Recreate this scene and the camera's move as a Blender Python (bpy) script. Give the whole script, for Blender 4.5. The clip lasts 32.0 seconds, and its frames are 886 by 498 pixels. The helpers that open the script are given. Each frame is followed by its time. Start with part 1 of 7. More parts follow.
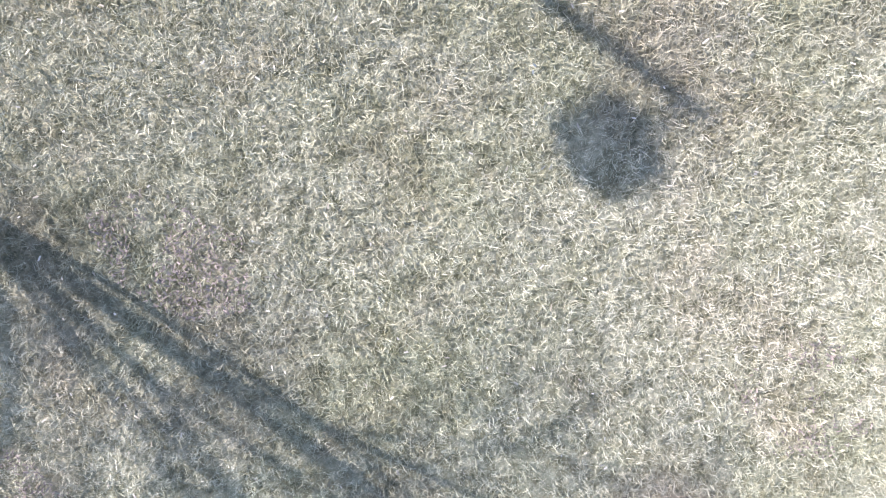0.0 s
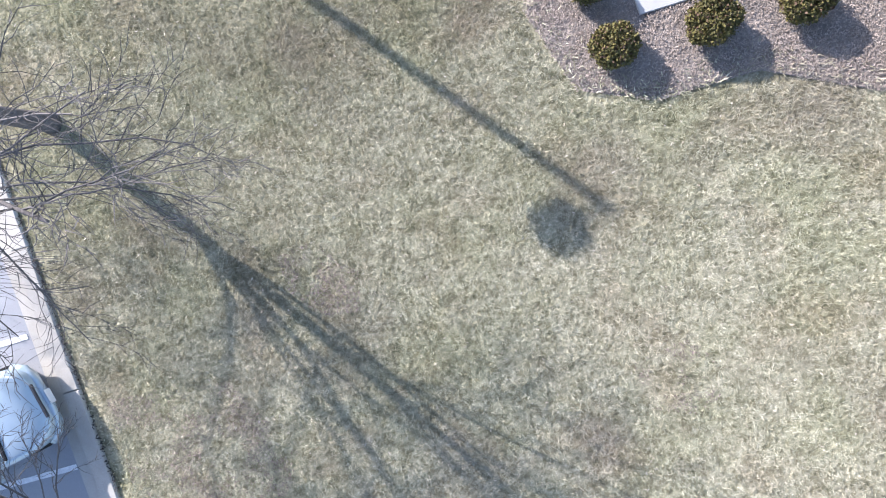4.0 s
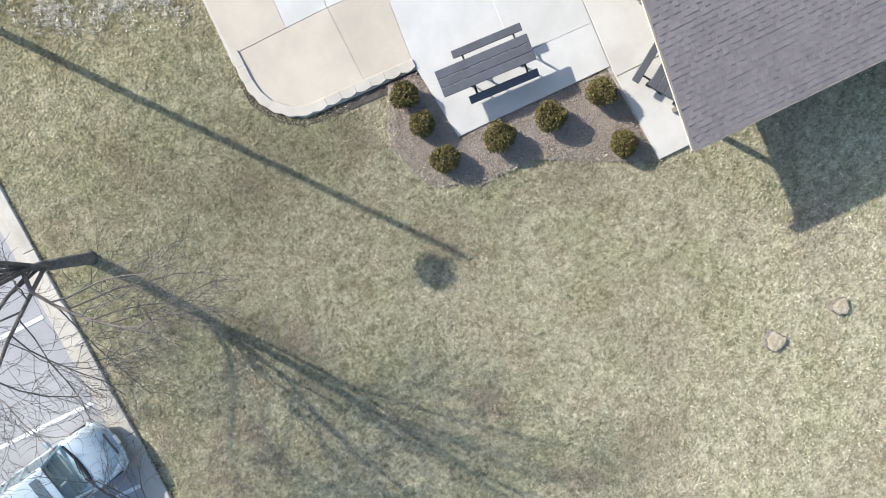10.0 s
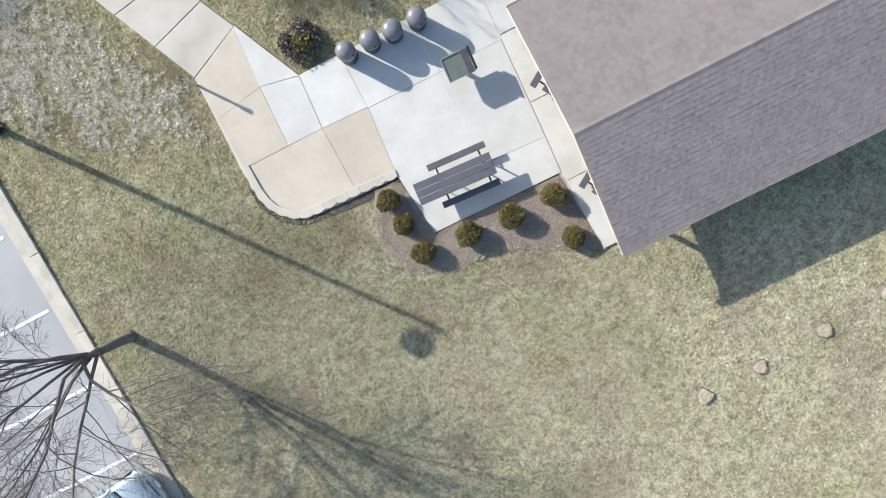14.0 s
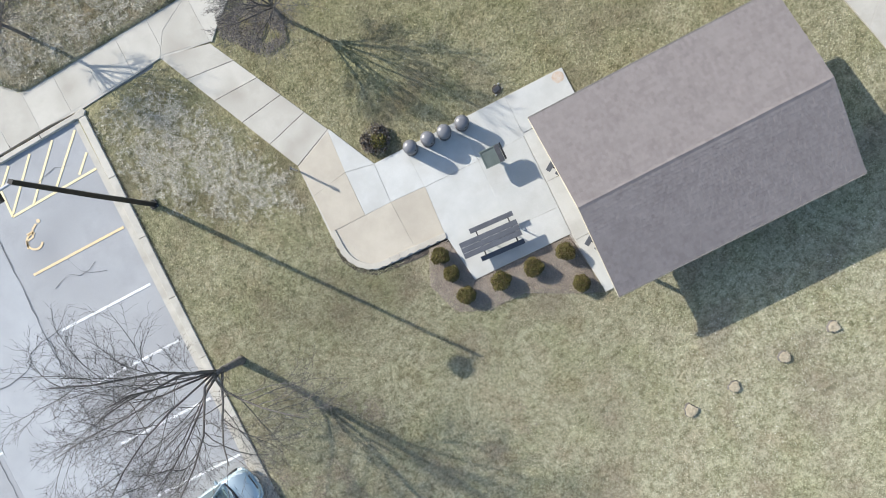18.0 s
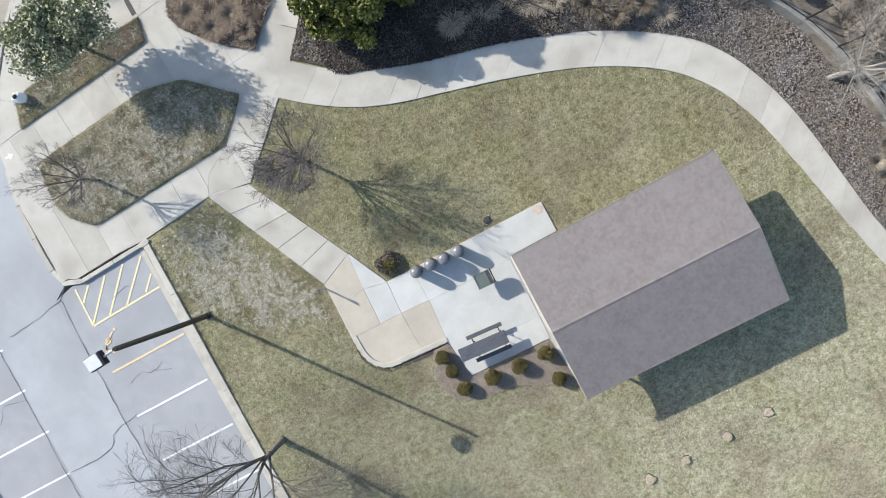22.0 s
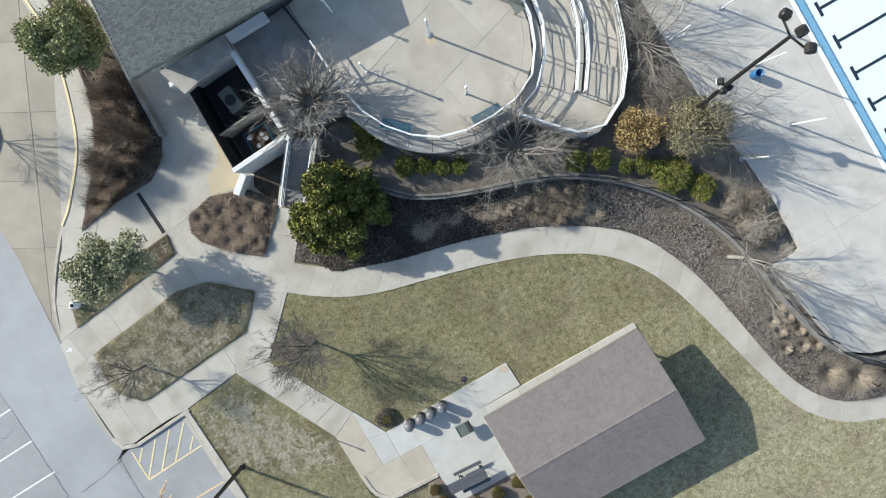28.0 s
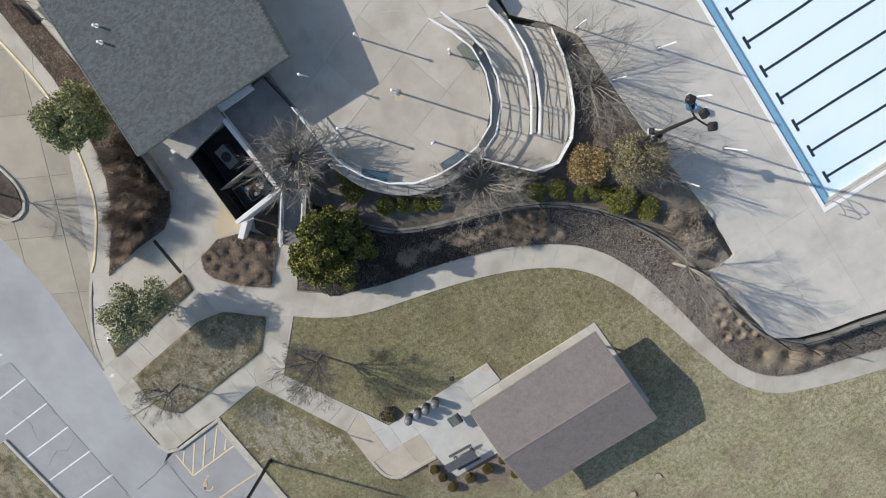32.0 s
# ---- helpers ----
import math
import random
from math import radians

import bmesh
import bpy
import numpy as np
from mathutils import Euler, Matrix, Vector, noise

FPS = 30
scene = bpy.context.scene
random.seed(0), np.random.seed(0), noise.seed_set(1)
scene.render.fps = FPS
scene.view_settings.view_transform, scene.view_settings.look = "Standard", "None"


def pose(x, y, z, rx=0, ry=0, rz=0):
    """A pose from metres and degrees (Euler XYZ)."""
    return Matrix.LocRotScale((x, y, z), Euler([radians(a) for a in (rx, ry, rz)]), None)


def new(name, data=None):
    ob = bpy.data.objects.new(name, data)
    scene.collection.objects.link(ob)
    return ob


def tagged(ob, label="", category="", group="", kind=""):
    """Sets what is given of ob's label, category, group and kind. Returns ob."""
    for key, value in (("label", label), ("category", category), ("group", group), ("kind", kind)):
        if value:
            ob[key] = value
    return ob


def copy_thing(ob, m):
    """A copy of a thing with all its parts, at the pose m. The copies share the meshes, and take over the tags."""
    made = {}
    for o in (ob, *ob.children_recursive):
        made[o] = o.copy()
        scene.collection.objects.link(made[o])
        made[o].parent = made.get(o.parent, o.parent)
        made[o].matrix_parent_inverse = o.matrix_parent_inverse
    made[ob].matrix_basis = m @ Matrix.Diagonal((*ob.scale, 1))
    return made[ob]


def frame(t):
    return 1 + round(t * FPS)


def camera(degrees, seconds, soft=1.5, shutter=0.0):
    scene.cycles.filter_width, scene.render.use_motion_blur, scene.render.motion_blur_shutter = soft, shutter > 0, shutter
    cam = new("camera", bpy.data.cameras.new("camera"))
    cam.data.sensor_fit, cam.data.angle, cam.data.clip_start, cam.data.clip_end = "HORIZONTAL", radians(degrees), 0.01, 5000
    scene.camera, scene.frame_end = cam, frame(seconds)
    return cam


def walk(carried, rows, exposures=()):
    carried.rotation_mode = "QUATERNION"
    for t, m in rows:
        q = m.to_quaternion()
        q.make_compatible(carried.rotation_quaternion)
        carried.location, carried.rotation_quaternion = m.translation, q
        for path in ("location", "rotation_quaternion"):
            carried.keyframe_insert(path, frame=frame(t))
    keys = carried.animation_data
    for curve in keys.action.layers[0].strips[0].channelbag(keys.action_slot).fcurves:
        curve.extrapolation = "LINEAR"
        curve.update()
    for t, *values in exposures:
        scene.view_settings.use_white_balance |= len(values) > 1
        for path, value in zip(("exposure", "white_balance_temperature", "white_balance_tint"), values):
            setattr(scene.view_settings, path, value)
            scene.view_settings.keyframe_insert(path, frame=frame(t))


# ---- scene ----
# exposure of the flight: seconds, stops
EXPOSURES = [(0.0, 1.57, 5750, 20), (3.0, 1.53, 5750, 20), (6.0, 1.31, 6100, 13), (9.0, 1.22, 6280, 11), (14.0, 1.12, 6320, 9), (21.0, 0.94, 6230, 8), (23.0, 0.97, 6230, 9), (24.0, 0.75, 6280, 8), (25.5, 0.56, 6350, 6), (27.0, 0.48, 6400, 6), (28.0, 0.72, 6350, 5), (29.0, 0.48, 6400, 7), (30.5, 0.42, 6450, 9), (32.0, 0.38, 6550, 9)]
# camera and its flight: seconds, place, turn
PATH = [
    (0.0, 5.321, -12.060, 5.561, -8.846, -1.012, -18.078),
    (0.5, 5.846, -12.170, 6.100, -8.404, 3.379, -18.330),
    (1.0, 6.223, -12.127, 6.585, -7.937, 4.021, -18.722),
    (1.5, 6.373, -12.041, 7.122, -7.007, 4.672, -18.617),
    (2.0, 6.362, -12.302, 7.725, -9.162, 4.083, -18.244),
    (2.5, 6.438, -12.187, 8.240, -8.003, 4.526, -18.199),
    (3.0, 6.689, -11.848, 8.697, -8.853, 5.483, -18.919),
    (3.5, 6.376, -11.486, 9.379, -6.620, 5.373, -17.948),
    (5.5, 5.454, -11.206, 11.637, -6.204, 1.377, -16.131),
    (6.0, 5.743, -10.977, 12.087, -5.164, 1.236, -17.003),
    (6.5, 5.926, -11.014, 12.578, -6.328, 1.138, -16.777),
    (7.0, 6.174, -10.636, 12.975, -5.528, 1.474, -17.102),
    (7.5, 6.604, -10.507, 13.396, -6.531, 0.485, -17.421),
    (8.0, 6.613, -10.792, 13.908, -7.330, 0.716, -16.616),
    (8.5, 6.923, -11.140, 14.451, -8.839, 0.982, -16.549),
    (9.0, 7.261, -10.656, 14.873, -7.356, 0.171, -20.169),
    (9.5, 7.530, -10.292, 15.201, -7.046, -0.429, -25.620),
    (10.0, 8.086, -10.522, 15.630, -5.656, -0.483, -25.941),
    (10.5, 7.249, -10.963, 16.133, -7.065, 0.666, -25.880),
    (11.0, 7.073, -10.907, 16.547, -6.500, 0.929, -25.877),
    (11.5, 7.773, -10.711, 16.975, -5.793, 0.174, -25.894),
    (12.0, 7.636, -10.499, 17.446, -8.110, 0.951, -25.985),
    (12.5, 7.066, -9.691, 17.895, -7.521, 2.278, -26.131),
    (13.0, 7.777, -9.461, 18.139, -10.068, 2.190, -26.306),
    (13.5, 9.648, -8.897, 18.127, -7.272, 0.084, -26.206),
    (14.0, 10.364, -7.829, 18.278, -7.545, 0.056, -26.909),
    (14.5, 9.547, -7.016, 18.565, -10.416, 2.351, -26.697),
    (16.5, 9.321, -8.880, 22.064, -0.328, 2.399, -27.194),
    (17.0, 9.592, -8.274, 22.696, -0.032, 2.345, -27.303),
    (17.5, 9.792, -7.891, 23.334, -1.037, 2.125, -27.264),
    (18.0, 9.810, -7.210, 23.986, -2.041, 2.065, -27.209),
    (18.5, 9.766, -6.335, 24.590, -2.330, 1.895, -27.239),
    (19.0, 9.438, -5.101, 25.235, -2.568, 2.701, -27.283),
    (19.5, 9.948, -4.325, 25.774, -3.508, 2.352, -27.114),
    (20.0, 10.703, -3.545, 26.373, -3.966, 2.723, -27.995),
    (20.5, 11.790, -2.992, 26.955, -2.696, 2.837, -27.961),
    (21.0, 12.451, -2.615, 27.540, -3.669, 2.772, -28.265),
    (21.5, 12.786, -2.092, 28.162, -5.392, 3.766, -27.981),
    (22.0, 13.758, -1.344, 28.572, -5.179, 3.303, -28.312),
    (22.5, 14.878, -0.355, 28.900, -5.209, 3.609, -28.157),
    (23.0, 16.150, 0.418, 29.131, -6.438, 3.527, -28.743),
    (23.5, 17.669, 2.001, 29.750, -0.714, 3.275, -29.421),
    (24.0, 17.709, 2.644, 30.424, -3.518, 3.095, -28.511),
    (24.5, 18.320, 2.984, 30.904, -3.749, 2.648, -27.949),
    (26.5, 19.617, 3.934, 33.098, -6.977, 2.548, -28.329),
    (27.0, 19.707, 4.921, 33.489, -7.078, 2.609, -27.612),
    (27.5, 19.496, 6.177, 33.871, -8.580, 3.538, -28.294),
    (28.0, 20.504, 7.547, 33.960, -6.655, 2.657, -32.302),
    (28.5, 21.548, 8.152, 34.150, -7.166, 0.717, -35.376),
    (29.0, 21.187, 8.819, 34.574, -8.785, 2.171, -35.580),
    (29.5, 21.392, 9.020, 35.074, -11.234, 1.270, -35.924),
    (30.0, 21.648, 9.697, 35.437, -10.965, 0.830, -36.278),
    (30.5, 21.669, 10.865, 36.035, -11.019, 2.999, -36.550),
    (31.0, 23.571, 11.359, 36.354, -10.091, 1.700, -36.740),
    (31.5, 25.057, 11.336, 36.916, -13.042, 0.741, -36.466),
    (32.0, 25.416, 11.894, 37.656, -13.236, 2.223, -36.294),
]
cam = camera(76.62, 32.0, soft=1.05)
walk(cam, [(r[0], pose(*r[1:])) for r in PATH], EXPOSURES)
# ---------------------------------------------------------------- light
SUN_EL = radians(26.5)
world = bpy.data.worlds.new("sky")
scene.world = world
world.use_nodes = True
sky = world.node_tree.nodes.new("ShaderNodeTexSky")
sky.sky_type, sky.sun_disc = "NISHITA", False
sky.sun_elevation, sky.sun_rotation = SUN_EL, math.atan2(-0.60, 0.80)
world.node_tree.links.new(sky.outputs[0], world.node_tree.nodes["Background"].inputs[0])
world.node_tree.nodes["Background"].inputs[1].default_value = 0.13
lamp = bpy.data.lights.new("sun", "SUN")
lamp.energy, lamp.angle, lamp.color = 4.2, radians(0.55), (1.0, 0.94, 0.85)
sun = new("sun", lamp)
sun.location = (-20, 25, 40)
sun.rotation_euler = Vector((0.60 * math.cos(SUN_EL), -0.80 * math.cos(SUN_EL), -math.sin(SUN_EL))).to_track_quat("-Z", "Y").to_euler()
rng = random.Random(7)
nrg = np.random.default_rng(7)

# ---------------------------------------------------------------- materials


def material(name, col, col2=None, rough=0.85, scale=6.0, fine=60.0, bump=0.3, metal=0.0, island=0.0, obrand=0.0, stain=None, stain_scale=0.5, stain_amt=0.5, spec=0.3, bump_dist=0.01, edge=0.45, green=None, mottle=None):
    """Two scales of variation: a broad mottling between two colours, a fine grain, an optional stain, and relief."""
    m = bpy.data.materials.new(name)
    m.use_nodes = True
    nt = m.node_tree
    b = nt.nodes["Principled BSDF"]
    b.inputs["Roughness"].default_value, b.inputs["Metallic"].default_value = rough, metal
    b.inputs["Specular IOR Level"].default_value = spec
    col2 = col2 or tuple(c * 0.8 for c in col)
    tc = nt.nodes.new("ShaderNodeNewGeometry")
    n1 = nt.nodes.new("ShaderNodeTexNoise")
    n1.inputs["Scale"].default_value, n1.inputs["Detail"].default_value, n1.inputs["Roughness"].default_value = scale, 6, 0.65
    n2 = nt.nodes.new("ShaderNodeTexNoise")
    n2.inputs["Scale"].default_value, n2.inputs["Detail"].default_value = fine, 3
    for n in (n1, n2):
        nt.links.new(tc.outputs["Position"], n.inputs["Vector"])
    add = nt.nodes.new("ShaderNodeMath")
    add.operation = "MULTIPLY_ADD"
    nt.links.new(n2.outputs["Fac"], add.inputs[0])
    add.inputs[1].default_value = 0.8
    sub = nt.nodes.new("ShaderNodeMath")
    sub.operation = "SUBTRACT"
    nt.links.new(n1.outputs["Fac"], sub.inputs[0])
    sub.inputs[1].default_value = 0.4
    nt.links.new(sub.outputs[0], add.inputs[2])
    fac = add.outputs[0]
    if island or obrand:
        src = tc.outputs["Random Per Island"] if island else nt.nodes.new("ShaderNodeObjectInfo").outputs["Random"]
        ad2 = nt.nodes.new("ShaderNodeMath")
        ad2.operation = "MULTIPLY_ADD"
        nt.links.new(src, ad2.inputs[0])
        ad2.inputs[1].default_value = island or obrand
        nt.links.new(fac, ad2.inputs[2])
        s2 = nt.nodes.new("ShaderNodeMath")
        s2.operation = "SUBTRACT"
        nt.links.new(ad2.outputs[0], s2.inputs[0])
        s2.inputs[1].default_value = (island or obrand) / 2
        fac = s2.outputs[0]
    ramp = nt.nodes.new("ShaderNodeValToRGB")
    ramp.color_ramp.elements[0].position, ramp.color_ramp.elements[1].position = 0.5 - edge / 2, 0.5 + edge / 2
    ramp.color_ramp.elements[0].color, ramp.color_ramp.elements[1].color = (*col2, 1), (*col, 1)
    nt.links.new(fac, ramp.inputs[0])
    out = ramp.outputs[0]
    if stain:
        n3 = nt.nodes.new("ShaderNodeTexNoise")
        n3.inputs["Scale"].default_value, n3.inputs["Detail"].default_value = stain_scale, 5
        nt.links.new(tc.outputs["Position"], n3.inputs["Vector"])
        r3 = nt.nodes.new("ShaderNodeMapRange")
        r3.inputs["From Min"].default_value, r3.inputs["From Max"].default_value, r3.inputs["To Max"].default_value = 0.5, 0.68, stain_amt
        nt.links.new(n3.outputs["Fac"], r3.inputs["Value"])
        mx = nt.nodes.new("ShaderNodeMix")
        mx.data_type = "RGBA"
        nt.links.new(r3.outputs[0], mx.inputs["Factor"])
        nt.links.new(out, mx.inputs["A"])
        mx.inputs["B"].default_value = (*stain, 1)
        out = mx.outputs["Result"]
    if green:
        # the sward is greener and denser towards the north of the lawn
        sx = nt.nodes.new("ShaderNodeSeparateXYZ")
        nt.links.new(tc.outputs["Position"], sx.inputs[0])
        n4 = nt.nodes.new("ShaderNodeTexNoise")
        n4.inputs["Scale"].default_value, n4.inputs["Detail"].default_value = 0.35, 4
        nt.links.new(tc.outputs["Position"], n4.inputs["Vector"])
        wv = nt.nodes.new("ShaderNodeMath")
        wv.operation = "MULTIPLY_ADD"
        nt.links.new(n4.outputs["Fac"], wv.inputs[0])
        wv.inputs[1].default_value = 14.0
        nt.links.new(sx.outputs["Y"], wv.inputs[2])
        r4 = nt.nodes.new("ShaderNodeMapRange")
        r4.inputs["From Min"].default_value, r4.inputs["From Max"].default_value, r4.inputs["To Max"].default_value = -8.0, 8.0, 0.85
        nt.links.new(wv.outputs[0], r4.inputs["Value"])
        m4 = nt.nodes.new("ShaderNodeMix")
        m4.data_type, m4.blend_type = "RGBA", "MULTIPLY"
        nt.links.new(r4.outputs[0], m4.inputs["Factor"])
        nt.links.new(out, m4.inputs["A"])
        m4.inputs["B"].default_value = (*green, 1)
        out = m4.outputs["Result"]
    for k, (tint, size, lo, hi) in enumerate(mottle or ()):
        # patches of another growth or of thatch, of their own size
        n5 = nt.nodes.new("ShaderNodeTexNoise")
        n5.inputs["Scale"].default_value, n5.inputs["Detail"].default_value, n5.inputs["Roughness"].default_value = size, 5, 0.6
        of = nt.nodes.new("ShaderNodeVectorMath")
        of.inputs[1].default_value = (17.0 * k + 3.0, 9.0 * k, 0.0)
        nt.links.new(tc.outputs["Position"], of.inputs[0])
        nt.links.new(of.outputs[0], n5.inputs["Vector"])
        r5 = nt.nodes.new("ShaderNodeMapRange")
        r5.inputs["From Min"].default_value, r5.inputs["From Max"].default_value = lo, hi
        nt.links.new(n5.outputs["Fac"], r5.inputs["Value"])
        m5 = nt.nodes.new("ShaderNodeMix")
        m5.data_type, m5.blend_type = "RGBA", "MULTIPLY"
        nt.links.new(r5.outputs[0], m5.inputs["Factor"])
        nt.links.new(out, m5.inputs["A"])
        m5.inputs["B"].default_value = (*tint, 1)
        out = m5.outputs["Result"]
    nt.links.new(out, b.inputs["Base Color"])
    if bump:
        bp = nt.nodes.new("ShaderNodeBump")
        bp.inputs["Strength"].default_value, bp.inputs["Distance"].default_value = bump, bump_dist
        nt.links.new(n2.outputs["Fac"], bp.inputs["Height"])
        nt.links.new(bp.outputs[0], b.inputs["Normal"])
    return m


M_GRASS = material("dormant_turf", (0.47, 0.43, 0.30), (0.21, 0.2, 0.12), 0.95, 2.4, 13, 1.0, stain=(0.25, 0.212, 0.155), stain_scale=0.32, stain_amt=0.7, bump_dist=0.05, edge=0.45, green=(0.65, 0.64, 0.53), mottle=(((0.87, 0.90, 0.80), 0.45, 0.45, 0.7), ((0.93, 0.87, 0.86), 0.7, 0.5, 0.7), ((0.77, 0.77, 0.735), 3.4, 0.48, 0.64), ((0.68, 0.68, 0.64), 9.0, 0.48, 0.6)))
M_BLADE = material("grass_blade", (0.74, 0.69, 0.515), (0.26, 0.25, 0.158), 0.8, 2.2, 9, 0, island=0.85, edge=0.75, stain=(0.355, 0.30, 0.225), stain_scale=0.32, stain_amt=0.62, green=(0.65, 0.645, 0.52), mottle=(((0.87, 0.90, 0.80), 0.45, 0.45, 0.7), ((0.93, 0.87, 0.86), 0.7, 0.5, 0.7), ((0.77, 0.77, 0.735), 3.4, 0.48, 0.64), ((0.68, 0.68, 0.64), 9.0, 0.48, 0.6)))
M_PALE = material("bleached_grass", (0.82, 0.765, 0.645), (0.42, 0.38, 0.305), 0.8, 2, 6, 0, island=0.7, edge=0.8)
M_TURF2 = material("worn_turf", (0.33, 0.297, 0.215), (0.115, 0.107, 0.072), 0.95, 1.6, 12, 1.0, bump_dist=0.06, edge=0.4, mottle=(((0.55, 0.56, 0.48), 0.9, 0.48, 0.6), ((0.95, 0.84, 0.74), 0.6, 0.45, 0.65)))
M_ASPHALT = material("weathered_asphalt", (0.375, 0.382, 0.392), (0.315, 0.322, 0.331), 0.9, 0.5, 90, 0.5, stain=(0.235, 0.24, 0.247), stain_scale=0.12, stain_amt=0.7)
M_STALL = material("stall_asphalt", (0.345, 0.347, 0.353), (0.275, 0.277, 0.282), 0.9, 0.7, 90, 0.5, stain=(0.20, 0.20, 0.205), stain_scale=0.35, stain_amt=0.5)
M_SEAL = material("crack_sealer", (0.15, 0.15, 0.155), (0.085, 0.085, 0.09), 0.7, 3, 60, 0.3)
M_CONC = material("sidewalk_concrete", (0.475, 0.448, 0.395), (0.375, 0.35, 0.304), 0.9, 1.2, 70, 0.25, obrand=0.32, stain=(0.27, 0.243, 0.20), stain_scale=0.6, stain_amt=0.6)
M_CONCW = material("fresh_pale_concrete", (0.51, 0.505, 0.48), (0.43, 0.425, 0.40), 0.85, 1.0, 70, 0.2, obrand=0.25, stain=(0.36, 0.34, 0.31), stain_scale=0.8, stain_amt=0.4)
M_CONCF = material("warm_pale_concrete", (0.51, 0.495, 0.455), (0.43, 0.417, 0.38), 0.85, 1.0, 70, 0.2, obrand=0.25, stain=(0.36, 0.33, 0.29), stain_scale=0.8, stain_amt=0.4)
M_BEIGE = material("buff_tinted_concrete", (0.45, 0.402, 0.33), (0.385, 0.342, 0.278), 0.85, 1.0, 70, 0.2, obrand=0.25, stain=(0.335, 0.295, 0.24), stain_scale=0.7, stain_amt=0.4)
M_EDGE = material("pale_edging", (0.45, 0.415, 0.355), (0.37, 0.34, 0.29), 0.85, 1.5, 60, 0.25, stain=(0.31, 0.28, 0.235), stain_scale=1.1, stain_amt=0.4)
M_TAN = material("tan_stain", (0.50, 0.42, 0.29), (0.42, 0.36, 0.265), 0.9, 0.9, 40, 0.2)
M_DECKP = material("sunlit_deck_concrete", (0.53, 0.505, 0.465), (0.44, 0.418, 0.38), 0.9, 0.8, 60, 0.2, obrand=0.3, stain=(0.36, 0.34, 0.305), stain_scale=0.5, stain_amt=0.6)
# plaza concrete with the building's shade put into its darker colour
M_PLAZA = material("shaded_plaza_concrete", (0.27, 0.265, 0.26), (0.19, 0.187, 0.185), 0.9, 0.9, 60, 0.2, stain=(0.13, 0.13, 0.13), stain_scale=0.5, stain_amt=0.6)
# near-black colour for the yard floor
M_DARKFLOOR = material("near_black_floor", (0.045, 0.046, 0.05), (0.02, 0.02, 0.023), 0.8, 1.5, 40, 0.4)
M_DECK = material("pool_deck_concrete", (0.475, 0.44, 0.385), (0.385, 0.352, 0.30), 0.9, 0.8, 60, 0.2, obrand=0.3, stain=(0.31, 0.28, 0.235), stain_scale=0.5, stain_amt=0.6)
M_DRIVE = material("driveway_concrete", (0.37, 0.335, 0.275), (0.295, 0.265, 0.215), 0.9, 0.7, 60, 0.25, obrand=0.3, stain=(0.24, 0.22, 0.19), stain_scale=0.3, stain_amt=0.5)
M_JOINT = material("joint_filler", (0.25, 0.235, 0.21), None, 0.95, 4, 60, 0.3)
M_JOINT2 = material("worn_joint_filler", (0.47, 0.44, 0.39), None, 0.95, 4, 60, 0.3)
M_KERB = material("kerb_concrete", (0.47, 0.44, 0.385), (0.36, 0.335, 0.29), 0.9, 1.5, 60, 0.3, obrand=0.3, stain=(0.28, 0.26, 0.22), stain_scale=1.2, stain_amt=0.5)
M_WALL = material("retaining_wall_concrete", (0.36, 0.345, 0.32), (0.25, 0.24, 0.22), 0.9, 0.9, 50, 0.3, stain=(0.17, 0.16, 0.145), stain_scale=0.7, stain_amt=0.6)
# stained stone of the terrace edge; its grey also shades the yard ledge
M_LEDGE = material("stained_shaded_ledge", (0.40, 0.38, 0.35), (0.27, 0.255, 0.235), 0.9, 1.1, 40, 0.3, stain=(0.20, 0.19, 0.175), stain_scale=1.0, stain_amt=0.6)
M_MULCH = material("bark_mulch", (0.105, 0.086, 0.07), (0.03, 0.025, 0.021), 0.95, 2.5, 35, 1.0, bump_dist=0.06, stain=(0.14, 0.12, 0.10), stain_scale=0.9, stain_amt=0.6)
M_MULCH2 = material("faded_mulch", (0.32, 0.275, 0.23), (0.17, 0.143, 0.118), 0.95, 2.5, 35, 1.0, bump_dist=0.04, stain=(0.20, 0.165, 0.135), stain_scale=1.2, stain_amt=0.5)
M_MULCH3 = material("twiggy_mulch", (0.235, 0.208, 0.172), (0.11, 0.095, 0.079), 0.95, 1.5, 35, 1.0, bump_dist=0.05, stain=(0.09, 0.077, 0.065), stain_scale=0.5, stain_amt=0.7)
M_CHIP = material("wood_chip", (0.25, 0.218, 0.182), (0.055, 0.047, 0.04), 0.9, 1.2, 20, 0, island=0.8, edge=0.8)
M_CHIP3 = material("red_brown_chip", (0.33, 0.255, 0.195), (0.05, 0.037, 0.029), 0.9, 0.9, 20, 0, island=0.8, edge=0.8)
M_MULCH4 = material("red_brown_mulch", (0.16, 0.122, 0.094), (0.05, 0.038, 0.03), 0.95, 1.6, 35, 1.0, bump_dist=0.05, stain=(0.05, 0.04, 0.034), stain_scale=0.7, stain_amt=0.8)
M_BANK = material("violet_grey_mulch", (0.185, 0.16, 0.145), (0.075, 0.064, 0.058), 0.95, 1.8, 30, 1.0, bump_dist=0.05, stain=(0.06, 0.05, 0.044), stain_scale=0.55, stain_amt=0.8, mottle=(((0.6, 0.57, 0.55), 1.6, 0.47, 0.62), ((0.9, 0.85, 0.8), 0.5, 0.5, 0.62)))
M_GREYWOOD = material("weathered_grey_timber", (0.20, 0.185, 0.165), (0.13, 0.118, 0.105), 0.8, 4, 50, 0.4)
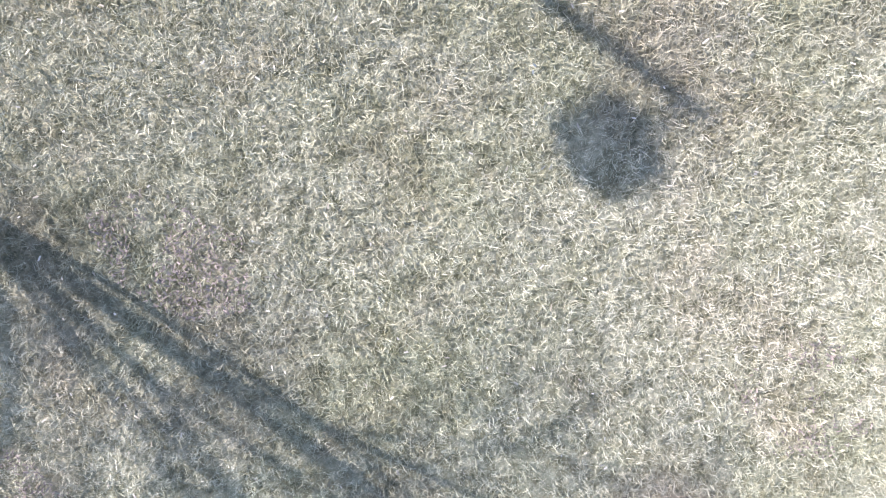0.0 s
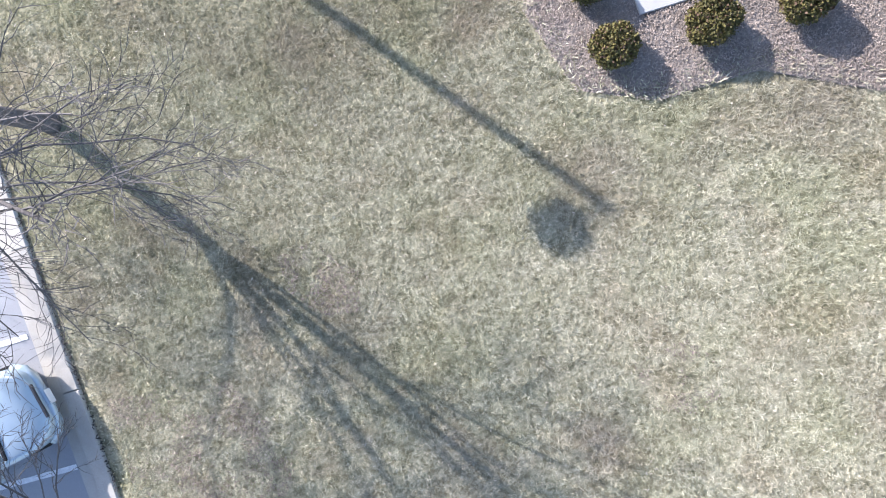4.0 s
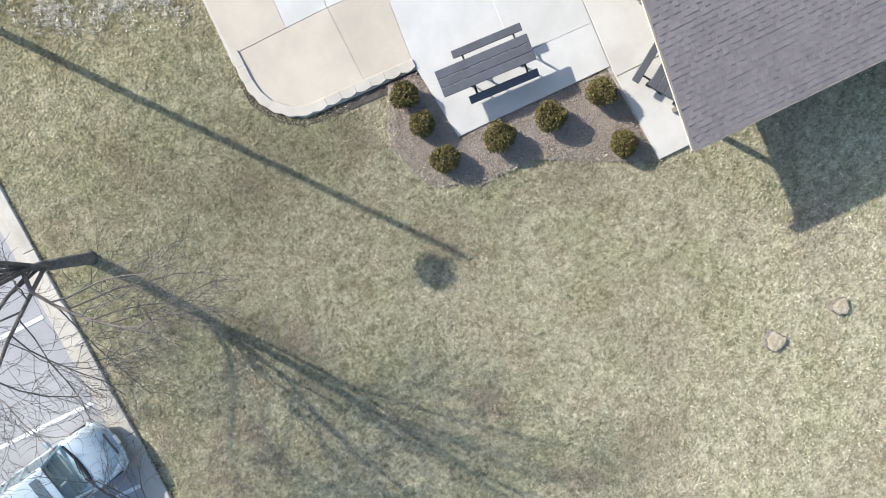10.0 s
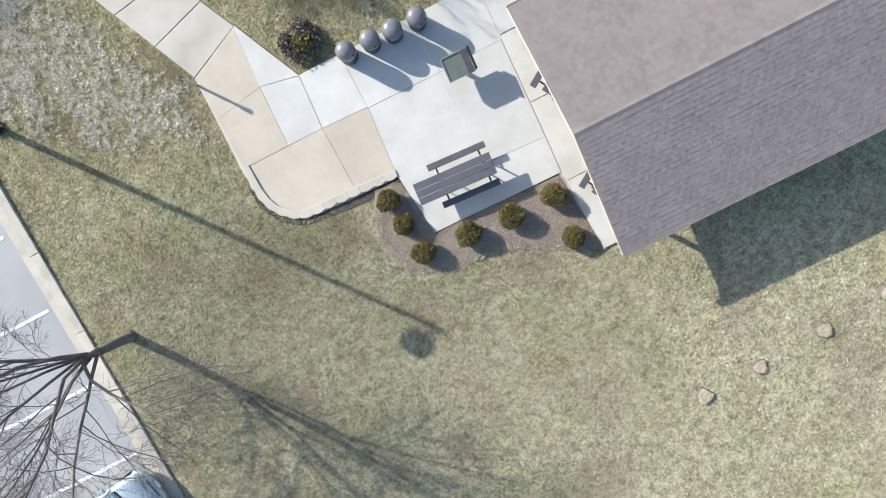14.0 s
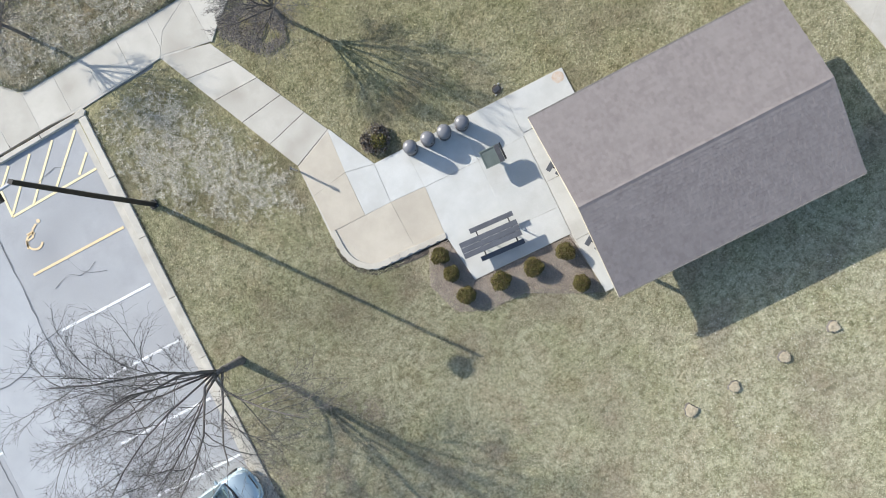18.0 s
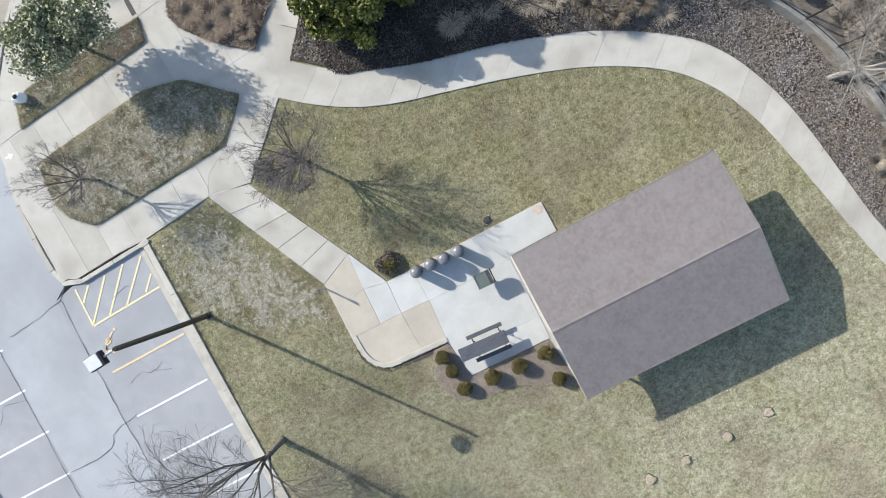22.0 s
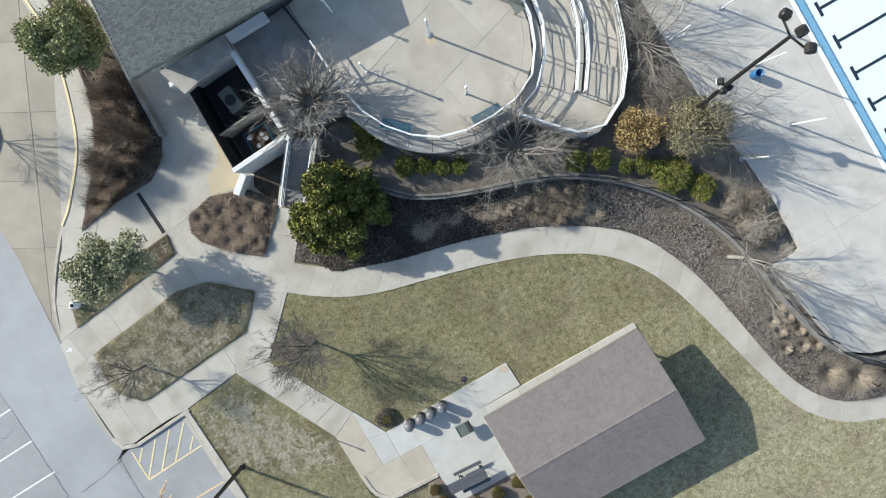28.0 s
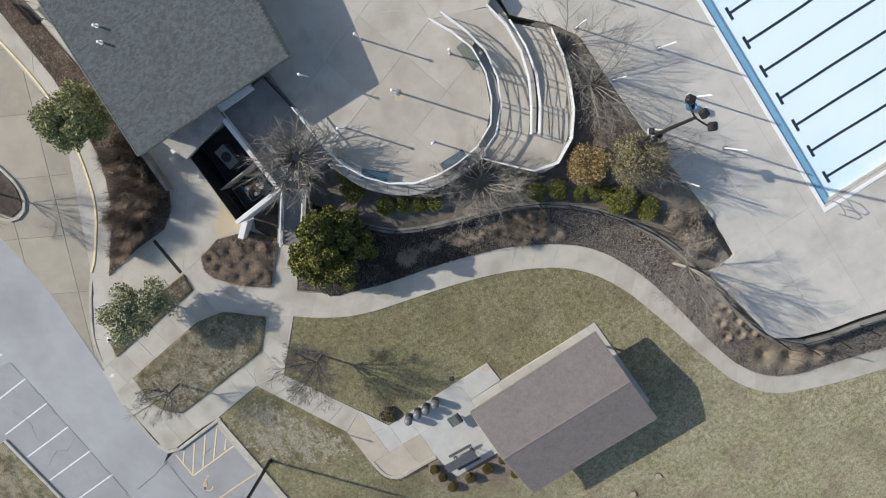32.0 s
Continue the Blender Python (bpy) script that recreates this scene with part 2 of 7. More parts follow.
M_CHIP2 = material("faded_chip", (0.43, 0.36, 0.30), (0.24, 0.188, 0.146), 0.9, 3, 20, 0, island=0.7, edge=0.9)
M_ROOF = material("brown_shingle", (0.215, 0.19, 0.183), (0.15, 0.131, 0.126), 0.95, 2, 120, 0.4, island=0.32, edge=0.8, stain=(0.215, 0.193, 0.184), stain_scale=0.7, stain_amt=0.3)
M_ROOFP = material("brown_shingle_tab", (0.215, 0.19, 0.183), (0.15, 0.131, 0.126), 0.95, 2, 120, 0.4, obrand=0.32, edge=0.8, stain=(0.215, 0.193, 0.184), stain_scale=0.7, stain_amt=0.3)
M_CREAM = material("cream_painted_wood", (0.66, 0.60, 0.46), (0.58, 0.52, 0.40), 0.6, 2, 40, 0.1)
M_TIMBER = material("brown_timber", (0.16, 0.10, 0.06), (0.09, 0.055, 0.035), 0.75, 4, 50, 0.4)
M_TABLE = material("grey_table_plank", (0.098, 0.103, 0.118), (0.07, 0.073, 0.084), 0.8, 3, 60, 0.2, spec=0.2)
M_STEEL = material("galvanised_steel", (0.45, 0.45, 0.46), (0.35, 0.35, 0.36), 0.4, 4, 60, 0.05, metal=0.8)
M_DKMETAL = material("dark_bronze_metal", (0.035, 0.033, 0.033), (0.022, 0.021, 0.021), 0.45, 4, 60, 0.05, metal=0.3)
M_WALLD = material("stained_wall_concrete", (0.26, 0.248, 0.228), (0.16, 0.152, 0.14), 0.9, 1.3, 50, 0.4, stain=(0.10, 0.094, 0.085), stain_scale=0.9, stain_amt=0.7)
M_WHITE = material("white_paint", (0.78, 0.78, 0.77), (0.68, 0.68, 0.67), 0.5, 2, 40, 0.08)
M_CMU = material("white_block_wall", (0.70, 0.70, 0.70), (0.60, 0.60, 0.60), 0.8, 1.2, 40, 0.25, stain=(0.48, 0.47, 0.45), stain_scale=0.6, stain_amt=0.4)
M_YELLOW = material("worn_yellow_paint", (0.78, 0.65, 0.36), (0.60, 0.51, 0.33), 0.7, 5, 40, 0.2)
M_ORANGE = material("worn_orange_paint", (0.72, 0.52, 0.27), (0.55, 0.44, 0.30), 0.7, 5, 40, 0.2)
M_LINE = material("worn_white_line", (0.78, 0.78, 0.77), (0.55, 0.55, 0.56), 0.7, 6, 40, 0.2)
M_CAN = material("grey_can_aggregate", (0.075, 0.075, 0.08), (0.035, 0.035, 0.04), 0.55, 6, 80, 0.4)
M_LID = material("grey_plastic_lid", (0.16, 0.16, 0.17), (0.12, 0.12, 0.13), 0.35, 4, 60, 0.05, spec=0.5)
M_BAND = material("pale_can_band", (0.34, 0.34, 0.34), None, 0.5, 4, 60, 0.1)
M_BLACK = material("black_void", (0.012, 0.012, 0.013), None, 0.6, 4, 60, 0.1)
M_BARK = material("tree_bark", (0.165, 0.15, 0.14), (0.075, 0.067, 0.062), 0.9, 6, 50, 0.7)
M_TWIG = material("grey_twig", (0.15, 0.138, 0.13), (0.07, 0.064, 0.06), 0.9, 4, 30, 0, island=0.4)
M_VASE = material("dry_brown_stalk", (0.33, 0.255, 0.19), (0.15, 0.115, 0.085), 0.9, 4, 30, 0, island=0.6)
M_PALETWIG = material("pale_twig", (0.31, 0.285, 0.255), (0.165, 0.15, 0.133), 0.9, 4, 30, 0, island=0.5)
M_CUT = material("cut_wood", (0.47, 0.40, 0.285), (0.26, 0.215, 0.145), 0.9, 9, 35, 0.9, bump_dist=0.03)
M_OLIVE = material("olive_needles", (0.165, 0.14, 0.04), (0.06, 0.057, 0.019), 0.7, 3, 20, 0, island=0.9, edge=0.9)
M_LEAF = material("dull_olive_leaf", (0.44, 0.43, 0.26), (0.15, 0.16, 0.085), 0.6, 2, 10, 0, island=0.9, edge=0.9)
M_LEAF2 = material("dull_green_leaf", (0.37, 0.37, 0.17), (0.12, 0.135, 0.055), 0.6, 2, 10, 0, island=0.9, edge=0.9)
M_EVER = material("yellow_green_leaf", (0.25, 0.243, 0.058), (0.035, 0.05, 0.011), 0.5, 1.2, 10, 0, island=0.9, edge=0.8)
M_BOX = material("boxwood_leaf", (0.22, 0.24, 0.05), (0.06, 0.083, 0.018), 0.6, 2, 12, 0, island=1.0, edge=0.9)
M_GOLD = material("golden_leaf", (0.40, 0.30, 0.13), (0.18, 0.13, 0.055), 0.6, 2, 12, 0, island=1.0, edge=0.9)
M_STRAW = material("dry_straw", (0.31, 0.255, 0.185), (0.12, 0.095, 0.07), 0.8, 2, 12, 0, island=1.0, edge=0.9)
M_ROCK = material("tan_boulder", (0.33, 0.27, 0.205), (0.17, 0.14, 0.11), 0.9, 2.2, 25, 0.8, bump_dist=0.04)
M_TEAL = material("teal_grey_shingle", (0.07, 0.077, 0.08), (0.045, 0.05, 0.052), 0.95, 15, 60, 0.5, bump_dist=0.02, edge=0.6)
M_GUTTER = material("pool_blue_tile", (0.20, 0.39, 0.54), (0.15, 0.33, 0.47), 0.35, 3, 30, 0.1, spec=0.5)
M_POOL = material("pool_white_plaster", (0.80, 0.87, 0.90), (0.75, 0.84, 0.88), 0.6, 0.3, 20, 0.1, stain=(0.55, 0.76, 0.87), stain_scale=0.1, stain_amt=0.6)
M_LANE = material("lane_tile", (0.02, 0.03, 0.045), None, 0.5, 3, 30, 0.1)
M_BENCHBLUE = material("blue_coated_metal", (0.05, 0.12, 0.17), (0.035, 0.09, 0.13), 0.45, 4, 60, 0.15)
M_BINBLUE = material("blue_plastic", (0.03, 0.15, 0.34), (0.02, 0.11, 0.27), 0.45, 4, 60, 0.05, spec=0.5)
M_GREENBOX = material("green_grey_steel", (0.16, 0.185, 0.165), (0.12, 0.14, 0.125), 0.5, 3, 40, 0.1)
M_CAR = material("silver_blue_car_paint", (0.42, 0.505, 0.555), (0.39, 0.475, 0.525), 0.25, 1, 40, 0, metal=0.25, spec=0.6)
M_GLASS = material("dark_tinted_glass", (0.10, 0.13, 0.145), (0.07, 0.095, 0.11), 0.06, 2, 20, 0, spec=0.8)
M_DASH = material("grey_green_dash", (0.22, 0.26, 0.25), (0.15, 0.18, 0.175), 0.6, 5, 40, 0.1)
M_SCREEN = material("clear_green_screen", (0.72, 0.86, 0.84), (0.70, 0.84, 0.82), 0.04, 2, 20, 0, spec=0.6)
M_SCREEN.node_tree.nodes["Principled BSDF"].inputs["Transmission Weight"].default_value = 0.85
M_SCREEN.node_tree.nodes["Principled BSDF"].inputs["IOR"].default_value = 1.06
M_TYRE = material("tyre_rubber", (0.02, 0.02, 0.021), None, 0.85, 6, 60, 0.3)
M_RIM = material("alloy_rim", (0.5, 0.5, 0.52), None, 0.3, 4, 40, 0, metal=0.9)
M_LAMPG = material("clear_lamp_lens", (0.62, 0.66, 0.70), (0.5, 0.54, 0.58), 0.15, 4, 30, 0, spec=0.7)
M_RED = material("red_lamp_lens", (0.35, 0.02, 0.02), None, 0.25, 4, 30, 0)
M_RUST = material("rust_stain", (0.43, 0.31, 0.22), (0.49, 0.45, 0.40), 0.9, 5, 40, 0.2)
M_MESH = material("black_chain_link", (0.015, 0.015, 0.016), None, 0.5, 4, 40, 0)
M_LIGHTCAP = material("pale_grey_lamp_top", (0.62, 0.62, 0.62), (0.52, 0.52, 0.52), 0.5, 4, 40, 0.05)

# ---------------------------------------------------------------- mesh helpers


class Mb:
    """Collects vertices and faces of one mesh."""

    def __init__(self):
        self.v, self.f = [], []

    def add(self, verts, faces):
        o = len(self.v)
        self.v += [tuple(p) for p in verts]
        self.f += [tuple(o + i for i in f) for f in faces]
        return self

    def mesh(self, name, mats, smooth=False):
        me = bpy.data.meshes.new(name)
        me.from_pydata(self.v, [], self.f)
        for m in mats if isinstance(mats, (list, tuple)) else [mats]:
            me.materials.append(m)
        if smooth:
            me.polygons.foreach_set("use_smooth", [True] * len(me.polygons))
        me.update()
        return me


def put(mb, m=None):
    """Moves the mesh's vertices by the matrix m."""
    if m is not None:
        mb.v = [tuple(m @ Vector(p)) for p in mb.v]
    return mb


def box(cx, cy, cz, sx, sy, sz, b=0.01, mb=None):
    """A box with chamfered edges round its centre."""
    mb = mb or Mb()
    hx, hy, hz = sx / 2, sy / 2, sz / 2
    b = min(b, hx * 0.45, hy * 0.45, hz * 0.45)
    vs, key = [], {}
    for ax in range(3):
        for s in (-1, 1):
            for u in (-1, 1):
                for w in (-1, 1):
                    h = [hx, hy, hz]
                    p = [0, 0, 0]
                    sg = [0, 0, 0]
                    sg[ax], sg[(ax + 1) % 3], sg[(ax + 2) % 3] = s, u, w
                    for k in range(3):
                        p[k] = sg[k] * (h[k] if k == ax else h[k] - b)
                    key[(ax, *sg)] = len(vs)
                    vs.append((cx + p[0], cy + p[1], cz + p[2]))
    fs = []

    def g(ax, sx_, sy_, sz_):
        return key[(ax, sx_, sy_, sz_)]

    def out(q):
        a, c, d = (Vector(vs[i]) for i in q[:3])
        mid = sum((Vector(vs[i]) for i in q), Vector()) / len(q) - Vector((cx, cy, cz))
        fs.append(q if (c - a).cross(d - a).dot(mid) > 0 else q[::-1])
    for ax in range(3):
        for s in (-1, 1):
            q = []
            for u, w in ((-1, -1), (1, -1), (1, 1), (-1, 1)):
                sg = [0, 0, 0]
                sg[ax], sg[(ax + 1) % 3], sg[(ax + 2) % 3] = s, u, w
                q.append(g(ax, *sg))
            out(q)
    for ax in range(3):
        a1, a2 = (ax + 1) % 3, (ax + 2) % 3
        for u in (-1, 1):
            for w in (-1, 1):
                q = []
                for face, s in ((a1, -1), (a1, 1), (a2, 1), (a2, -1)):
                    sg = [0, 0, 0]
                    sg[ax], sg[a1], sg[a2] = s, u, w
                    q.append(g(face, *sg))
                out(q)
    for sg in [(x, y, z) for x in (-1, 1) for y in (-1, 1) for z in (-1, 1)]:
        out([g(0, *sg), g(1, *sg), g(2, *sg)])
    return mb.add(vs, fs)


def tube(pts, rad, n=6, mb=None, caps=True):
    """A swept tube along pts with radius or radii rad."""
    mb = mb or Mb()
    pts = [Vector(p) for p in pts]
    rad = rad if isinstance(rad, (list, tuple)) else [rad] * len(pts)
    vs, fs = [], []
    ref = None
    for i, p in enumerate(pts):
        t = (pts[min(i + 1, len(pts) - 1)] - pts[max(i - 1, 0)]).normalized()
        if ref is None:
            ref = t.orthogonal().normalized()
        ref = (ref - t * ref.dot(t)).normalized() if (ref - t * ref.dot(t)).length > 1e-4 else t.orthogonal().normalized()
        bi = t.cross(ref)
        for k in range(n):
            a = 2 * math.pi * (k + 0.5) / n
            vs.append(p + (ref * math.cos(a) + bi * math.sin(a)) * rad[i])
    for i in range(len(pts) - 1):
        for k in range(n):
            fs.append((i * n + k, i * n + (k + 1) % n, (i + 1) * n + (k + 1) % n, (i + 1) * n + k))
    if caps:
        fs.append(tuple(range(n))[::-1])
        fs.append(tuple((len(pts) - 1) * n + k for k in range(n)))
    return mb.add(vs, fs)


def lathe(profile, n=20, mb=None, centre=(0, 0, 0)):
    """A turned body from (radius, height) pairs."""
    mb = mb or Mb()
    vs, fs = [], []
    for r, z in profile:
        for k in range(n):
            a = 2 * math.pi * k / n
            vs.append((centre[0] + r * math.cos(a), centre[1] + r * math.sin(a), centre[2] + z))
    for i in range(len(profile) - 1):
        for k in range(n):
            fs.append((i * n + k, i * n + (k + 1) % n, (i + 1) * n + (k + 1) % n, (i + 1) * n + k))
    fs.append(tuple(range(n))[::-1])
    fs.append(tuple((len(profile) - 1) * n + k for k in range(n)))
    return mb.add(vs, fs)


def area(poly):
    return sum(poly[i - 1][0] * poly[i][1] - poly[i][0] * poly[i - 1][1] for i in range(len(poly))) / 2


def prism(poly, z0, z1, b=0.0, mb=None):
    """An upright prism over a polygon; b chamfers the top edge."""
    mb = mb or Mb()
    if area(poly) < 0:
        poly = poly[::-1]
    n = len(poly)
    top = z1 if callable(z1) else (lambda x, y: z1)
    rings = [[(x, y, z0) for x, y in poly]]
    if b:
        rings.append([(x, y, top(x, y) - b) for x, y in poly])
        ins = []
        for i in range(n):
            p, a, c = Vector(poly[i]), Vector(poly[i - 1]), Vector(poly[(i + 1) % n])
            d1, d2 = (p - a).normalized(), (c - p).normalized()
            nn = Vector((-d1.y - d2.y, d1.x + d2.x))
            nn = nn.normalized() * b if nn.length > 1e-3 else Vector((0, 0))
            q = p + nn
            ins.append((q.x, q.y, top(q.x, q.y)))
        rings.append(ins)
    else:
        rings.append([(x, y, top(x, y)) for x, y in poly])
    vs = [p for r in rings for p in r]
    fs = [tuple(range(n))[::-1], tuple((len(rings) - 1) * n + k for k in range(n))]
    for i in range(len(rings) - 1):
        for k in range(n):
            fs.append((i * n + k, i * n + (k + 1) % n, (i + 1) * n + (k + 1) % n, (i + 1) * n + k))
    return mb.add(vs, fs)


def part(name, mb, mat_, parent, label="", smooth=False):
    """One mesh object under a thing or a part."""
    me = mb if isinstance(mb, bpy.types.Mesh) else mb.mesh(name, mat_, smooth)
    ob = new(name, me)
    ob.parent = parent
    if label:
        ob["label"] = label
    return ob


def thing(name, label, category, loc=(0, 0, 0), rz=0.0, group="", kind=""):
    ob = new(name)
    ob.empty_display_size = 0.2
    ob.matrix_basis = pose(*loc, 0, 0, rz)
    return tagged(ob, label, category, group, kind)


def single(name, mb, mat_, label, category, group="", kind="", smooth=False, loc=None):
    ob = new(name, mb.mesh(name, mat_, smooth))
    if loc:
        ob.location = loc
    return tagged(ob, label, category, group, kind)


def inside(px, py, poly):
    """Which of the points lie in the polygon (numpy)."""
    r = np.zeros(px.shape, bool)
    for i in range(len(poly)):
        (x0, y0), (x1, y1) = poly[i - 1], poly[i]
        if y0 != y1:
            c = ((y0 > py) != (y1 > py)) & (px < (x1 - x0) * (py - y0) / (y1 - y0) + x0)
            r ^= c
    return r


def clip(poly, x0, x1, y0, y1):
    for ax, lim, sg in ((0, x0, 1), (0, x1, -1), (1, y0, 1), (1, y1, -1)):
        res = []
        for i in range(len(poly)):
            a, c = poly[i - 1], poly[i]
            da, dc = sg * (a[ax] - lim), sg * (c[ax] - lim)
            if (da >= 0) != (dc >= 0):
                t = da / (da - dc)
                res.append((a[0] + t * (c[0] - a[0]), a[1] + t * (c[1] - a[1])))
            if dc >= 0:
                res.append(c)
        poly = res
        if len(poly) < 3:
            return []
    return poly


def slabs(parent, poly, size, z0, z1, mat_, name="slab", ang=0.0, gap=0.012, ox=0.0, oy=0.0, cut=()):
    """Concrete slabs cast between joints: the polygon cut along a grid, each slab a piece of its own."""
    ca, sa = math.cos(radians(ang)), math.sin(radians(ang))
    rot = [(x * ca + y * sa - ox, -x * sa + y * ca - oy) for x, y in poly]
    sx, sy = size
    xs, ys = [p[0] for p in rot], [p[1] for p in rot]
    for i in range(math.floor(min(xs) / sx), math.ceil(max(xs) / sx)):
        for j in range(math.floor(min(ys) / sy), math.ceil(max(ys) / sy)):
            c = clip(rot, i * sx + gap, (i + 1) * sx - gap, j * sy + gap, (j + 1) * sy - gap)
            pts = []
            for p in c:
                if not pts or math.dist(p, pts[-1]) > 1e-3:
                    pts.append(p)
            if len(pts) > 2 and math.dist(pts[0], pts[-1]) < 1e-3:
                pts.pop()
            if len(pts) < 3 or abs(area(pts)) < 0.03:
                continue
            w = [((x + ox) * ca - (y + oy) * sa, (x + ox) * sa + (y + oy) * ca) for x, y in pts]
            dz = rng.uniform(-0.004, 0.004)
            part(name, prism(w, z0, z1 + dz, 0.006), mat_, parent)


def resample(pts, n):
    pts = [Vector(p) for p in pts]
    d = [0]
    for a, c in zip(pts, pts[1:]):
        d.append(d[-1] + (c - a).length)
    res = []
    for i in range(n):
        t = d[-1] * i / (n - 1)
        k = max(j for j in range(len(d)) if d[j] <= t + 1e-9)
        k = min(k, len(pts) - 2)
        res.append(pts[k].lerp(pts[k + 1], (t - d[k]) / (d[k + 1] - d[k])))
    return res


def smooth_line(pts, n):
    """A Catmull-Rom curve through pts, sampled at n even steps."""
    p = [Vector(q) for q in pts]
    p = [p[0] * 2 - p[1]] + p + [p[-1] * 2 - p[-2]]
    res = []
    for i in range(1, len(p) - 2):
        for k in range(8):
            t = k / 8
            res.append(0.5 * ((2 * p[i]) + (p[i + 1] - p[i - 1]) * t + (2 * p[i - 1] - 5 * p[i] + 4 * p[i + 1] - p[i + 2]) * t * t + (3 * p[i] - p[i - 1] - 3 * p[i + 1] + p[i + 2]) * t ** 3))
    res.append(p[-2])
    return resample(res, n)


def strip_slabs(parent, left, right, n, z0, z1, mat_, gap=0.012, name="slab"):
    """A walk between two edge lines, cast as n slabs."""
    m = 4
    a, c = smooth_line(left, n * m + 1), smooth_line(right, n * m + 1)
    for i in range(n):
        l, r = a[i * m:i * m + m + 1], c[i * m:i * m + m + 1]
        g1, g2 = (l[1] - l[0]).normalized() * gap, (l[-1] - l[-2]).normalized() * gap
        l, r = [p.copy() for p in l], [p.copy() for p in r]
        l[0] += g1
        r[0] += g1
        l[-1] -= g2
        r[-1] -= g2
        poly = [(p.x, p.y) for p in r] + [(p.x, p.y) for p in l[::-1]]
        part(name, prism(poly, z0, z1 + rng.uniform(-0.004, 0.004), 0.006), mat_, parent)


def raw_mesh(name, verts, faces_n, mat_):
    """A large mesh of triangles or quads straight from arrays: verts (n, k, 3), k corners a face."""
    n, k, _ = verts.shape
    me = bpy.data.meshes.new(name)
    me.vertices.add(n * k)
    me.vertices.foreach_set("co", verts.astype(np.float32).ravel())
    me.loops.add(n * k)
    me.loops.foreach_set("vertex_index", np.arange(n * k, dtype=np.int32))
    me.polygons.add(n)
    me.polygons.foreach_set("loop_start", np.arange(0, n * k, k, dtype=np.int32))
    me.materials.append(mat_)
    me.update(calc_edges=True)
    return me


def leaves(blobs, count, size, mat_, name="foliage", shell=0.55, flat=0.0, seed=1, long=1.6):
    """Many small leaves in and on a group of (x, y, z, rx, ry, rz) clumps."""
    r = np.random.default_rng(seed)
    b = np.array(blobs, float)
    vol = b[:, 3] * b[:, 4] * b[:, 5]
    pick = r.choice(len(b), count, p=vol ** 0.67 / (vol ** 0.67).sum())
    d = r.normal(size=(count, 3))
    d /= np.linalg.norm(d, axis=1, keepdims=True)
    rad = shell + (1.04 - shell) * r.random((count, 1)) ** 0.6
    c = b[pick, :3] + d * rad * b[pick, 3:] * (0.9 + 0.2 * r.random((count, 1)))
    u = r.normal(size=(count, 3)) + d * 0.3
    u[:, 2] *= 1 - flat
    u /= np.linalg.norm(u, axis=1, keepdims=True)
    w = np.cross(u, r.normal(size=(count, 3)))
    w /= np.linalg.norm(w, axis=1, keepdims=True)
    s = size * (0.6 + 0.8 * r.random((count, 1)))
    q = np.stack([c - u * s * long / 2, c + w * s / 2, c + u * s * long / 2, c - w * s / 2], 1)
    return raw_mesh(name, q, 4, mat_)


def blades(xy, z, height, width, lean, mat_, name, seed=3):
    """Grass blades as leaning triangles at the given places."""
    r = np.random.default_rng(seed)
    n = len(xy)
    a, t = r.random(n) * 2 * np.pi, r.random(n) * 2 * np.pi
    h = height * (0.5 + r.random(n))
    w = width * (0.6 + 0.8 * r.random(n))
    le = lean * (0.3 + r.random(n)) * h
    base = np.stack([xy[:, 0], xy[:, 1], np.broadcast_to(z, n)], 1)
    side = np.stack([np.cos(a) * w / 2, np.sin(a) * w / 2, 0 * a], 1)
    tip = base + np.stack([np.cos(t) * le, np.sin(t) * le, h], 1)
    return raw_mesh(name, np.stack([base - side, base + side, tip], 1), 3, mat_)

# ---------------------------------------------------------------- plan: lines shared by several pieces
WALK_IN = [(7.16, 8.05), (8.77, 6.72), (10.63, 5.55), (12.65, 4.7), (15.07, 3.99), (17.72, 3.19), (20.27, 2.28), (22.4, 1.31), (24.85, -0.25), (26.47, -2.08), (27.53, -4.27), (28.13, -6.31), (28.64, -8.41), (29.39, -11.62), (30.35, -14.76), (32.09, -16.89), (34.08, -17.88), (36.89, -18.9), (46, -21.5)]
WALK_OUT = [(8.75, 9.2), (10.2, 7.98), (12.37, 6.73), (14.69, 5.86), (17.67, 5.03), (20.51, 4.03), (23.18, 2.82), (26.08, 0.9), (27.7, -0.93), (28.88, -3.5), (29.53, -6.01), (30.03, -8.93), (30.47, -11.47), (31.2, -13.8), (32.43, -15.5), (34.03, -16.42), (37.64, -17.42), (46.5, -20.0)]
GARDEN_WALL = [(14.9, 11.6), (15.75, 10.35), (17.0, 8.9), (18.65, 7.85), (21.2, 6.75), (23.42, 5.95), (25.68, 4.8), (27.8, 3.15), (29.6, 1.05), (30.9, -1.2), (31.8, -3.7), (32.3, -6.5), (32.8, -9.6), (33.5, -11.9), (34.75, -13.6), (36.6, -14.4), (38.6, -14.8), (44, -16.3), (50, -18)]
PAD_RAIL = [(17.2, 20.6), (17.19, 18.3), (17.11, 14.45), (17.9, 12.35), (18.85, 11.1), (20.3, 10.0), (22.3, 9.45), (24.06, 9.44), (25.7, 9.98), (26.9, 11.07), (27.72, 12.85), (27.93, 14.3), (27.5, 15.97), (26.81, 17.38)]
RAMP_IN = [(24.66, 9.1), (26.47, 9.82), (27.78, 11.44), (28.4, 13.2), (28.35, 14.99), (27.59, 17.21)]
RAMP_MID_A = [(27.95, 8.42), (29.32, 10.5), (30.06, 12.34), (30.25, 14.36), (29.96, 15.96)]
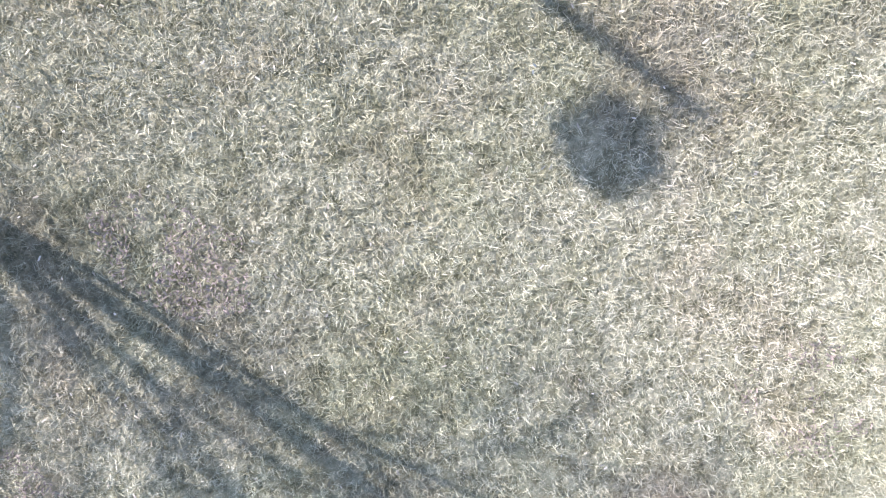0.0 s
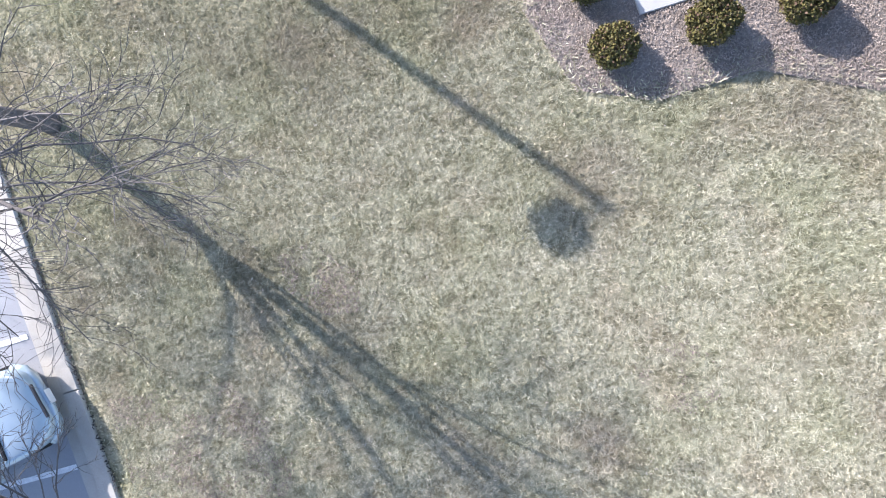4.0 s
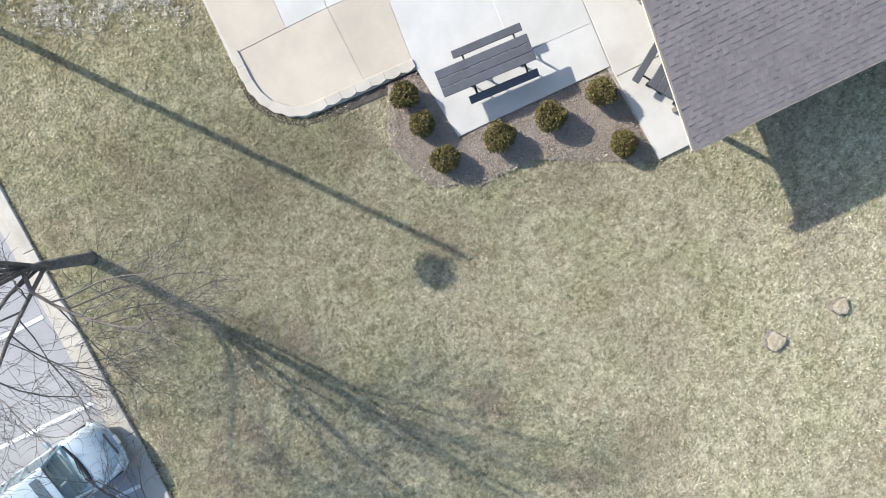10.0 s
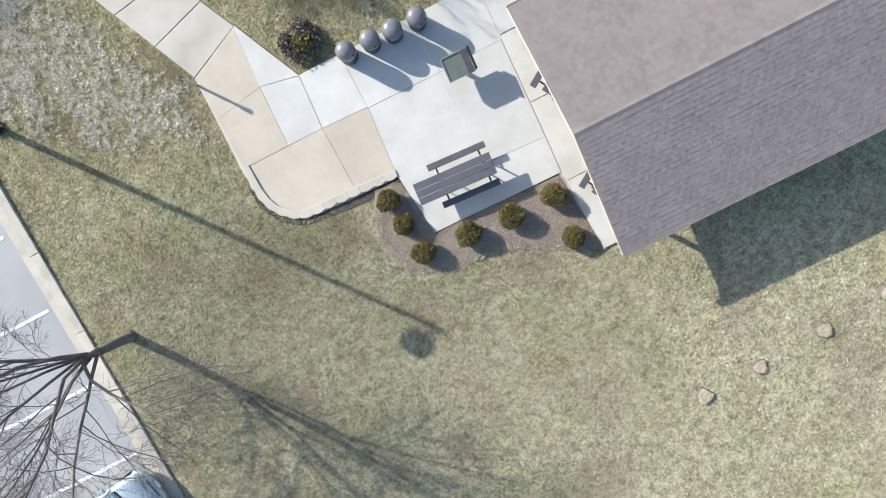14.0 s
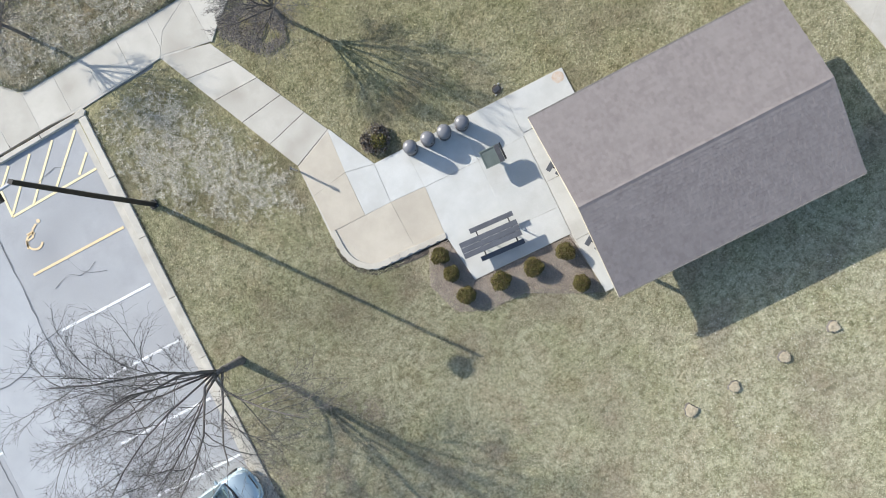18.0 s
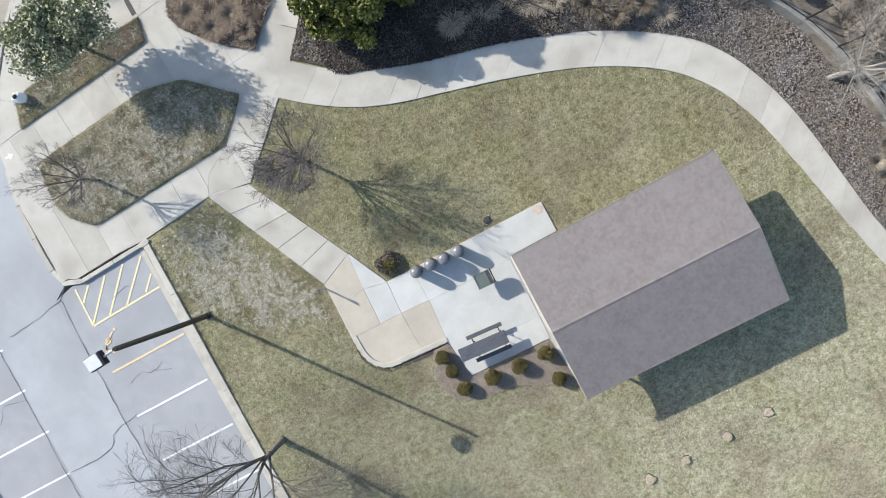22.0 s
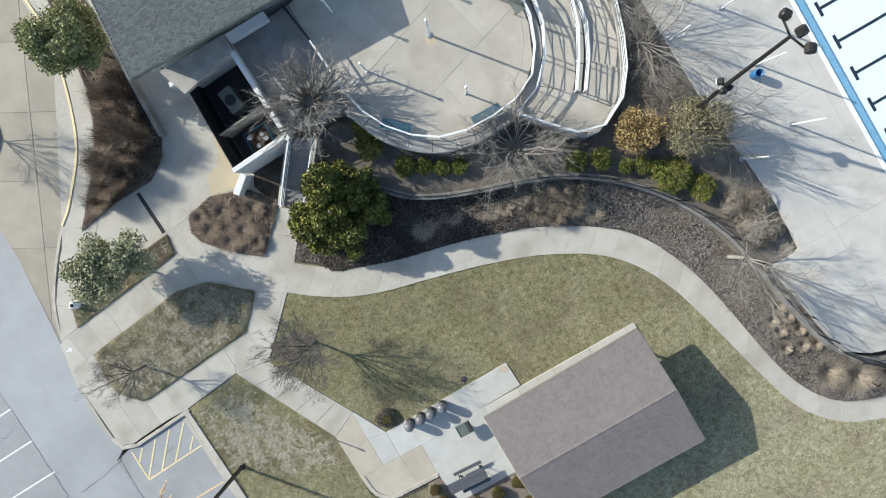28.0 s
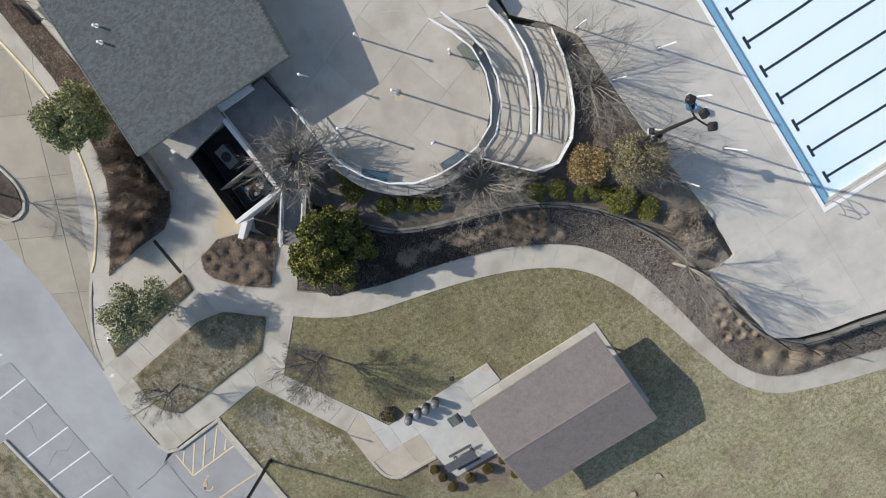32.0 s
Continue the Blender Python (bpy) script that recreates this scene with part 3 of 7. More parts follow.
RAMP_MID_B = [(28.36, 8.16), (29.54, 9.81), (30.32, 11.45), (30.6, 13.03), (30.66, 14.6)]
RAMP_OUT = [(24.66, 9.02), (26.8, 6.5), (27.85, 5.9), (30.03, 6.97), (31.39, 9.22), (32.1, 11.21), (32.37, 12.8)]
PAD_RAIL = PAD_RAIL[:2] + [(22.7 + (x - 22.7) * 0.955, 14.9 + (y - 14.9) * 0.955) for x, y in PAD_RAIL[2:8]] + PAD_RAIL[8:]
PAD_Z, DECK_Z, LAND_Z, WALL_Z = 2.16, 1.2, 1.75, 1.12
OVAL = [(4.35, 14.2), (4.75, 15.1), (6.55, 15.4), (8.8, 14.6), (10.1, 13.0), (9.75, 12.55), (7.45, 10.5), (6.4, 11.3), (5.4, 12.3), (4.55, 13.4)]
TRI1 = [(-5.55, 13.1), (2.72, 13.63), (3.02, 14.95), (-3.4, 14.78), (-5.0, 14.6)]
TRI2 = [(-5.7, 11.2), (1.3, 11.7), (3.45, 11.17), (5.78, 9.0), (3.8, 7.15), (-4.6, 6.8), (-5.7, 7.9), (-6.05, 9.0)]
MULCH_W = [(-1.6, 17.95), (1.4, 18.22), (4.0, 18.1), (5.35, 18.8), (6.2, 19.95), (6.6, 22.2), (6.9, 28), (6.6, 36), (5.1, 36), (4.95, 30), (3.9, 24.8), (3.0, 22.9), (1.9, 21.25)]
PATIO = [(7.7, -2.98), (16.58, -3.05), (16.6, -4.74), (13.9, -4.74), (13.8, -9.48), (9.26, -9.38), (9.03, -7.25), (6.9, -7.16), (5.7, -7.08), (5.02, -6.58), (4.7, -5.9), (4.62, -4.8), (4.72, -1.58), (6.63, -0.75)]
BED = [(8.1, -7.28), (9.03, -7.32), (9.24, -9.4), (13.78, -9.5), (13.97, -12.37), (12.7, -11.8), (10.9, -10.85), (9.2, -10.85), (7.9, -10.25), (7.4, -8.7)]


def pairs(pts):
    return [(p.x, p.y) for p in pts]


# ---------------------------------------------------------------- ground sheet
def ground():
    xs = [-600, -200, -80] + [-40 + i for i in range(37)] + [-3.05, -2.95, -2.5] + [-2 + i for i in range(70)] + [80, 200, 600]
    ys = [-600, -200, -80] + [-50 + i for i in range(100)] + [80, 200, 600]
    mb = Mb()
    for y in ys:
        for x in xs:
            sunk = x < -3 or bool(inside(np.array([x]), np.array([y]), [(-60, 5.6), (1, 5.6), (3, 6.4), (7, 8.9), (10, 13), (13, 15.5), (13, 60), (-60, 60)])[0])
            low = -0.35 if sunk else -0.03
            near = abs(x) < 60 and abs(y) < 60
            z = low + (0.022 * (noise.noise((x * 0.25, y * 0.25, 0)) + 0.4 * noise.noise((x * 0.9, y * 0.9, 3))) if near and not sunk else 0)
            mb.v.append((x, y, z - 0.02))
    n = len(xs)
    for j in range(len(ys) - 1):
        for i in range(n - 1):
            mb.f.append((j * n + i, j * n + i + 1, (j + 1) * n + i + 1, (j + 1) * n + i))
    return single("ground", mb, M_GRASS, "dormant tan and green lawn grass sloping gently", "ground", kind="structure", smooth=True)


ground()

# ---------------------------------------------------------------- parking lot
road = thing("road", "pale weathered grey asphalt parking lot with sealed cracks", "road", kind="structure")
road_mb = prism([(-17.4, -80), (-8.75, -80), (-8.75, 4.5), (-7.9, 5.0), (-8.05, 7.5), (-7.25, 12.7), (-6.2, 18.8), (-6.0, 23), (-7, 80), (-70, 80), (-70, 13.2), (-17.6, 13.2)], -0.5, -0.10)
part("driving_lane", road_mb, M_ASPHALT, road)
part("stall_strip", prism([(-8.75, -80), (-3.2, -80), (-3.2, 4.75), (-7.6, 4.75), (-8.75, 4.5)], -0.5, -0.104), M_STALL, road, "darker patched asphalt of the parking stalls")
part("far_stall_strip", prism([(-17.6, 13.2), (-17.6, -80), (-13.3, -80), (-13.2, 4), (-12.6, 17.6), (-14, 17.9), (-17.6, 17.9)], -0.5, -0.096), M_STALL, road)


def crack(pts, w=0.036, jag=0.045, n=0):
    r = random.Random(len(pts) * 31 + int(pts[0][0] * 10) + n)
    line = resample([(x, y, 0) for x, y in pts], max(6, int(sum(math.dist(a, c) for a, c in zip(pts, pts[1:])) / 0.35)))
    line = [p + Vector((r.uniform(-jag, jag), r.uniform(-jag, jag), 0)) for p in line]
    mb = Mb()
    vs, fs = [], []
    for i, p in enumerate(line):
        t = (line[min(i + 1, len(line) - 1)] - line[max(i - 1, 0)]).normalized()
        s = Vector((-t.y, t.x, 0)) * w * r.uniform(0.15, 0.7)
        z = Vector((0, 0, -0.088))
        vs += [p + s + z, p - s + z]
    for i in range(len(line) - 1):
        fs.append((2 * i, 2 * i + 1, 2 * i + 3, 2 * i + 2))
    part("sealed_crack", mb.add([tuple(v) for v in vs], fs), M_SEAL, road)


for line, w in (([(-12.2, 4.0), (-10.1, 4.15), (-8.5, 4.43), (-7.95, 4.95)], 0.04), ([(-8.5, 4.43), (-8.68, 1.2), (-8.8, -3), (-8.83, -6.4), (-8.8, -14), (-8.8, -26)], 0.045),
                ([(-13.27, -4.07), (-11.2, -4.2), (-10.2, -3.93), (-9.7, -3.3), (-8.83, -3.07), (-8.0, -3.0)], 0.05), ([(-13.1, 4.2), (-13.16, 2.46), (-13.19, 0.94), (-13.36, -3.4), (-13.47, -9), (-13.5, -24)], 0.045),
                ([(-12.55, 17.6), (-12.8, 10), (-13.05, 4.2)], 0.04), ([(-7.4, -1.3), (-6.7, -1.0), (-6.0, -1.35), (-5.2, -1.1)], 0.025), ([(-6.3, -0.4), (-5.9, -1.3), (-5.0, -1.7)], 0.02),
                ([(-8.0, -9.2), (-7.2, -10.3), (-7.4, -11.6)], 0.02), ([(-10.4, -4.2), (-10.0, -5.4), (-10.3, -6.8), (-9.6, -8)], 0.025), ([(-16.5, 9.6), (-15.1, 10.2), (-14.3, 9.7), (-13.2, 10.1)], 0.025),
                ([(-15.5, 14.8), (-15.0, 13.1), (-15.6, 11.8)], 0.025), ([(-5.9, 3.1), (-5.0, 3.4), (-4.3, 3.2)], 0.025), ([(-9.4, -13), (-9.9, -15.5), (-9.5, -18)], 0.03), ([(-16.4, 0.5), (-15.2, 0.1), (-14.6, 0.9), (-13.2, 0.6)], 0.025)):
    crack(line, w)


def line_mark(name, a, c, w, mat_):
    a, c = Vector((*a, 0)), Vector((*c, 0))
    t = (c - a).normalized()
    s = Vector((-t.y, t.x, 0)) * w / 2
    return part(name, prism([tuple(p)[:2] for p in (a + s, a - s, c - s, c + s)], -0.103, -0.090), mat_, road)


for y in (-3.08, -5.86, -8.75, -11.56, -14.36, -17.0, -19.75):
    line_mark("parking_line", (-8.05, y), (-3.5, y), 0.11, M_LINE)
line_mark("parking_line", (-8.0, -0.34), (-3.38, -0.33), 0.11, M_ORANGE)
for a, c in (((-7.48, 4.54), (-7.61, 2.35)), ((-7.61, 2.35), (-3.26, 2.48)), ((-6.71, 4.39), (-7.45, 3.69)), ((-5.61, 4.42), (-7.55, 2.46)), ((-4.42, 4.48), (-6.5, 2.42)), ((-3.3, 4.4), (-5.36, 2.46)), ((-3.3, 3.3), (-4.06, 2.59))):
    line_mark("hatch_line", a, c, 0.10, M_YELLOW)
for k, y in enumerate((18.4, 15.95, 13.55, 11.15, 8.65, 6.12, 3.6, 1.1, -1.5, -4.1, -6.7, -9.3, -12)):
    line_mark("parking_line", (-12.6 - 0.05 * k, y), (-17.4, y), 0.11, M_LINE)


def symbol():
    mb = Mb()
    c = Vector((-7.25, 1.05, -0.086))
    arc = [c + Vector((0.36 * math.cos(radians(a)), 0.36 * math.sin(radians(a)) - 0.1, 0)) for a in range(60, 331, 18)]
    body = [c + Vector(p) for p in ((0.42, 0.55, 0), (0.18, 0.42, 0), (0.02, 0.10, 0), (-0.30, 0.05, 0), (-0.42, -0.28, 0))]
    arm = [c + Vector(p) for p in ((0.12, 0.32, 0), (-0.18, 0.30, 0))]
    for line in (arc, body, arm):
        vs, fs = [], []
        for i, p in enumerate(line):
            t = (line[min(i + 1, len(line) - 1)] - line[max(i - 1, 0)]).normalized()
            s = Vector((-t.y, t.x, 0)) * 0.045
            vs += [tuple(p + s), tuple(p - s)]
        for i in range(len(line) - 1):
            fs.append((2 * i, 2 * i + 1, 2 * i + 3, 2 * i + 2))
        mb.add(vs, fs)
    mb.add([(c.x + 0.58 + 0.09 * math.cos(a * 0.628), c.y + 0.62 + 0.09 * math.sin(a * 0.628), c.z) for a in range(10)], [tuple(range(10))])
    part("wheelchair_symbol", mb, M_ORANGE, road, "worn orange-yellow painted accessible parking symbol")


symbol()
arrow = Mb().add([(-7.1, 12.32, 0.012), (-6.85, 12.3, 0.012), (-6.85, 12.2, 0.012), (-7.1, 12.22, 0.012), (-6.86, 12.44, 0.012), (-6.6, 12.24, 0.012), (-6.87, 12.05, 0.012)], [(3, 2, 1, 0), (6, 5, 4)])

kerb = thing("kerb", "worn grey concrete kerb along the parking stalls", "kerb", kind="structure")


def kerb_run(pts, n, w=0.34, z0=-0.4, z1=0.03, mat_=M_KERB, parent=None):
    line = smooth_line([(x, y, 0) for x, y in pts], n * 2 + 1) if len(pts) > 2 else resample([(x, y, 0) for x, y in pts], n * 2 + 1)
    for i in range(n):
        q = line[2 * i:2 * i + 3]
        l, r = [], []
        for k, p in enumerate(q):
            j = 2 * i + k
            t = (line[min(j + 1, len(line) - 1)] - line[max(j - 1, 0)]).normalized()
            s = Vector((-t.y, t.x, 0)) * w / 2
            e = t * (0.006 if k == 0 else -0.006 if k == 2 else 0)
            l.append(p + s + e)
            r.append(p - s + e)
        part("kerb_stone", prism(pairs(r) + pairs(l[::-1]), z0, z1 + rng.uniform(-0.004, 0.004), 0.025), mat_, parent or kerb)


kerb_run([(-2.7, 4.7), (-2.97, -15), (-3.2, -45)], 17, 0.36)
part("gutter", prism([(-3.22, 4.7), (-2.85, 4.7), (-3.1, -15), (-3.35, -45), (-3.75, -45), (-3.47, -15)], -0.4, -0.085), M_KERB, kerb)
kerb_run([(-2.6, 4.86), (-6.9, 4.72)], 2, 0.22)
kerb_run([(-6.9, 4.76), (-7.65, 4.95), (-8.0, 5.6), (-8.05, 7.4), (-7.85, 9.6), (-7.4, 11.7)], 4, 0.3, z1=-0.02)
part("kerb_corner", prism([(-2.96, 4.7), (-2.6, 4.7), (-2.42, 4.86), (-2.5, 5.0), (-2.96, 4.98)], -0.4, 0.035, 0.02), M_KERB, kerb)
far_kerb = thing("far_kerb", "long grey concrete kerb of the far parking row", "kerb", kind="structure")
kerb_run([(-17.75, 13.2), (-17.75, -45)], 19, 0.3, parent=far_kerb)
part("verge", prism([(-17.95, 13.2), (-17.95, -60), (-60, -60), (-60, 13.2)], -0.4, -0.01), M_TURF2, far_kerb, "dark worn grass verge")

# ---------------------------------------------------------------- driveway and entry paving
drive = thing("driveway", "tan concrete driveway with straight cut joints", "driveway", kind="structure")
part("base", prism([(-8.05, 5.2), (-7.25, 12.7), (-6.2, 18.8), (-6.0, 23), (-7.0, 45), (6, 45), (6, 18), (4, 14), (3.9, 5.0)], -0.5, -0.075), M_JOINT, drive)
YELLOW_KERB = [(-5.85, 15.4), (-3.93, 17.6), (-2.45, 18.95), (-1.7, 19.4), (0.6, 21.55), (1.75, 23.15), (2.9, 25.75), (3.6, 28), (3.83, 30.1), (3.78, 33.1), (3.3, 38), (3.2, 44)]
slabs(drive, [(-6.95, 13.15), (-5.85, 15.3), (-3.93, 17.5), (-2.45, 18.85), (-1.7, 19.3), (0.5, 21.5), (1.6, 23.1), (2.75, 25.75), (3.45, 28), (3.68, 30.1), (3.63, 33.1), (3.15, 38), (3.05, 44), (-7.0, 44), (-6.0, 23), (-6.2, 18.8)], (3.4, 4.2), -0.4, -0.055, M_DRIVE, ang=-31, ox=0.4, oy=1.0)
drive_kerb = thing("drive_kerb", "yellow-topped concrete kerb curving along the driveway", "kerb", kind="structure")
kerb_run(YELLOW_KERB[2:], 14, 0.17, z1=0.035, mat_=M_YELLOW, parent=drive_kerb)
kerb_run([(-6.95, 13.0), (-5.9, 15.3), (-3.95, 17.55), (-2.5, 18.9)], 4, 0.2, z1=-0.015, parent=drive_kerb)

pavement = thing("pavement", "pale concrete entry walk with joints between grass beds", "walkway", kind="structure")
part("painted_arrow", arrow, M_LINE, pavement, "worn white painted arrow")
part("base", prism([(-7.9, 5.2), (-7.0, 13), (-2.5, 18.9), (3.6, 28), (3.6, 44), (8.5, 44), (8.5, 22), (13, 20.5), (13, 15.5), (9.8, 12.9), (8.7, 9.1), (3.9, 4.9), (1.5, 5.3), (-2.6, 5.0)], -0.45, -0.008), M_JOINT2, pavement)
# entry court between the beds and the building
slabs(pavement, [(-2.45, 16.9), (-1.6, 17.95), (1.4, 18.22), (4.0, 18.1), (5.35, 18.8), (6.2, 19.95), (6.6, 21.4), (9.6, 21.0), (9.4, 15.3), (8.4, 14.85), (6.55, 15.4), (4.75, 15.1), (3.02, 14.95), (-3.4, 14.78)], (4.4, 4.4), -0.3, 0.0, M_CONC, ang=-45, ox=0.3)
slabs(pavement, [(-6.9, 13.0), (-5.5, 13.15), (-5.0, 14.6), (-3.4, 14.85), (-2.4, 16.9), (-1.6, 17.95), (1.9, 21.25), (3.0, 22.9), (3.9, 24.8), (4.95, 30), (4.8, 43), (3.42, 43), (3.95, 33), (3.98, 30), (3.72, 27.9), (3.05, 25.6), (1.9, 23.0), (0.75, 21.4), (-1.6, 19.25), (-3.8, 17.4), (-5.75, 15.2)], (2.4, 2.4), -0.3, 0.004, M_CONC, ang=-40, oy=0.6)
# cross walk from the kerb ramp
slabs(pavement, [(-7.2, 12.9), (2.72, 13.6), (3.02, 14.9), (4.3, 14.3), (4.55, 13.4), (5.4, 12.3), (6.4, 11.3), (7.45, 10.5), (8.75, 9.2), (7.16, 8.05), (5.78, 9.0), (3.45, 11.17), (1.3, 11.7), (-5.7, 11.2), (-7.55, 11.0)], (1.55, 4.6), -0.3, 0.002, M_CONC, ang=3, ox=0.5, oy=10.2)
slabs(pavement, [(-7.75, 5.3), (-7.0, 4.95), (1.54, 5.3), (2.2, 6.3), (3.8, 7.15), (-4.6, 6.8), (-5.7, 7.9), (-6.05, 9.0), (-5.7, 11.2), (-7.55, 11.0), (-7.85, 9.0)], (1.6, 6.0), -0.3, 0.0, M_CONC, ox=0.2, oy=4.9)
strip_slabs(pavement, [(3.8, 7.15), (5.8, 9.05)], [(3.86, 4.84), (7.13, 8.02)], 2, -0.3, 0.003, M_CONC)
strip_slabs(pavement, [(1.54, 5.36), (4.72, -1.55)], [(3.77, 4.86), (6.6, -0.76)], 5, -0.3, 0.0, M_CONC)
part("slab", prism([(1.6, 5.4), (3.8, 4.95), (3.8, 7.1), (2.25, 6.3)], -0.3, 0.0, 0.006), M_CONC, pavement)
strip_slabs(pavement, [(7.5, 10.2), (9.72, 12.75)], [(8.75, 9.15), (10.95, 11.65)], 2, -0.3, 0.002, M_CONC)
garden_walk = thing("sidewalk", "long curving pale concrete sidewalk with cross joints", "sidewalk", kind="structure")
part("base", prism(pairs(smooth_line([(x, y, 0) for x, y in WALK_IN], 60)) + pairs(smooth_line([(x, y, 0) for x, y in WALK_OUT], 60)[::-1]), -0.3, -0.004), M_JOINT2, garden_walk)
strip_slabs(garden_walk, [(x, y, 0) for x, y in WALK_OUT], [(x, y, 0) for x, y in WALK_IN], 36, -0.25, 0.004, M_CONC)


# ---------------------------------------------------------------- beds and small lawns
def bed_sheet(name, poly, z, mat_, label, category, bumpy=0.05):
    """A planted bed: a mounded sheet inside its outline."""
    xs, ys = [p[0] for p in poly], [p[1] for p in poly]
    cx, cy = sum(xs) / len(xs), sum(ys) / len(ys)
    ring = pairs(resample([(x, y, 0) for x, y in poly + poly[:1]], 61))[:60]
    mb = Mb()
    rows = (1.0, 0.985, 0.9, 0.75, 0.55, 0.3)
    for k, s in enumerate(rows):
        for x, y in ring:
            px, py = cx + (x - cx) * s, cy + (y - cy) * s
            h = -0.2 if k == 0 else z + (bumpy * (0.6 + noise.noise((px * 1.3, py * 1.3, 1))) * min(1, k / 2))
            mb.v.append((px, py, h))
    n = 60
    for k in range(len(rows) - 1):
        for i in range(n):
            mb.f.append((k * n + i, k * n + (i + 1) % n, (k + 1) * n + (i + 1) % n, (k + 1) * n + i))
    mb.v.append((cx, cy, z + bumpy * 0.7))
    for i in range(n):
        mb.f.append(((len(rows) - 1) * n + i, (len(rows) - 1) * n + (i + 1) % n, len(mb.v) - 1))
    return single(name, mb, mat_, label, category, kind="structure", smooth=True)


bed_sheet("oval_bed", OVAL, 0.05, M_MULCH4, "oval brown mulch bed with dry stalks", "planting bed", 0.12)
bed_sheet("entry_bed", TRI1, 0.03, M_TURF2, "narrow strip of worn grass and mulch", "planting bed")
bed_sheet("corner_lawn", TRI2, 0.03, M_TURF2, "small worn lawn between concrete walks", "lawn")
bed_sheet("building_bed", MULCH_W[:7] + MULCH_W[9:], 0.04, M_MULCH4, "long brown mulch bed beside the building", "planting bed", 0.12)
single("north_bed", prism([(3.95, 25.0), (6.5, 25.5), (6.9, 28), (6.6, 36), (5.1, 36), (4.95, 30)], -0.2, 0.06), M_MULCH4, "brown mulch bed running on along the building", "planting bed", kind="structure")
bed_sheet("shrub_bed", BED, -0.035, M_MULCH2, "faded mulch bed along the patio edge", "planting bed", 0.025)
bed_sheet("entry_mulch", [(0.75, 13.58), (2.7, 13.68), (2.98, 14.9), (0.5, 14.83)], 0.05, M_MULCH4, "brown mulch at the end of the entry bed", "planting bed")


def loft(name, a, c, za, zc, n, mat_, label, category, bumpy=0.12, m=8):
    """Sloping ground between two lines."""
    p, q = smooth_line([(x, y, 0) for x, y in a], n), smooth_line([(x, y, 0) for x, y in c], n)
    mb = Mb()
    for i in range(n):
        for k in range(m + 1):
            t = k / m
            v = p[i].lerp(q[i], t)
            v.z = za + (zc - za) * (t ** 0.9) + bumpy * noise.noise((v.x * 0.9, v.y * 0.9, 5)) * math.sin(math.pi * t)
            mb.v.append(tuple(v))
    for i in range(n - 1):
        for k in range(m):
            o = i * (m + 1) + k
            mb.f.append((o, o + m + 1, o + m + 2, o + 1))
    return single(name, mb, mat_, label, category, kind="structure", smooth=True)


WALK_BANK = [(10.95, 11.6)] + WALK_OUT[1:]
loft("garden_bank", WALK_BANK, GARDEN_WALL, -0.02, 0.5, 90, M_BANK, "brown mulched bank with dry plants below a curved wall", "planting bed")
single("corner_bed", prism([(8.82, 9.28), (10.95, 11.5), (14.5, 14.3), (15.2, 11.6), (12.4, 6.85), (10.25, 8.05)], -0.3, 0.035), M_MULCH, "brown mulch under the evergreen", "planting bed", kind="structure")
single("stair_bed", prism([(9.75, 13.1), (10.1, 12.75), (13.0, 15.05), (9.75, 15.12), (9.3, 14.4)], -0.3, 0.03), M_MULCH, "dark mulch between stairs and yard wall", "planting bed", kind="structure")
bed_sheet("ramp_bed", [(32.3, 12.6), (34.1, 11.6), (34.15, 6.0), (34.2, 2.7), (34.6, 0.2), (34.9, -2.9), (32.7, -3.8), (31.9, 0.0), (31.2, 3.5), (31.3, 7.0), (31.95, 9.3)], 1.13, M_MULCH3, "pale twiggy ground between ramp and deck", "planting bed", 0.05)
loft("upper_bed", GARDEN_WALL[:12], [(13.4, 14.6), (15.5, 14.6), (17.0, 14.0), (17.9, 12.0), (18.85, 10.9), (20.3, 9.8), (22.3, 9.2), (24.5, 8.8), (26.7, 6.3), (27.9, 5.7), (30.2, 6.7), (31.7, 9.2), (33.5, 10.5), (33.5, -5), (33.6, -7.5)], 0.95, 1.12, 70, M_MULCH3, "dark mulch bed of clipped shrubs below the terrace", "planting bed")

# curved low wall, cast in lengths
part_fill = prism([(33.4, -11), (32.0, -6.5), (30.9, -1.3), (29.6, 0.9), (27.8, 3.0), (25.7, 4.7), (21.2, 6.6), (17.0, 8.8), (15.0, 11.5), (13.6, 14.8), (17, 14.6), (24, 9.6), (31, 14), (33.6, 14), (34.6, 2), (34.8, -5)], 0.3, 0.93)
single("bed_soil", part_fill, M_MULCH3, "dark soil under the shrub bed", "soil", kind="structure")
gwall = thing("garden_wall", "low curved grey concrete retaining wall", "retaining wall", kind="structure")
kerb_run(GARDEN_WALL, 26, 0.36, 0.3, WALL_Z, M_WALLD, gwall)

# ---------------------------------------------------------------- patio
def grown(poly, e):
    """The polygon widened by e on every side."""
    if area(poly) < 0:
        poly = poly[::-1]
    res = []
    for i in range(len(poly)):
        p, a, c = Vector(poly[i]), Vector(poly[i - 1]), Vector(poly[(i + 1) % len(poly)])
        d1, d2 = (p - a).normalized(), (c - p).normalized()
        nn = Vector((d1.y + d2.y, -d1.x - d2.x))
        q = p + nn.normalized() * e * 1.2
        res.append((q.x, q.y))
    return res


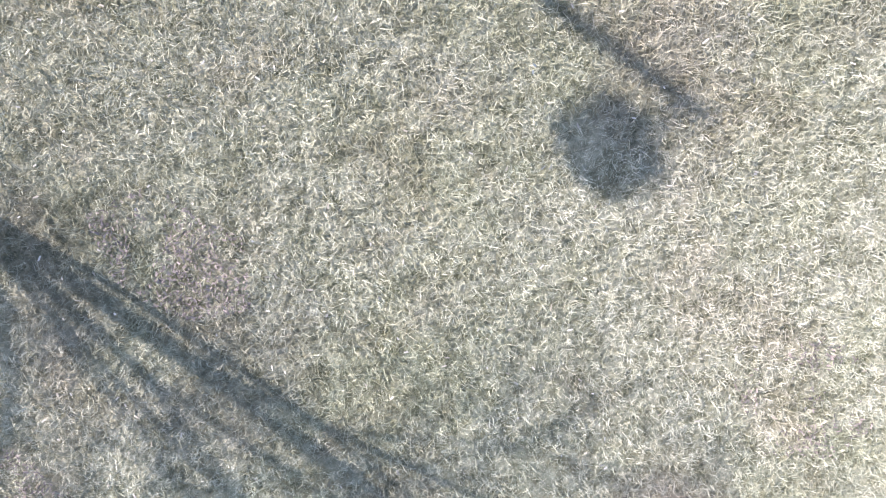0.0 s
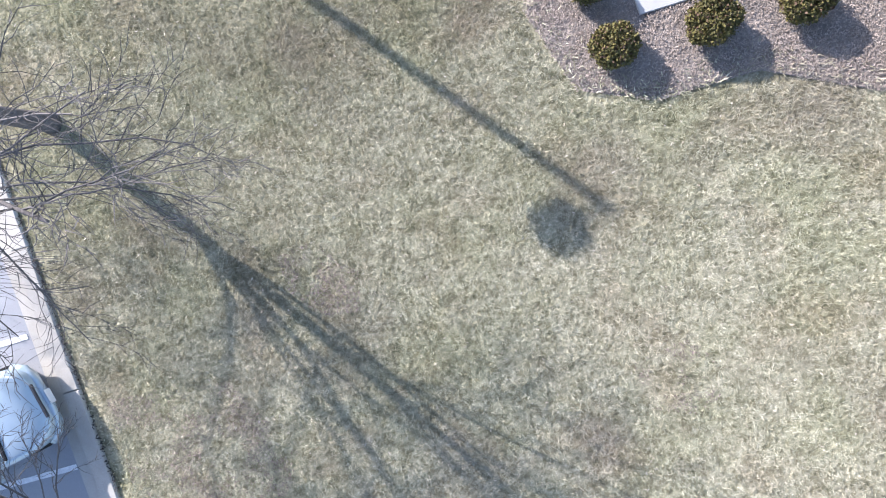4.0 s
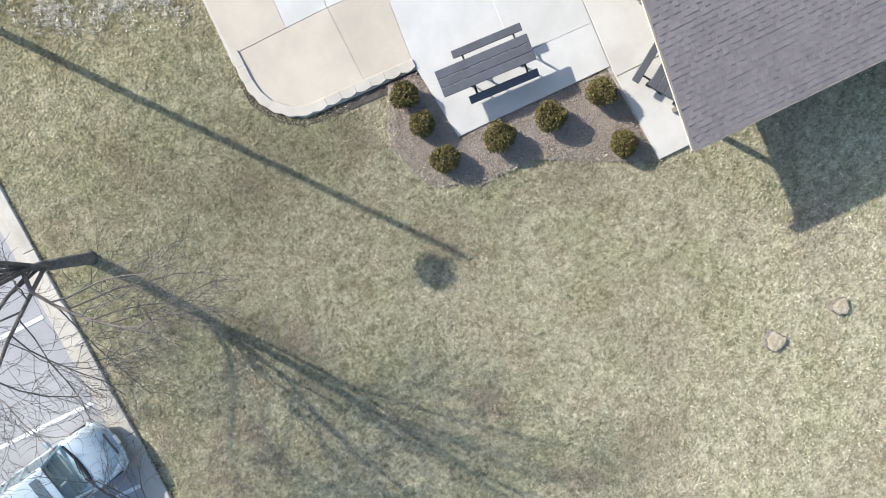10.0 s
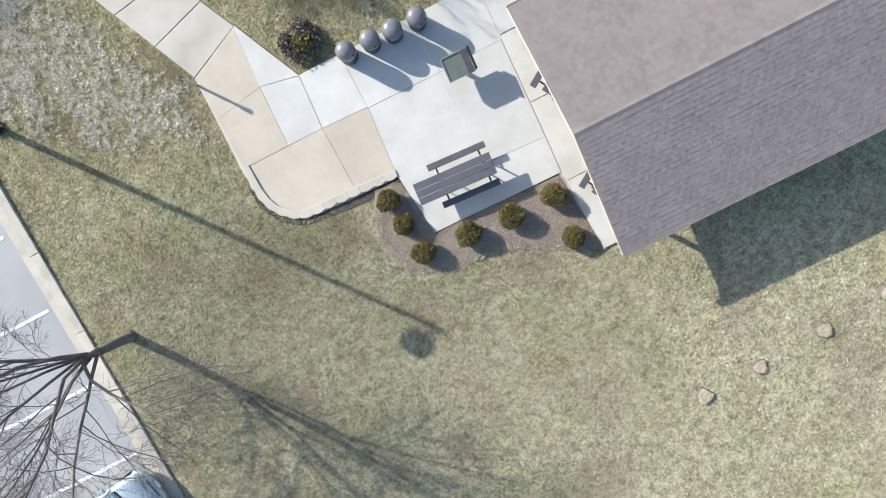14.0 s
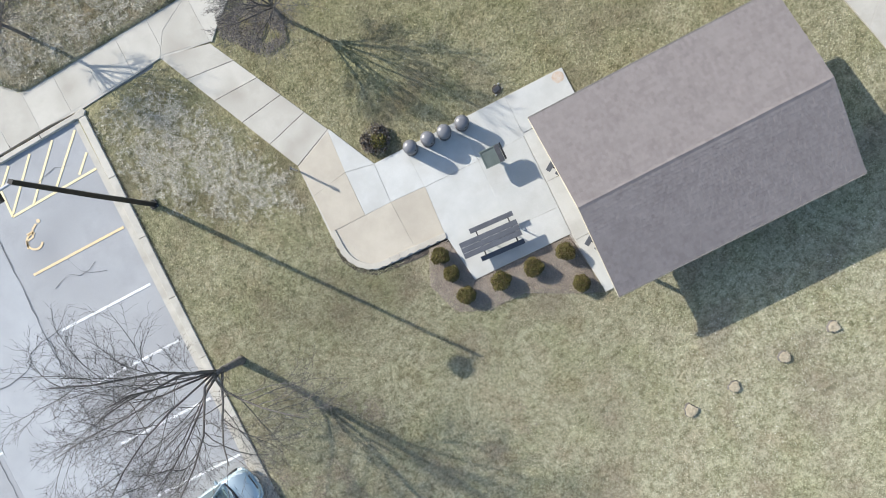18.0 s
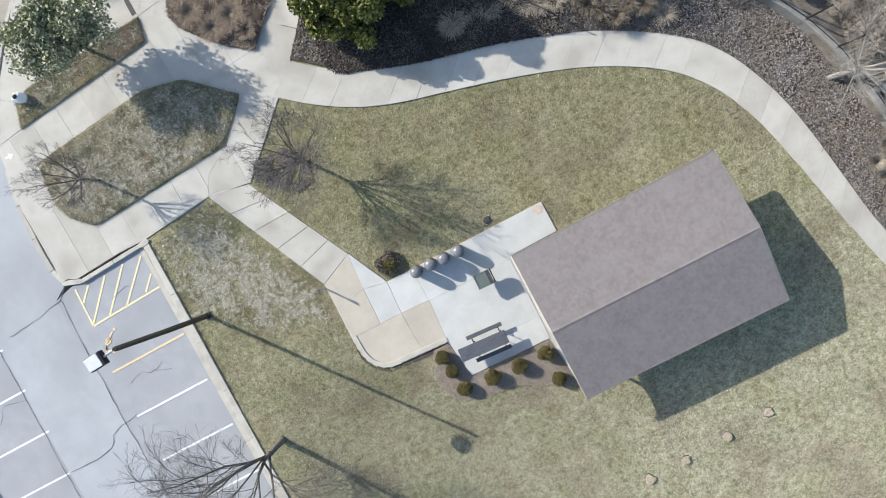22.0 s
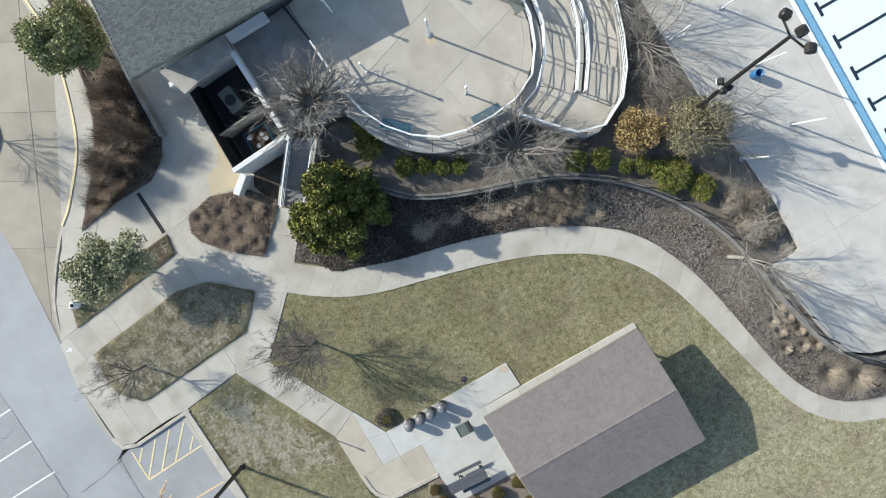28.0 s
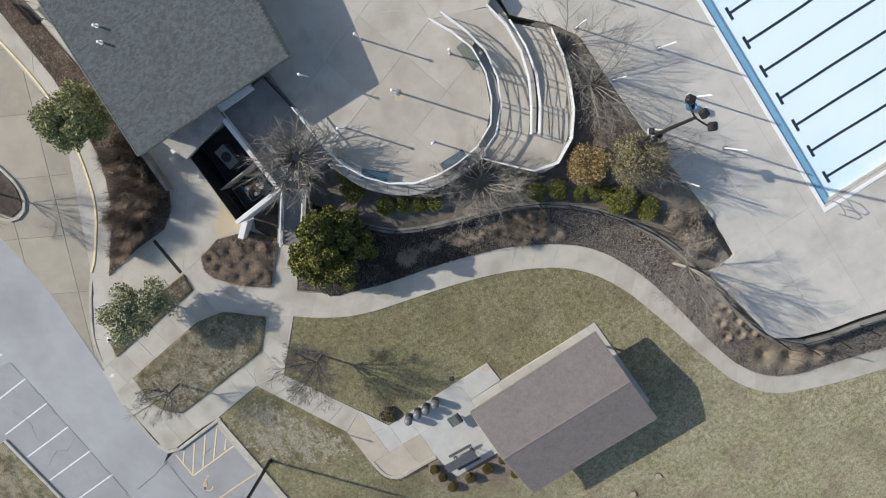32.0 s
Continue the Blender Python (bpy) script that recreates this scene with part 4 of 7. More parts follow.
patio = thing("patio", "pale and buff concrete patio slabs with dark joints", "patio", kind="structure")
part("base", prism(PATIO, -0.3, 0.004), M_JOINT2, patio)
inner_buff = [(4.95, -4.78), (5.0, -5.8), (5.28, -6.4), (5.8, -6.88), (6.6, -6.98), (7.6, -6.98), (7.57, -4.78)]
for poly, m_ in (([(4.76, -1.6), (4.74, -3.0), (6.42, -2.72), (6.55, -0.85)], M_BEIGE), ([(4.74, -3.03), (4.72, -4.74), (6.33, -4.74), (6.41, -2.75)], M_BEIGE), (inner_buff, M_BEIGE), ([(7.6, -4.78), (9.17, -4.86), (9.0, -7.05), (7.63, -6.98)], M_BEIGE),
                 ([(6.58, -0.85), (6.64, -0.82), (7.68, -2.98), (6.44, -2.72)], M_CONCW), ([(6.44, -2.76), (7.68, -3.02), (7.56, -4.75), (6.36, -4.74)], M_CONCW), ([(7.72, -3.0), (9.15, -3.02), (9.15, -4.82), (7.6, -4.75)], M_CONCW),
                 ([(9.18, -3.02), (11.7, -3.04), (11.7, -4.9), (9.18, -4.85)], M_CONCW), ([(11.73, -3.04), (13.9, -3.06), (13.88, -4.88), (11.73, -4.9)], M_CONCW), ([(13.93, -3.06), (16.55, -3.08), (16.57, -4.72), (13.91, -4.74)], M_CONCW),
                 ([(9.2, -4.89), (11.7, -4.93), (11.55, -9.4), (9.28, -9.36), (9.03, -7.1)], M_CONCW), ([(11.73, -4.93), (13.85, -4.91), (13.8, -8.2), (11.6, -8.1)], M_CONCW), ([(11.6, -8.13), (13.8, -8.23), (13.77, -9.46), (11.57, -9.42)], M_CONCW)):
    part("slab", prism(grown(poly, 0.0125), -0.25, 0.02 + rng.uniform(-0.003, 0.003), 0.004), m_, patio)
part("rust_stain", prism([(16.25 + 0.26 * math.cos(a * 0.3927) * (1 + 0.06 * math.sin(a * 1.9)), -3.34 + 0.25 * math.sin(a * 0.3927) * (1 + 0.07 * math.cos(a * 2.3))) for a in range(16)], 0.0, 0.0265), M_RUST, patio, "orange rust stain on the concrete")
# scalloped edging blocks round the buff corner, and the bare soil at their foot
edge_line = smooth_line([(4.7, -4.7, 0), (4.72, -5.8, 0), (5.02, -6.5, 0), (5.7, -6.99, 0), (6.8, -7.06, 0), (9.03, -7.18, 0)], 15)
for i in range(14):
    a, c = edge_line[i], edge_line[i + 1]
    t = (c - a).normalized()
    s = Vector((-t.y, t.x, 0))
    arc = [a + (c - a) * k / 6 - s * (0.015 + 0.055 * math.sin(math.pi * k / 6) + rng.uniform(-0.006, 0.006)) for k in range(6, -1, -1)]
    poly = [a + s * 0.21 + t * 0.002, c + s * 0.21 - t * 0.002] + arc
    part("edging_block", prism(pairs(poly), -0.1, 0.06 + rng.uniform(-0.004, 0.004), 0.01), M_EDGE, patio)
# the soil takes the black-brown mulch to stand for shade under the blocks
part("edging_soil", prism([(4.5, -5.3), (4.53, -6.1), (4.93, -6.82), (5.6, -7.3), (6.9, -7.42), (8.5, -7.5), (9.1, -7.42), (9.0, -7.1), (6.9, -6.98), (5.7, -6.9), (5.05, -6.4), (4.74, -5.7)], -0.2, -0.035), M_MULCH, patio, "strip of bare soil below the edging, darkened for its shade")
# ---------------------------------------------------------------- splash terrace, ramps, deck, pool
terrace = thing("terrace", "raised grey-tan concrete splash terrace with radiating joints", "terrace", (0.12, 0.3, 0), kind="structure")
TERRACE = [(13.25, 20.9), (13.25, 15.35), (14.4, 14.75), (17.1, 14.5), (17.9, 12.4), (18.85, 11.15), (20.3, 10.05), (22.3, 9.5), (24.06, 9.48), (25.7, 10.02), (26.87, 11.1), (27.68, 12.87), (27.88, 14.3), (27.45, 15.95), (26.9, 17.3), (27.6, 17.25), (29.96, 16.0), (30.7, 16.3), (31.5, 44), (18.3, 44), (18.3, 20.9)]
part("base", prism(TERRACE, 0.2, PAD_Z - 0.012), M_JOINT2, terrace)
# slabs on the building side, coloured darker to deepen its shadow
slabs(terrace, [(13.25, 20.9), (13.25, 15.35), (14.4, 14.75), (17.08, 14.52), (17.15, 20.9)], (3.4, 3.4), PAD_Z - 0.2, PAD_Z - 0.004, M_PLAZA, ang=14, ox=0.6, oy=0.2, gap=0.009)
slabs(terrace, [(17.17, 20.9), (17.1, 14.5)] + TERRACE[4:15] + [(26.9, 44), (18.3, 44), (18.3, 20.9)], (3.4, 3.4), PAD_Z - 0.2, PAD_Z, M_DECK, ang=14, ox=0.6, oy=0.2, gap=0.009)
slabs(terrace, [(26.93, 17.4), (29.9, 16.05), (30.72, 16.3), (31.5, 44), (26.93, 44)], (3.4, 3.4), PAD_Z - 0.2, PAD_Z - 0.007, M_DECK, ang=14, ox=0.6, oy=0.2, gap=0.009)
part("tan_stain", prism([(22.78 + 0.34 * math.cos(a * 0.3491) * (1 + 0.3 * math.sin(a * 2.2)), 15.0 + 0.3 * math.sin(a * 0.3491) * (1 + 0.25 * math.cos(a * 3))) for a in range(18)], PAD_Z - 0.1, PAD_Z + 0.008), M_TAN, terrace, "tan stain round the tall spray post")
ring = [(22.7 + 5.0 * math.cos(a * math.pi / 40), 14.9 + 5.1 * math.sin(a * math.pi / 40)) for a in range(80)]
mb = Mb()
for i in range(80):
    (x0, y0), (x1, y1) = ring[i - 1], ring[i]
    k = 0.985
    mb.add([(x0, y0, PAD_Z + 0.009), (x1, y1, PAD_Z + 0.009), (22.7 + (x1 - 22.7) * k, 14.9 + (y1 - 14.9) * k, PAD_Z + 0.009), (22.7 + (x0 - 22.7) * k, 14.9 + (y0 - 14.9) * k, PAD_Z + 0.009)], [(0, 1, 2, 3)])
part("drain_ring", mb, M_JOINT2, terrace, "narrow circular drain ring")
wall_line = [(17.1, 14.5), (17.9, 12.35), (18.85, 11.1), (20.3, 10.0), (22.3, 9.45), (24.06, 9.44), (24.9, 9.5)]
kerb_run([(22.7 + (x - 22.7) * 1.035, 14.9 + (y - 14.9) * 1.035) for x, y in wall_line], 8, 0.78, 0.5, PAD_Z + 0.03, M_LEDGE, terrace)


def ribbon(a, c, za, zc, n, th=0.2):
    """A sloping slab between two edge lines, from height za at their start to zc at their end."""
    p, q = smooth_line([(x, y, 0) for x, y in a], n), smooth_line([(x, y, 0) for x, y in c], n)
    mb = Mb()
    for i in range(n):
        z = za + (zc - za) * i / (n - 1)
        mb.v += [(p[i].x, p[i].y, z), (q[i].x, q[i].y, z), (q[i].x, q[i].y, z - th), (p[i].x, p[i].y, z - th)]
    for i in range(n - 1):
        o = 4 * i
        mb.f += [(o, o + 1, o + 5, o + 4), (o + 1, o + 2, o + 6, o + 5), (o + 3, o, o + 4, o + 7), (o + 2, o + 3, o + 7, o + 6)]
    mb.f += [(3, 2, 1, 0), (4 * n - 4, 4 * n - 3, 4 * n - 2, 4 * n - 1)]
    return mb


ramp = thing("ramp", "curved double concrete access ramp with a rounded landing", "ramp", (0.12, 0.3, 0), kind="structure")
part("upper_run", ribbon(RAMP_MID_A[::-1], RAMP_IN[1:][::-1], PAD_Z, LAND_Z, 24, 1.2), M_DECK, ramp)
part("landing", prism([(24.75, 9.02), (26.8, 6.52), (27.85, 5.92), (30.02, 6.95), (30.75, 8.15), (29.5, 9.5), (28.36, 8.16), (27.95, 8.42), (26.5, 9.75)], 0.3, LAND_Z, 0.01), M_DECK, ramp)
part("lower_run", ribbon(RAMP_MID_B, RAMP_OUT[3:], LAND_Z, DECK_Z + 0.05, 20, 1.0), M_DECK, ramp)
part("planted_gap", prism(pairs(resample([(x, y, 0) for x, y in PAD_RAIL[7:]], 12)) + pairs(resample([(x, y, 0) for x, y in RAMP_IN], 12)[::-1]), 0.5, PAD_Z - 0.3), M_WALL, ramp, "grey kerb between terrace rail and ramp")
part("end_slab", prism([(29.85, 16.15), (30.72, 16.25), (30.78, 15.02), (30.68, 14.55), (30.3, 14.3), (30.0, 15.95)], 0.3, 1.62), M_DECK, ramp)
part("corner_fill", prism([(26.95, 17.5), (27.35, 16.1), (27.85, 14.6), (28.45, 14.9), (28.2, 16.0), (27.7, 17.4)], 0.5, PAD_Z - 0.03), M_DECK, ramp)
kerb_run(RAMP_OUT, 10, 0.24, 0.4, LAND_Z + 0.1, M_WALL, ramp)
kerb_run([((a[0] + c[0]) / 2, (a[1] + c[1]) / 2) for a, c in zip(RAMP_MID_A, RAMP_MID_B)], 5, 0.3, 0.4, LAND_Z + 0.15, M_WALL, ramp)

deck = thing("pool_deck", "weathered grey concrete pool deck with square joints", "pool deck", (0.4, 0.2, 0), kind="structure")
DECK = [(33.2, -12.4), (34.6, -13.4), (36.6, -14.1), (38.6, -14.5), (44, -16), (54, -19), (60, -19), (60, -6.3), (40.2, -6.3), (40.2, 44), (31.6, 44), (30.75, 16.3), (30.7, 15.0), (32.5, 13.0), (33.4, 11.5), (33.5, 6), (33.6, 2.5), (34.0, 0), (34.3, -3), (34.15, -5.9), (32.15, -5.9), (32.2, -6.5), (32.8, -9.6)]
part("base", prism(DECK, 0.0, DECK_Z - 0.012), M_JOINT2, deck)
slabs(deck, DECK[:7] + [(60, -6.3), (40.2, -6.3), (40.2, -5.9), (32.15, -5.9), (32.2, -6.5), (32.8, -9.6)], (3.1, 3.8), DECK_Z - 0.2, DECK_Z, M_DECKP, ox=33.2, oy=-9.7)
slabs(deck, [(40.2, -5.88), (40.2, 44), (31.6, 44), (30.75, 16.3), (30.7, 15.0), (32.5, 13.0), (33.4, 11.5), (33.5, 6), (33.6, 2.5), (34.0, 0), (34.2, -3), (34.1, -5.88)], (3.1, 3.8), DECK_Z - 0.2, DECK_Z, M_DECKP, ox=33.2, oy=-9.7)

pool = thing("pool", "large pale blue lap pool with black lane lines and blue tiled edge", "swimming pool", (0.62, 0.3, 0.0), kind="structure")
part("basin", prism([(40.5, 44), (40.5, -6.2), (60, -6.2), (60, 44)], -0.6, 0.97), M_POOL, pool)
for nm, poly, z, m_ in (("coping", [(39.86, 44), (39.86, -6.86), (60, -6.86), (60, -6.62), (40.08, -6.62), (40.08, 44)], DECK_Z + 0.03, M_WHITE), ("tile_edge", [(40.08, 44), (40.08, -6.62), (40.5, -6.2), (40.5, 44)], DECK_Z - 0.06, M_GUTTER),
                        ("end_edge", [(40.08, -6.62), (60, -6.62), (60, -6.2), (40.5, -6.2)], DECK_Z - 0.055, M_CONCW)):
    part(nm, prism(poly, 0, z), m_, pool)
for k, y in enumerate((9.2, 7.12, 5.06, 3.0, 1.0, -1.0, -2.97, -4.98, 11.2, 13.2)):
    pts = smooth_line([(41.15 + i * 1.6, y - 0.05 * i + 0.012 * math.sin(i * 1.7 + k), 0) for i in range(12)], 40)
    mb = Mb()
    for p, q in zip(pts, pts[1:]):
        mb.add([(p.x, p.y - 0.085, 0.977), (q.x, q.y - 0.085, 0.977), (q.x, q.y + 0.085, 0.977), (p.x, p.y + 0.085, 0.977)], [(0, 1, 2, 3)])
    mb.add([(41.02, y - 0.43, 0.978), (41.2, y - 0.43, 0.978), (41.2, y + 0.43, 0.978), (41.02, y + 0.43, 0.978)], [(0, 1, 2, 3)])
    part("lane_line", mb, M_LANE, pool)
mw = bpy.data.materials.new("still_water")
mw.use_nodes = True
nt = mw.node_tree
nt.nodes.remove(nt.nodes["Principled BSDF"])
tr, gl, mixer = nt.nodes.new("ShaderNodeBsdfTransparent"), nt.nodes.new("ShaderNodeBsdfGlossy"), nt.nodes.new("ShaderNodeMixShader")
tr.inputs[0].default_value = (0.93, 0.98, 0.99, 1)
gl.inputs["Roughness"].default_value = 0.08
mixer.inputs[0].default_value = 0.05
wn_, wb_ = nt.nodes.new("ShaderNodeTexNoise"), nt.nodes.new("ShaderNodeBump")
wn_.inputs["Scale"].default_value, wb_.inputs["Strength"].default_value = 1.5, 0.3
nt.links.new(wn_.outputs["Fac"], wb_.inputs["Height"])
nt.links.new(wb_.outputs[0], gl.inputs["Normal"])
nt.links.new(tr.outputs[0], mixer.inputs[1])
nt.links.new(gl.outputs[0], mixer.inputs[2])
nt.links.new(mixer.outputs[0], nt.nodes["Material Output"].inputs[0])
wat = part("water", Mb().add([(40.5, -6.2, 1.09), (60, -6.2, 1.09), (60, 44, 1.09), (40.5, 44, 1.09)], [(0, 1, 2, 3)]), mw, pool, "clear still pool water")
wat.visible_shadow = False
ladder = thing("pool_ladder", "bright steel pool ladder at the pool corner", "pool ladder", (41.4, -6.65, DECK_Z))
for s in (-0.25, 0.25):
    part("handrail", tube([(s, -0.5, -0.05), (s, -0.45, 0.7), (s, -0.1, 0.9), (s, 0.45, 0.75), (s, 0.6, -0.4)], 0.03), M_STEEL, ladder)
for k in range(3):
    part("step", box(0, 0.6, -0.1 - 0.25 * k, 0.5, 0.12, 0.03), M_WHITE, ladder)

# tan patch on the court before the yard gate
patch_pts = [(6.7, 15.45), (7.4, 15.15), (8.3, 15.0), (9.2, 15.5), (9.55, 16.6), (9.6, 18.0), (9.2, 18.9), (8.8, 18.2), (8.6, 17.3), (8.0, 16.7), (7.2, 16.5)]
part("tan_stain", prism(patch_pts, -0.1, 0.009), M_TAN, pavement, "tan patch on the concrete")

single("brush_soil", prism([(31.95, -3.6), (34.2, -3.0), (34.15, -5.86), (32.2, -5.86)], 0.3, 1.18), M_MULCH3, "soil under the dry brush", "soil", kind="structure")

# ---------------------------------------------------------------- picnic shelter
EAVE, RIDGE, X0, X1, YN, YS, YR = 2.25, 2.98, 13.97, 24.26, -4.58, -12.25, -8.45
shelter = thing("picnic_shelter", "open picnic shelter with a brown shingled gable roof", "picnic shelter")
for x in (14.9, 19.2, 23.6):
    for y in (-6.1, -11.3):
        part("post", box(x, y, 1.07, 0.14, 0.14, 2.1, 0.015), M_GREYWOOD, shelter)
for y in (-6.1, -11.3):
    part("beam", box(19.2, y, 2.06, 9.6, 0.12, 0.24, 0.01), M_GREYWOOD, shelter)
for x in (14.35, 16.8, 19.2, 21.6, 24.1):
    for sgn, ye in ((1, YN), (-1, YS)):
        part("rafter", tube([(x, ye - 0.5 * sgn, EAVE - 0.05), (x, YR, RIDGE - 0.16)], 0.06, 4), M_TIMBER, shelter)
    part("tie", box(x, YR, EAVE - 0.16, 0.08, 6.8, 0.14, 0.01), M_TIMBER, shelter)


def roof_deck(y_eave):
    th = 0.06
    q = [(X0, y_eave, EAVE), (X1, y_eave, EAVE), (X1, YR, RIDGE), (X0, YR, RIDGE)]
    if y_eave > YR:
        q = q[::-1]
    mb = Mb()
    mb.add(q + [(x, y, z - th) for x, y, z in q], [(0, 1, 2, 3), (7, 6, 5, 4), (0, 4, 5, 1), (1, 5, 6, 2), (2, 6, 7, 3), (3, 7, 4, 0)])
    return mb


roof_s = part("roof_slope", roof_deck(YS), M_ROOF, shelter, "shaded brown shingled roof slope")
roof_n = part("roof_slope", roof_deck(YN), M_ROOF, shelter, "sunlit brown shingled roof slope")
for y, nm in ((YN + 0.03, "fascia"), (YS - 0.03, "fascia")):
    part(nm, box((X0 + X1) / 2, y, EAVE - 0.09, X1 - X0, 0.05, 0.2, 0.008), M_GREYWOOD, shelter, "weathered fascia board")
for x in (X0 - 0.02, X1 + 0.02):
    for ye in (YN, YS):
        part("bargeboard", tube([(x, ye, EAVE - 0.06), (x, YR, RIDGE - 0.06)], 0.015, 4), M_CREAM, shelter, "cream bargeboard")


for x in (X0 + 0.45, X1 - 0.45):
    part("gable_panel", Mb().add([(x - 0.02, YS + 0.1, EAVE - 0.2), (x - 0.02, YN - 0.1, EAVE - 0.2), (x - 0.02, YR, RIDGE - 0.08), (x + 0.02, YS + 0.1, EAVE - 0.2), (x + 0.02, YN - 0.1, EAVE - 0.2), (x + 0.02, YR, RIDGE - 0.08)], [(0, 1, 2), (5, 4, 3), (0, 3, 4, 1), (1, 4, 5, 2), (2, 5, 3, 0)]), M_GREYWOOD, shelter)


def shingles(ye, parent, near):
    """Shingle tabs in overlapping courses; the nearest are pieces, the rest joined."""
    run = math.hypot(ye - YR, RIDGE - EAVE)
    d = Vector((0, YR - ye, RIDGE - EAVE)).normalized()
    nrm = Vector((1, 0, 0)).cross(d)
    if nrm.z < 0:
        nrm = -nrm
    course, w = 0.145, 0.13
    tab = Mb()
    h0, h1, L = 0.0125, 0.002, 0.165
    tab.add([(0.001, 0, 0), (w - 0.001, 0, 0), (w - 0.001, 0, h0), (0.001, 0, h0), (0.001, L, 0), (w - 0.001, L, 0), (w - 0.001, L, h1), (0.001, L, h1)], [(0, 1, 2, 3), (3, 2, 6, 7), (1, 5, 6, 2), (0, 3, 7, 4), (4, 7, 6, 5)])
    tab_me = tab.mesh("shingle", M_ROOFP)
    rest, count = [], 0
    right = Vector((1, 0, 0))
    base_v = [Vector(v) for v in tab.v]
    for c in range(int(run / course)):
        off = (c % 3) * w * 0.7 + rng.uniform(-0.04, 0.04) - w
        n = int((X1 - X0) / w) + 2
        for i in range(n):
            x = X0 + off + i * w
            if x + w > X1 + 0.02 or x < X0:
                continue
            o = Vector((x, ye, EAVE)) + d * (c * course) + nrm * (0.003 + rng.uniform(0, 0.001))
            k = rng.uniform(0.7, 1.0) if (i + rng.randint(0, 3) // 3) % 2 else rng.uniform(0.25, 0.5)
            m = Matrix(((right.x, d.x, nrm.x * k, o.x), (right.y, d.y, nrm.y * k, o.y), (right.z, d.z, nrm.z * k, o.z), (0, 0, 0, 1)))
            if near and count < 300 and i < 10:
                ob = new("shingle", tab_me)
                ob.parent = parent
                ob.matrix_basis = m
                count += 1
            else:
                rest.append([m @ v for v in base_v])
    mb = Mb()
    for vs in rest:
        mb.add(vs, tab.f)
    st = part("shingle_field", mb, M_ROOF, parent)
    st["kind"] = "stuff"


shingles(YS, roof_s, True)
shingles(YN, roof_n, False)
cap_me = Mb().add([(0, -0.14, -0.02), (0, 0, 0.025), (0, 0.14, -0.02), (0.32, -0.14, -0.028), (0.32, 0, 0.017), (0.32, 0.14, -0.028)], [(0, 3, 4, 1), (1, 4, 5, 2)]).mesh("ridge_cap", M_ROOFP)
for i in range(33):
    ob = part("ridge_cap", cap_me, M_ROOFP, shelter)
    ob.location = (X0 + i * 0.305, YR, RIDGE)
floor_slab = thing("shelter_floor", "pale concrete slab under the picnic shelter", "floor", kind="structure")
part("joint_bed", prism([(13.6, -4.6), (14.3, -4.6), (14.3, -12.3), (14.0, -12.3), (13.7, -9.4)], -0.25, -0.004), M_JOINT2, floor_slab)
slabs(floor_slab, [(13.9, -4.78), (24.52, -4.95), (24.48, -12.33), (13.98, -12.35), (13.82, -9.5)], (2.52, 2.75), -0.25, 0.022, M_CONCF, ox=13.8, oy=-12.55)


# ---------------------------------------------------------------- picnic tables
def picnic_table(loc, rz, label):
    """A plank table whose top overhangs its benches at one end."""
    t = thing("picnic_table", label, "table", loc, rz, "picnic tables")
    for k in range(3):
        part("top_plank", box(0, (k - 1) * 0.237, 0.735, 2.56, 0.228, 0.05, 0.012), M_TABLE, t)
    for s in (-1, 1):
        part("bench_plank", box(0.31, s * 0.63, 0.44, 1.95, 0.21, 0.05, 0.012), M_TABLE, t)
        fr = Mb()
        x = 0.31 + s * 0.72
        tube([(x, -0.66, 0.41), (x, -0.3, 0.41), (x, -0.2, 0.03), (x, 0.2, 0.03), (x, 0.3, 0.41), (x, 0.66, 0.41)], 0.03, 6, fr)
        tube([(x, -0.3, 0.41), (x, -0.28, 0.7), (x, 0.28, 0.7), (x, 0.3, 0.41)], 0.03, 6, fr)
        part("frame", fr, M_DKMETAL, t)
        part("brace", tube([(x, 0, 0.7), (0.31 + s * 0.2, 0, 0.71)], 0.02, 6), M_DKMETAL, t)
        for q in (-0.2, 0.2):
            part("foot", box(x, q, 0.025, 0.1, 0.12, 0.03, 0.008), M_DKMETAL, t)
    return t


table = picnic_table((10.62, -8.1, 0.02), -3.6, "grey plank picnic table standing on the open pale patio")
for x, y, r in ((15.48, -9.97, 213.6), (15.45, -6.5, 213), (19.6, -10.3, 0), (19.6, -6.5, 0), (22.4, -8.4, 20)):
    tagged(copy_thing(table, pose(x, y, 0.02, 0, 0, r)), "grey plank picnic table under the shelter roof")


# ---------------------------------------------------------------- patio things
def trash_can(loc, rz):
    t = thing("trash_can", "dark grey round trash can with a domed lid", "trash can", loc, rz, "patio trash cans")
    part("body", lathe([(0.27, 0), (0.285, 0.03), (0.29, 0.4), (0.29, 0.74), (0.275, 0.78)], 24), M_CAN, t, smooth=True)
    part("band", lathe([(0.297, 0.66), (0.30, 0.68), (0.30, 0.76), (0.297, 0.78)], 24), M_BAND, t)
    dome = lathe([(0.305, 0.77), (0.31, 0.83), (0.30, 0.92), (0.27, 1.02), (0.21, 1.10), (0.12, 1.15), (0.03, 1.165)], 24)
    lid = part("lid", dome, M_LID, t, "grey domed plastic lid", True)
    part("opening", put(box(0, 0, 0, 0.24, 0.15, 0.05, 0.024), pose(0.0, -0.235, 0.985, 52, 0, 0)), M_BLACK, lid, "dark lid opening")
    return t


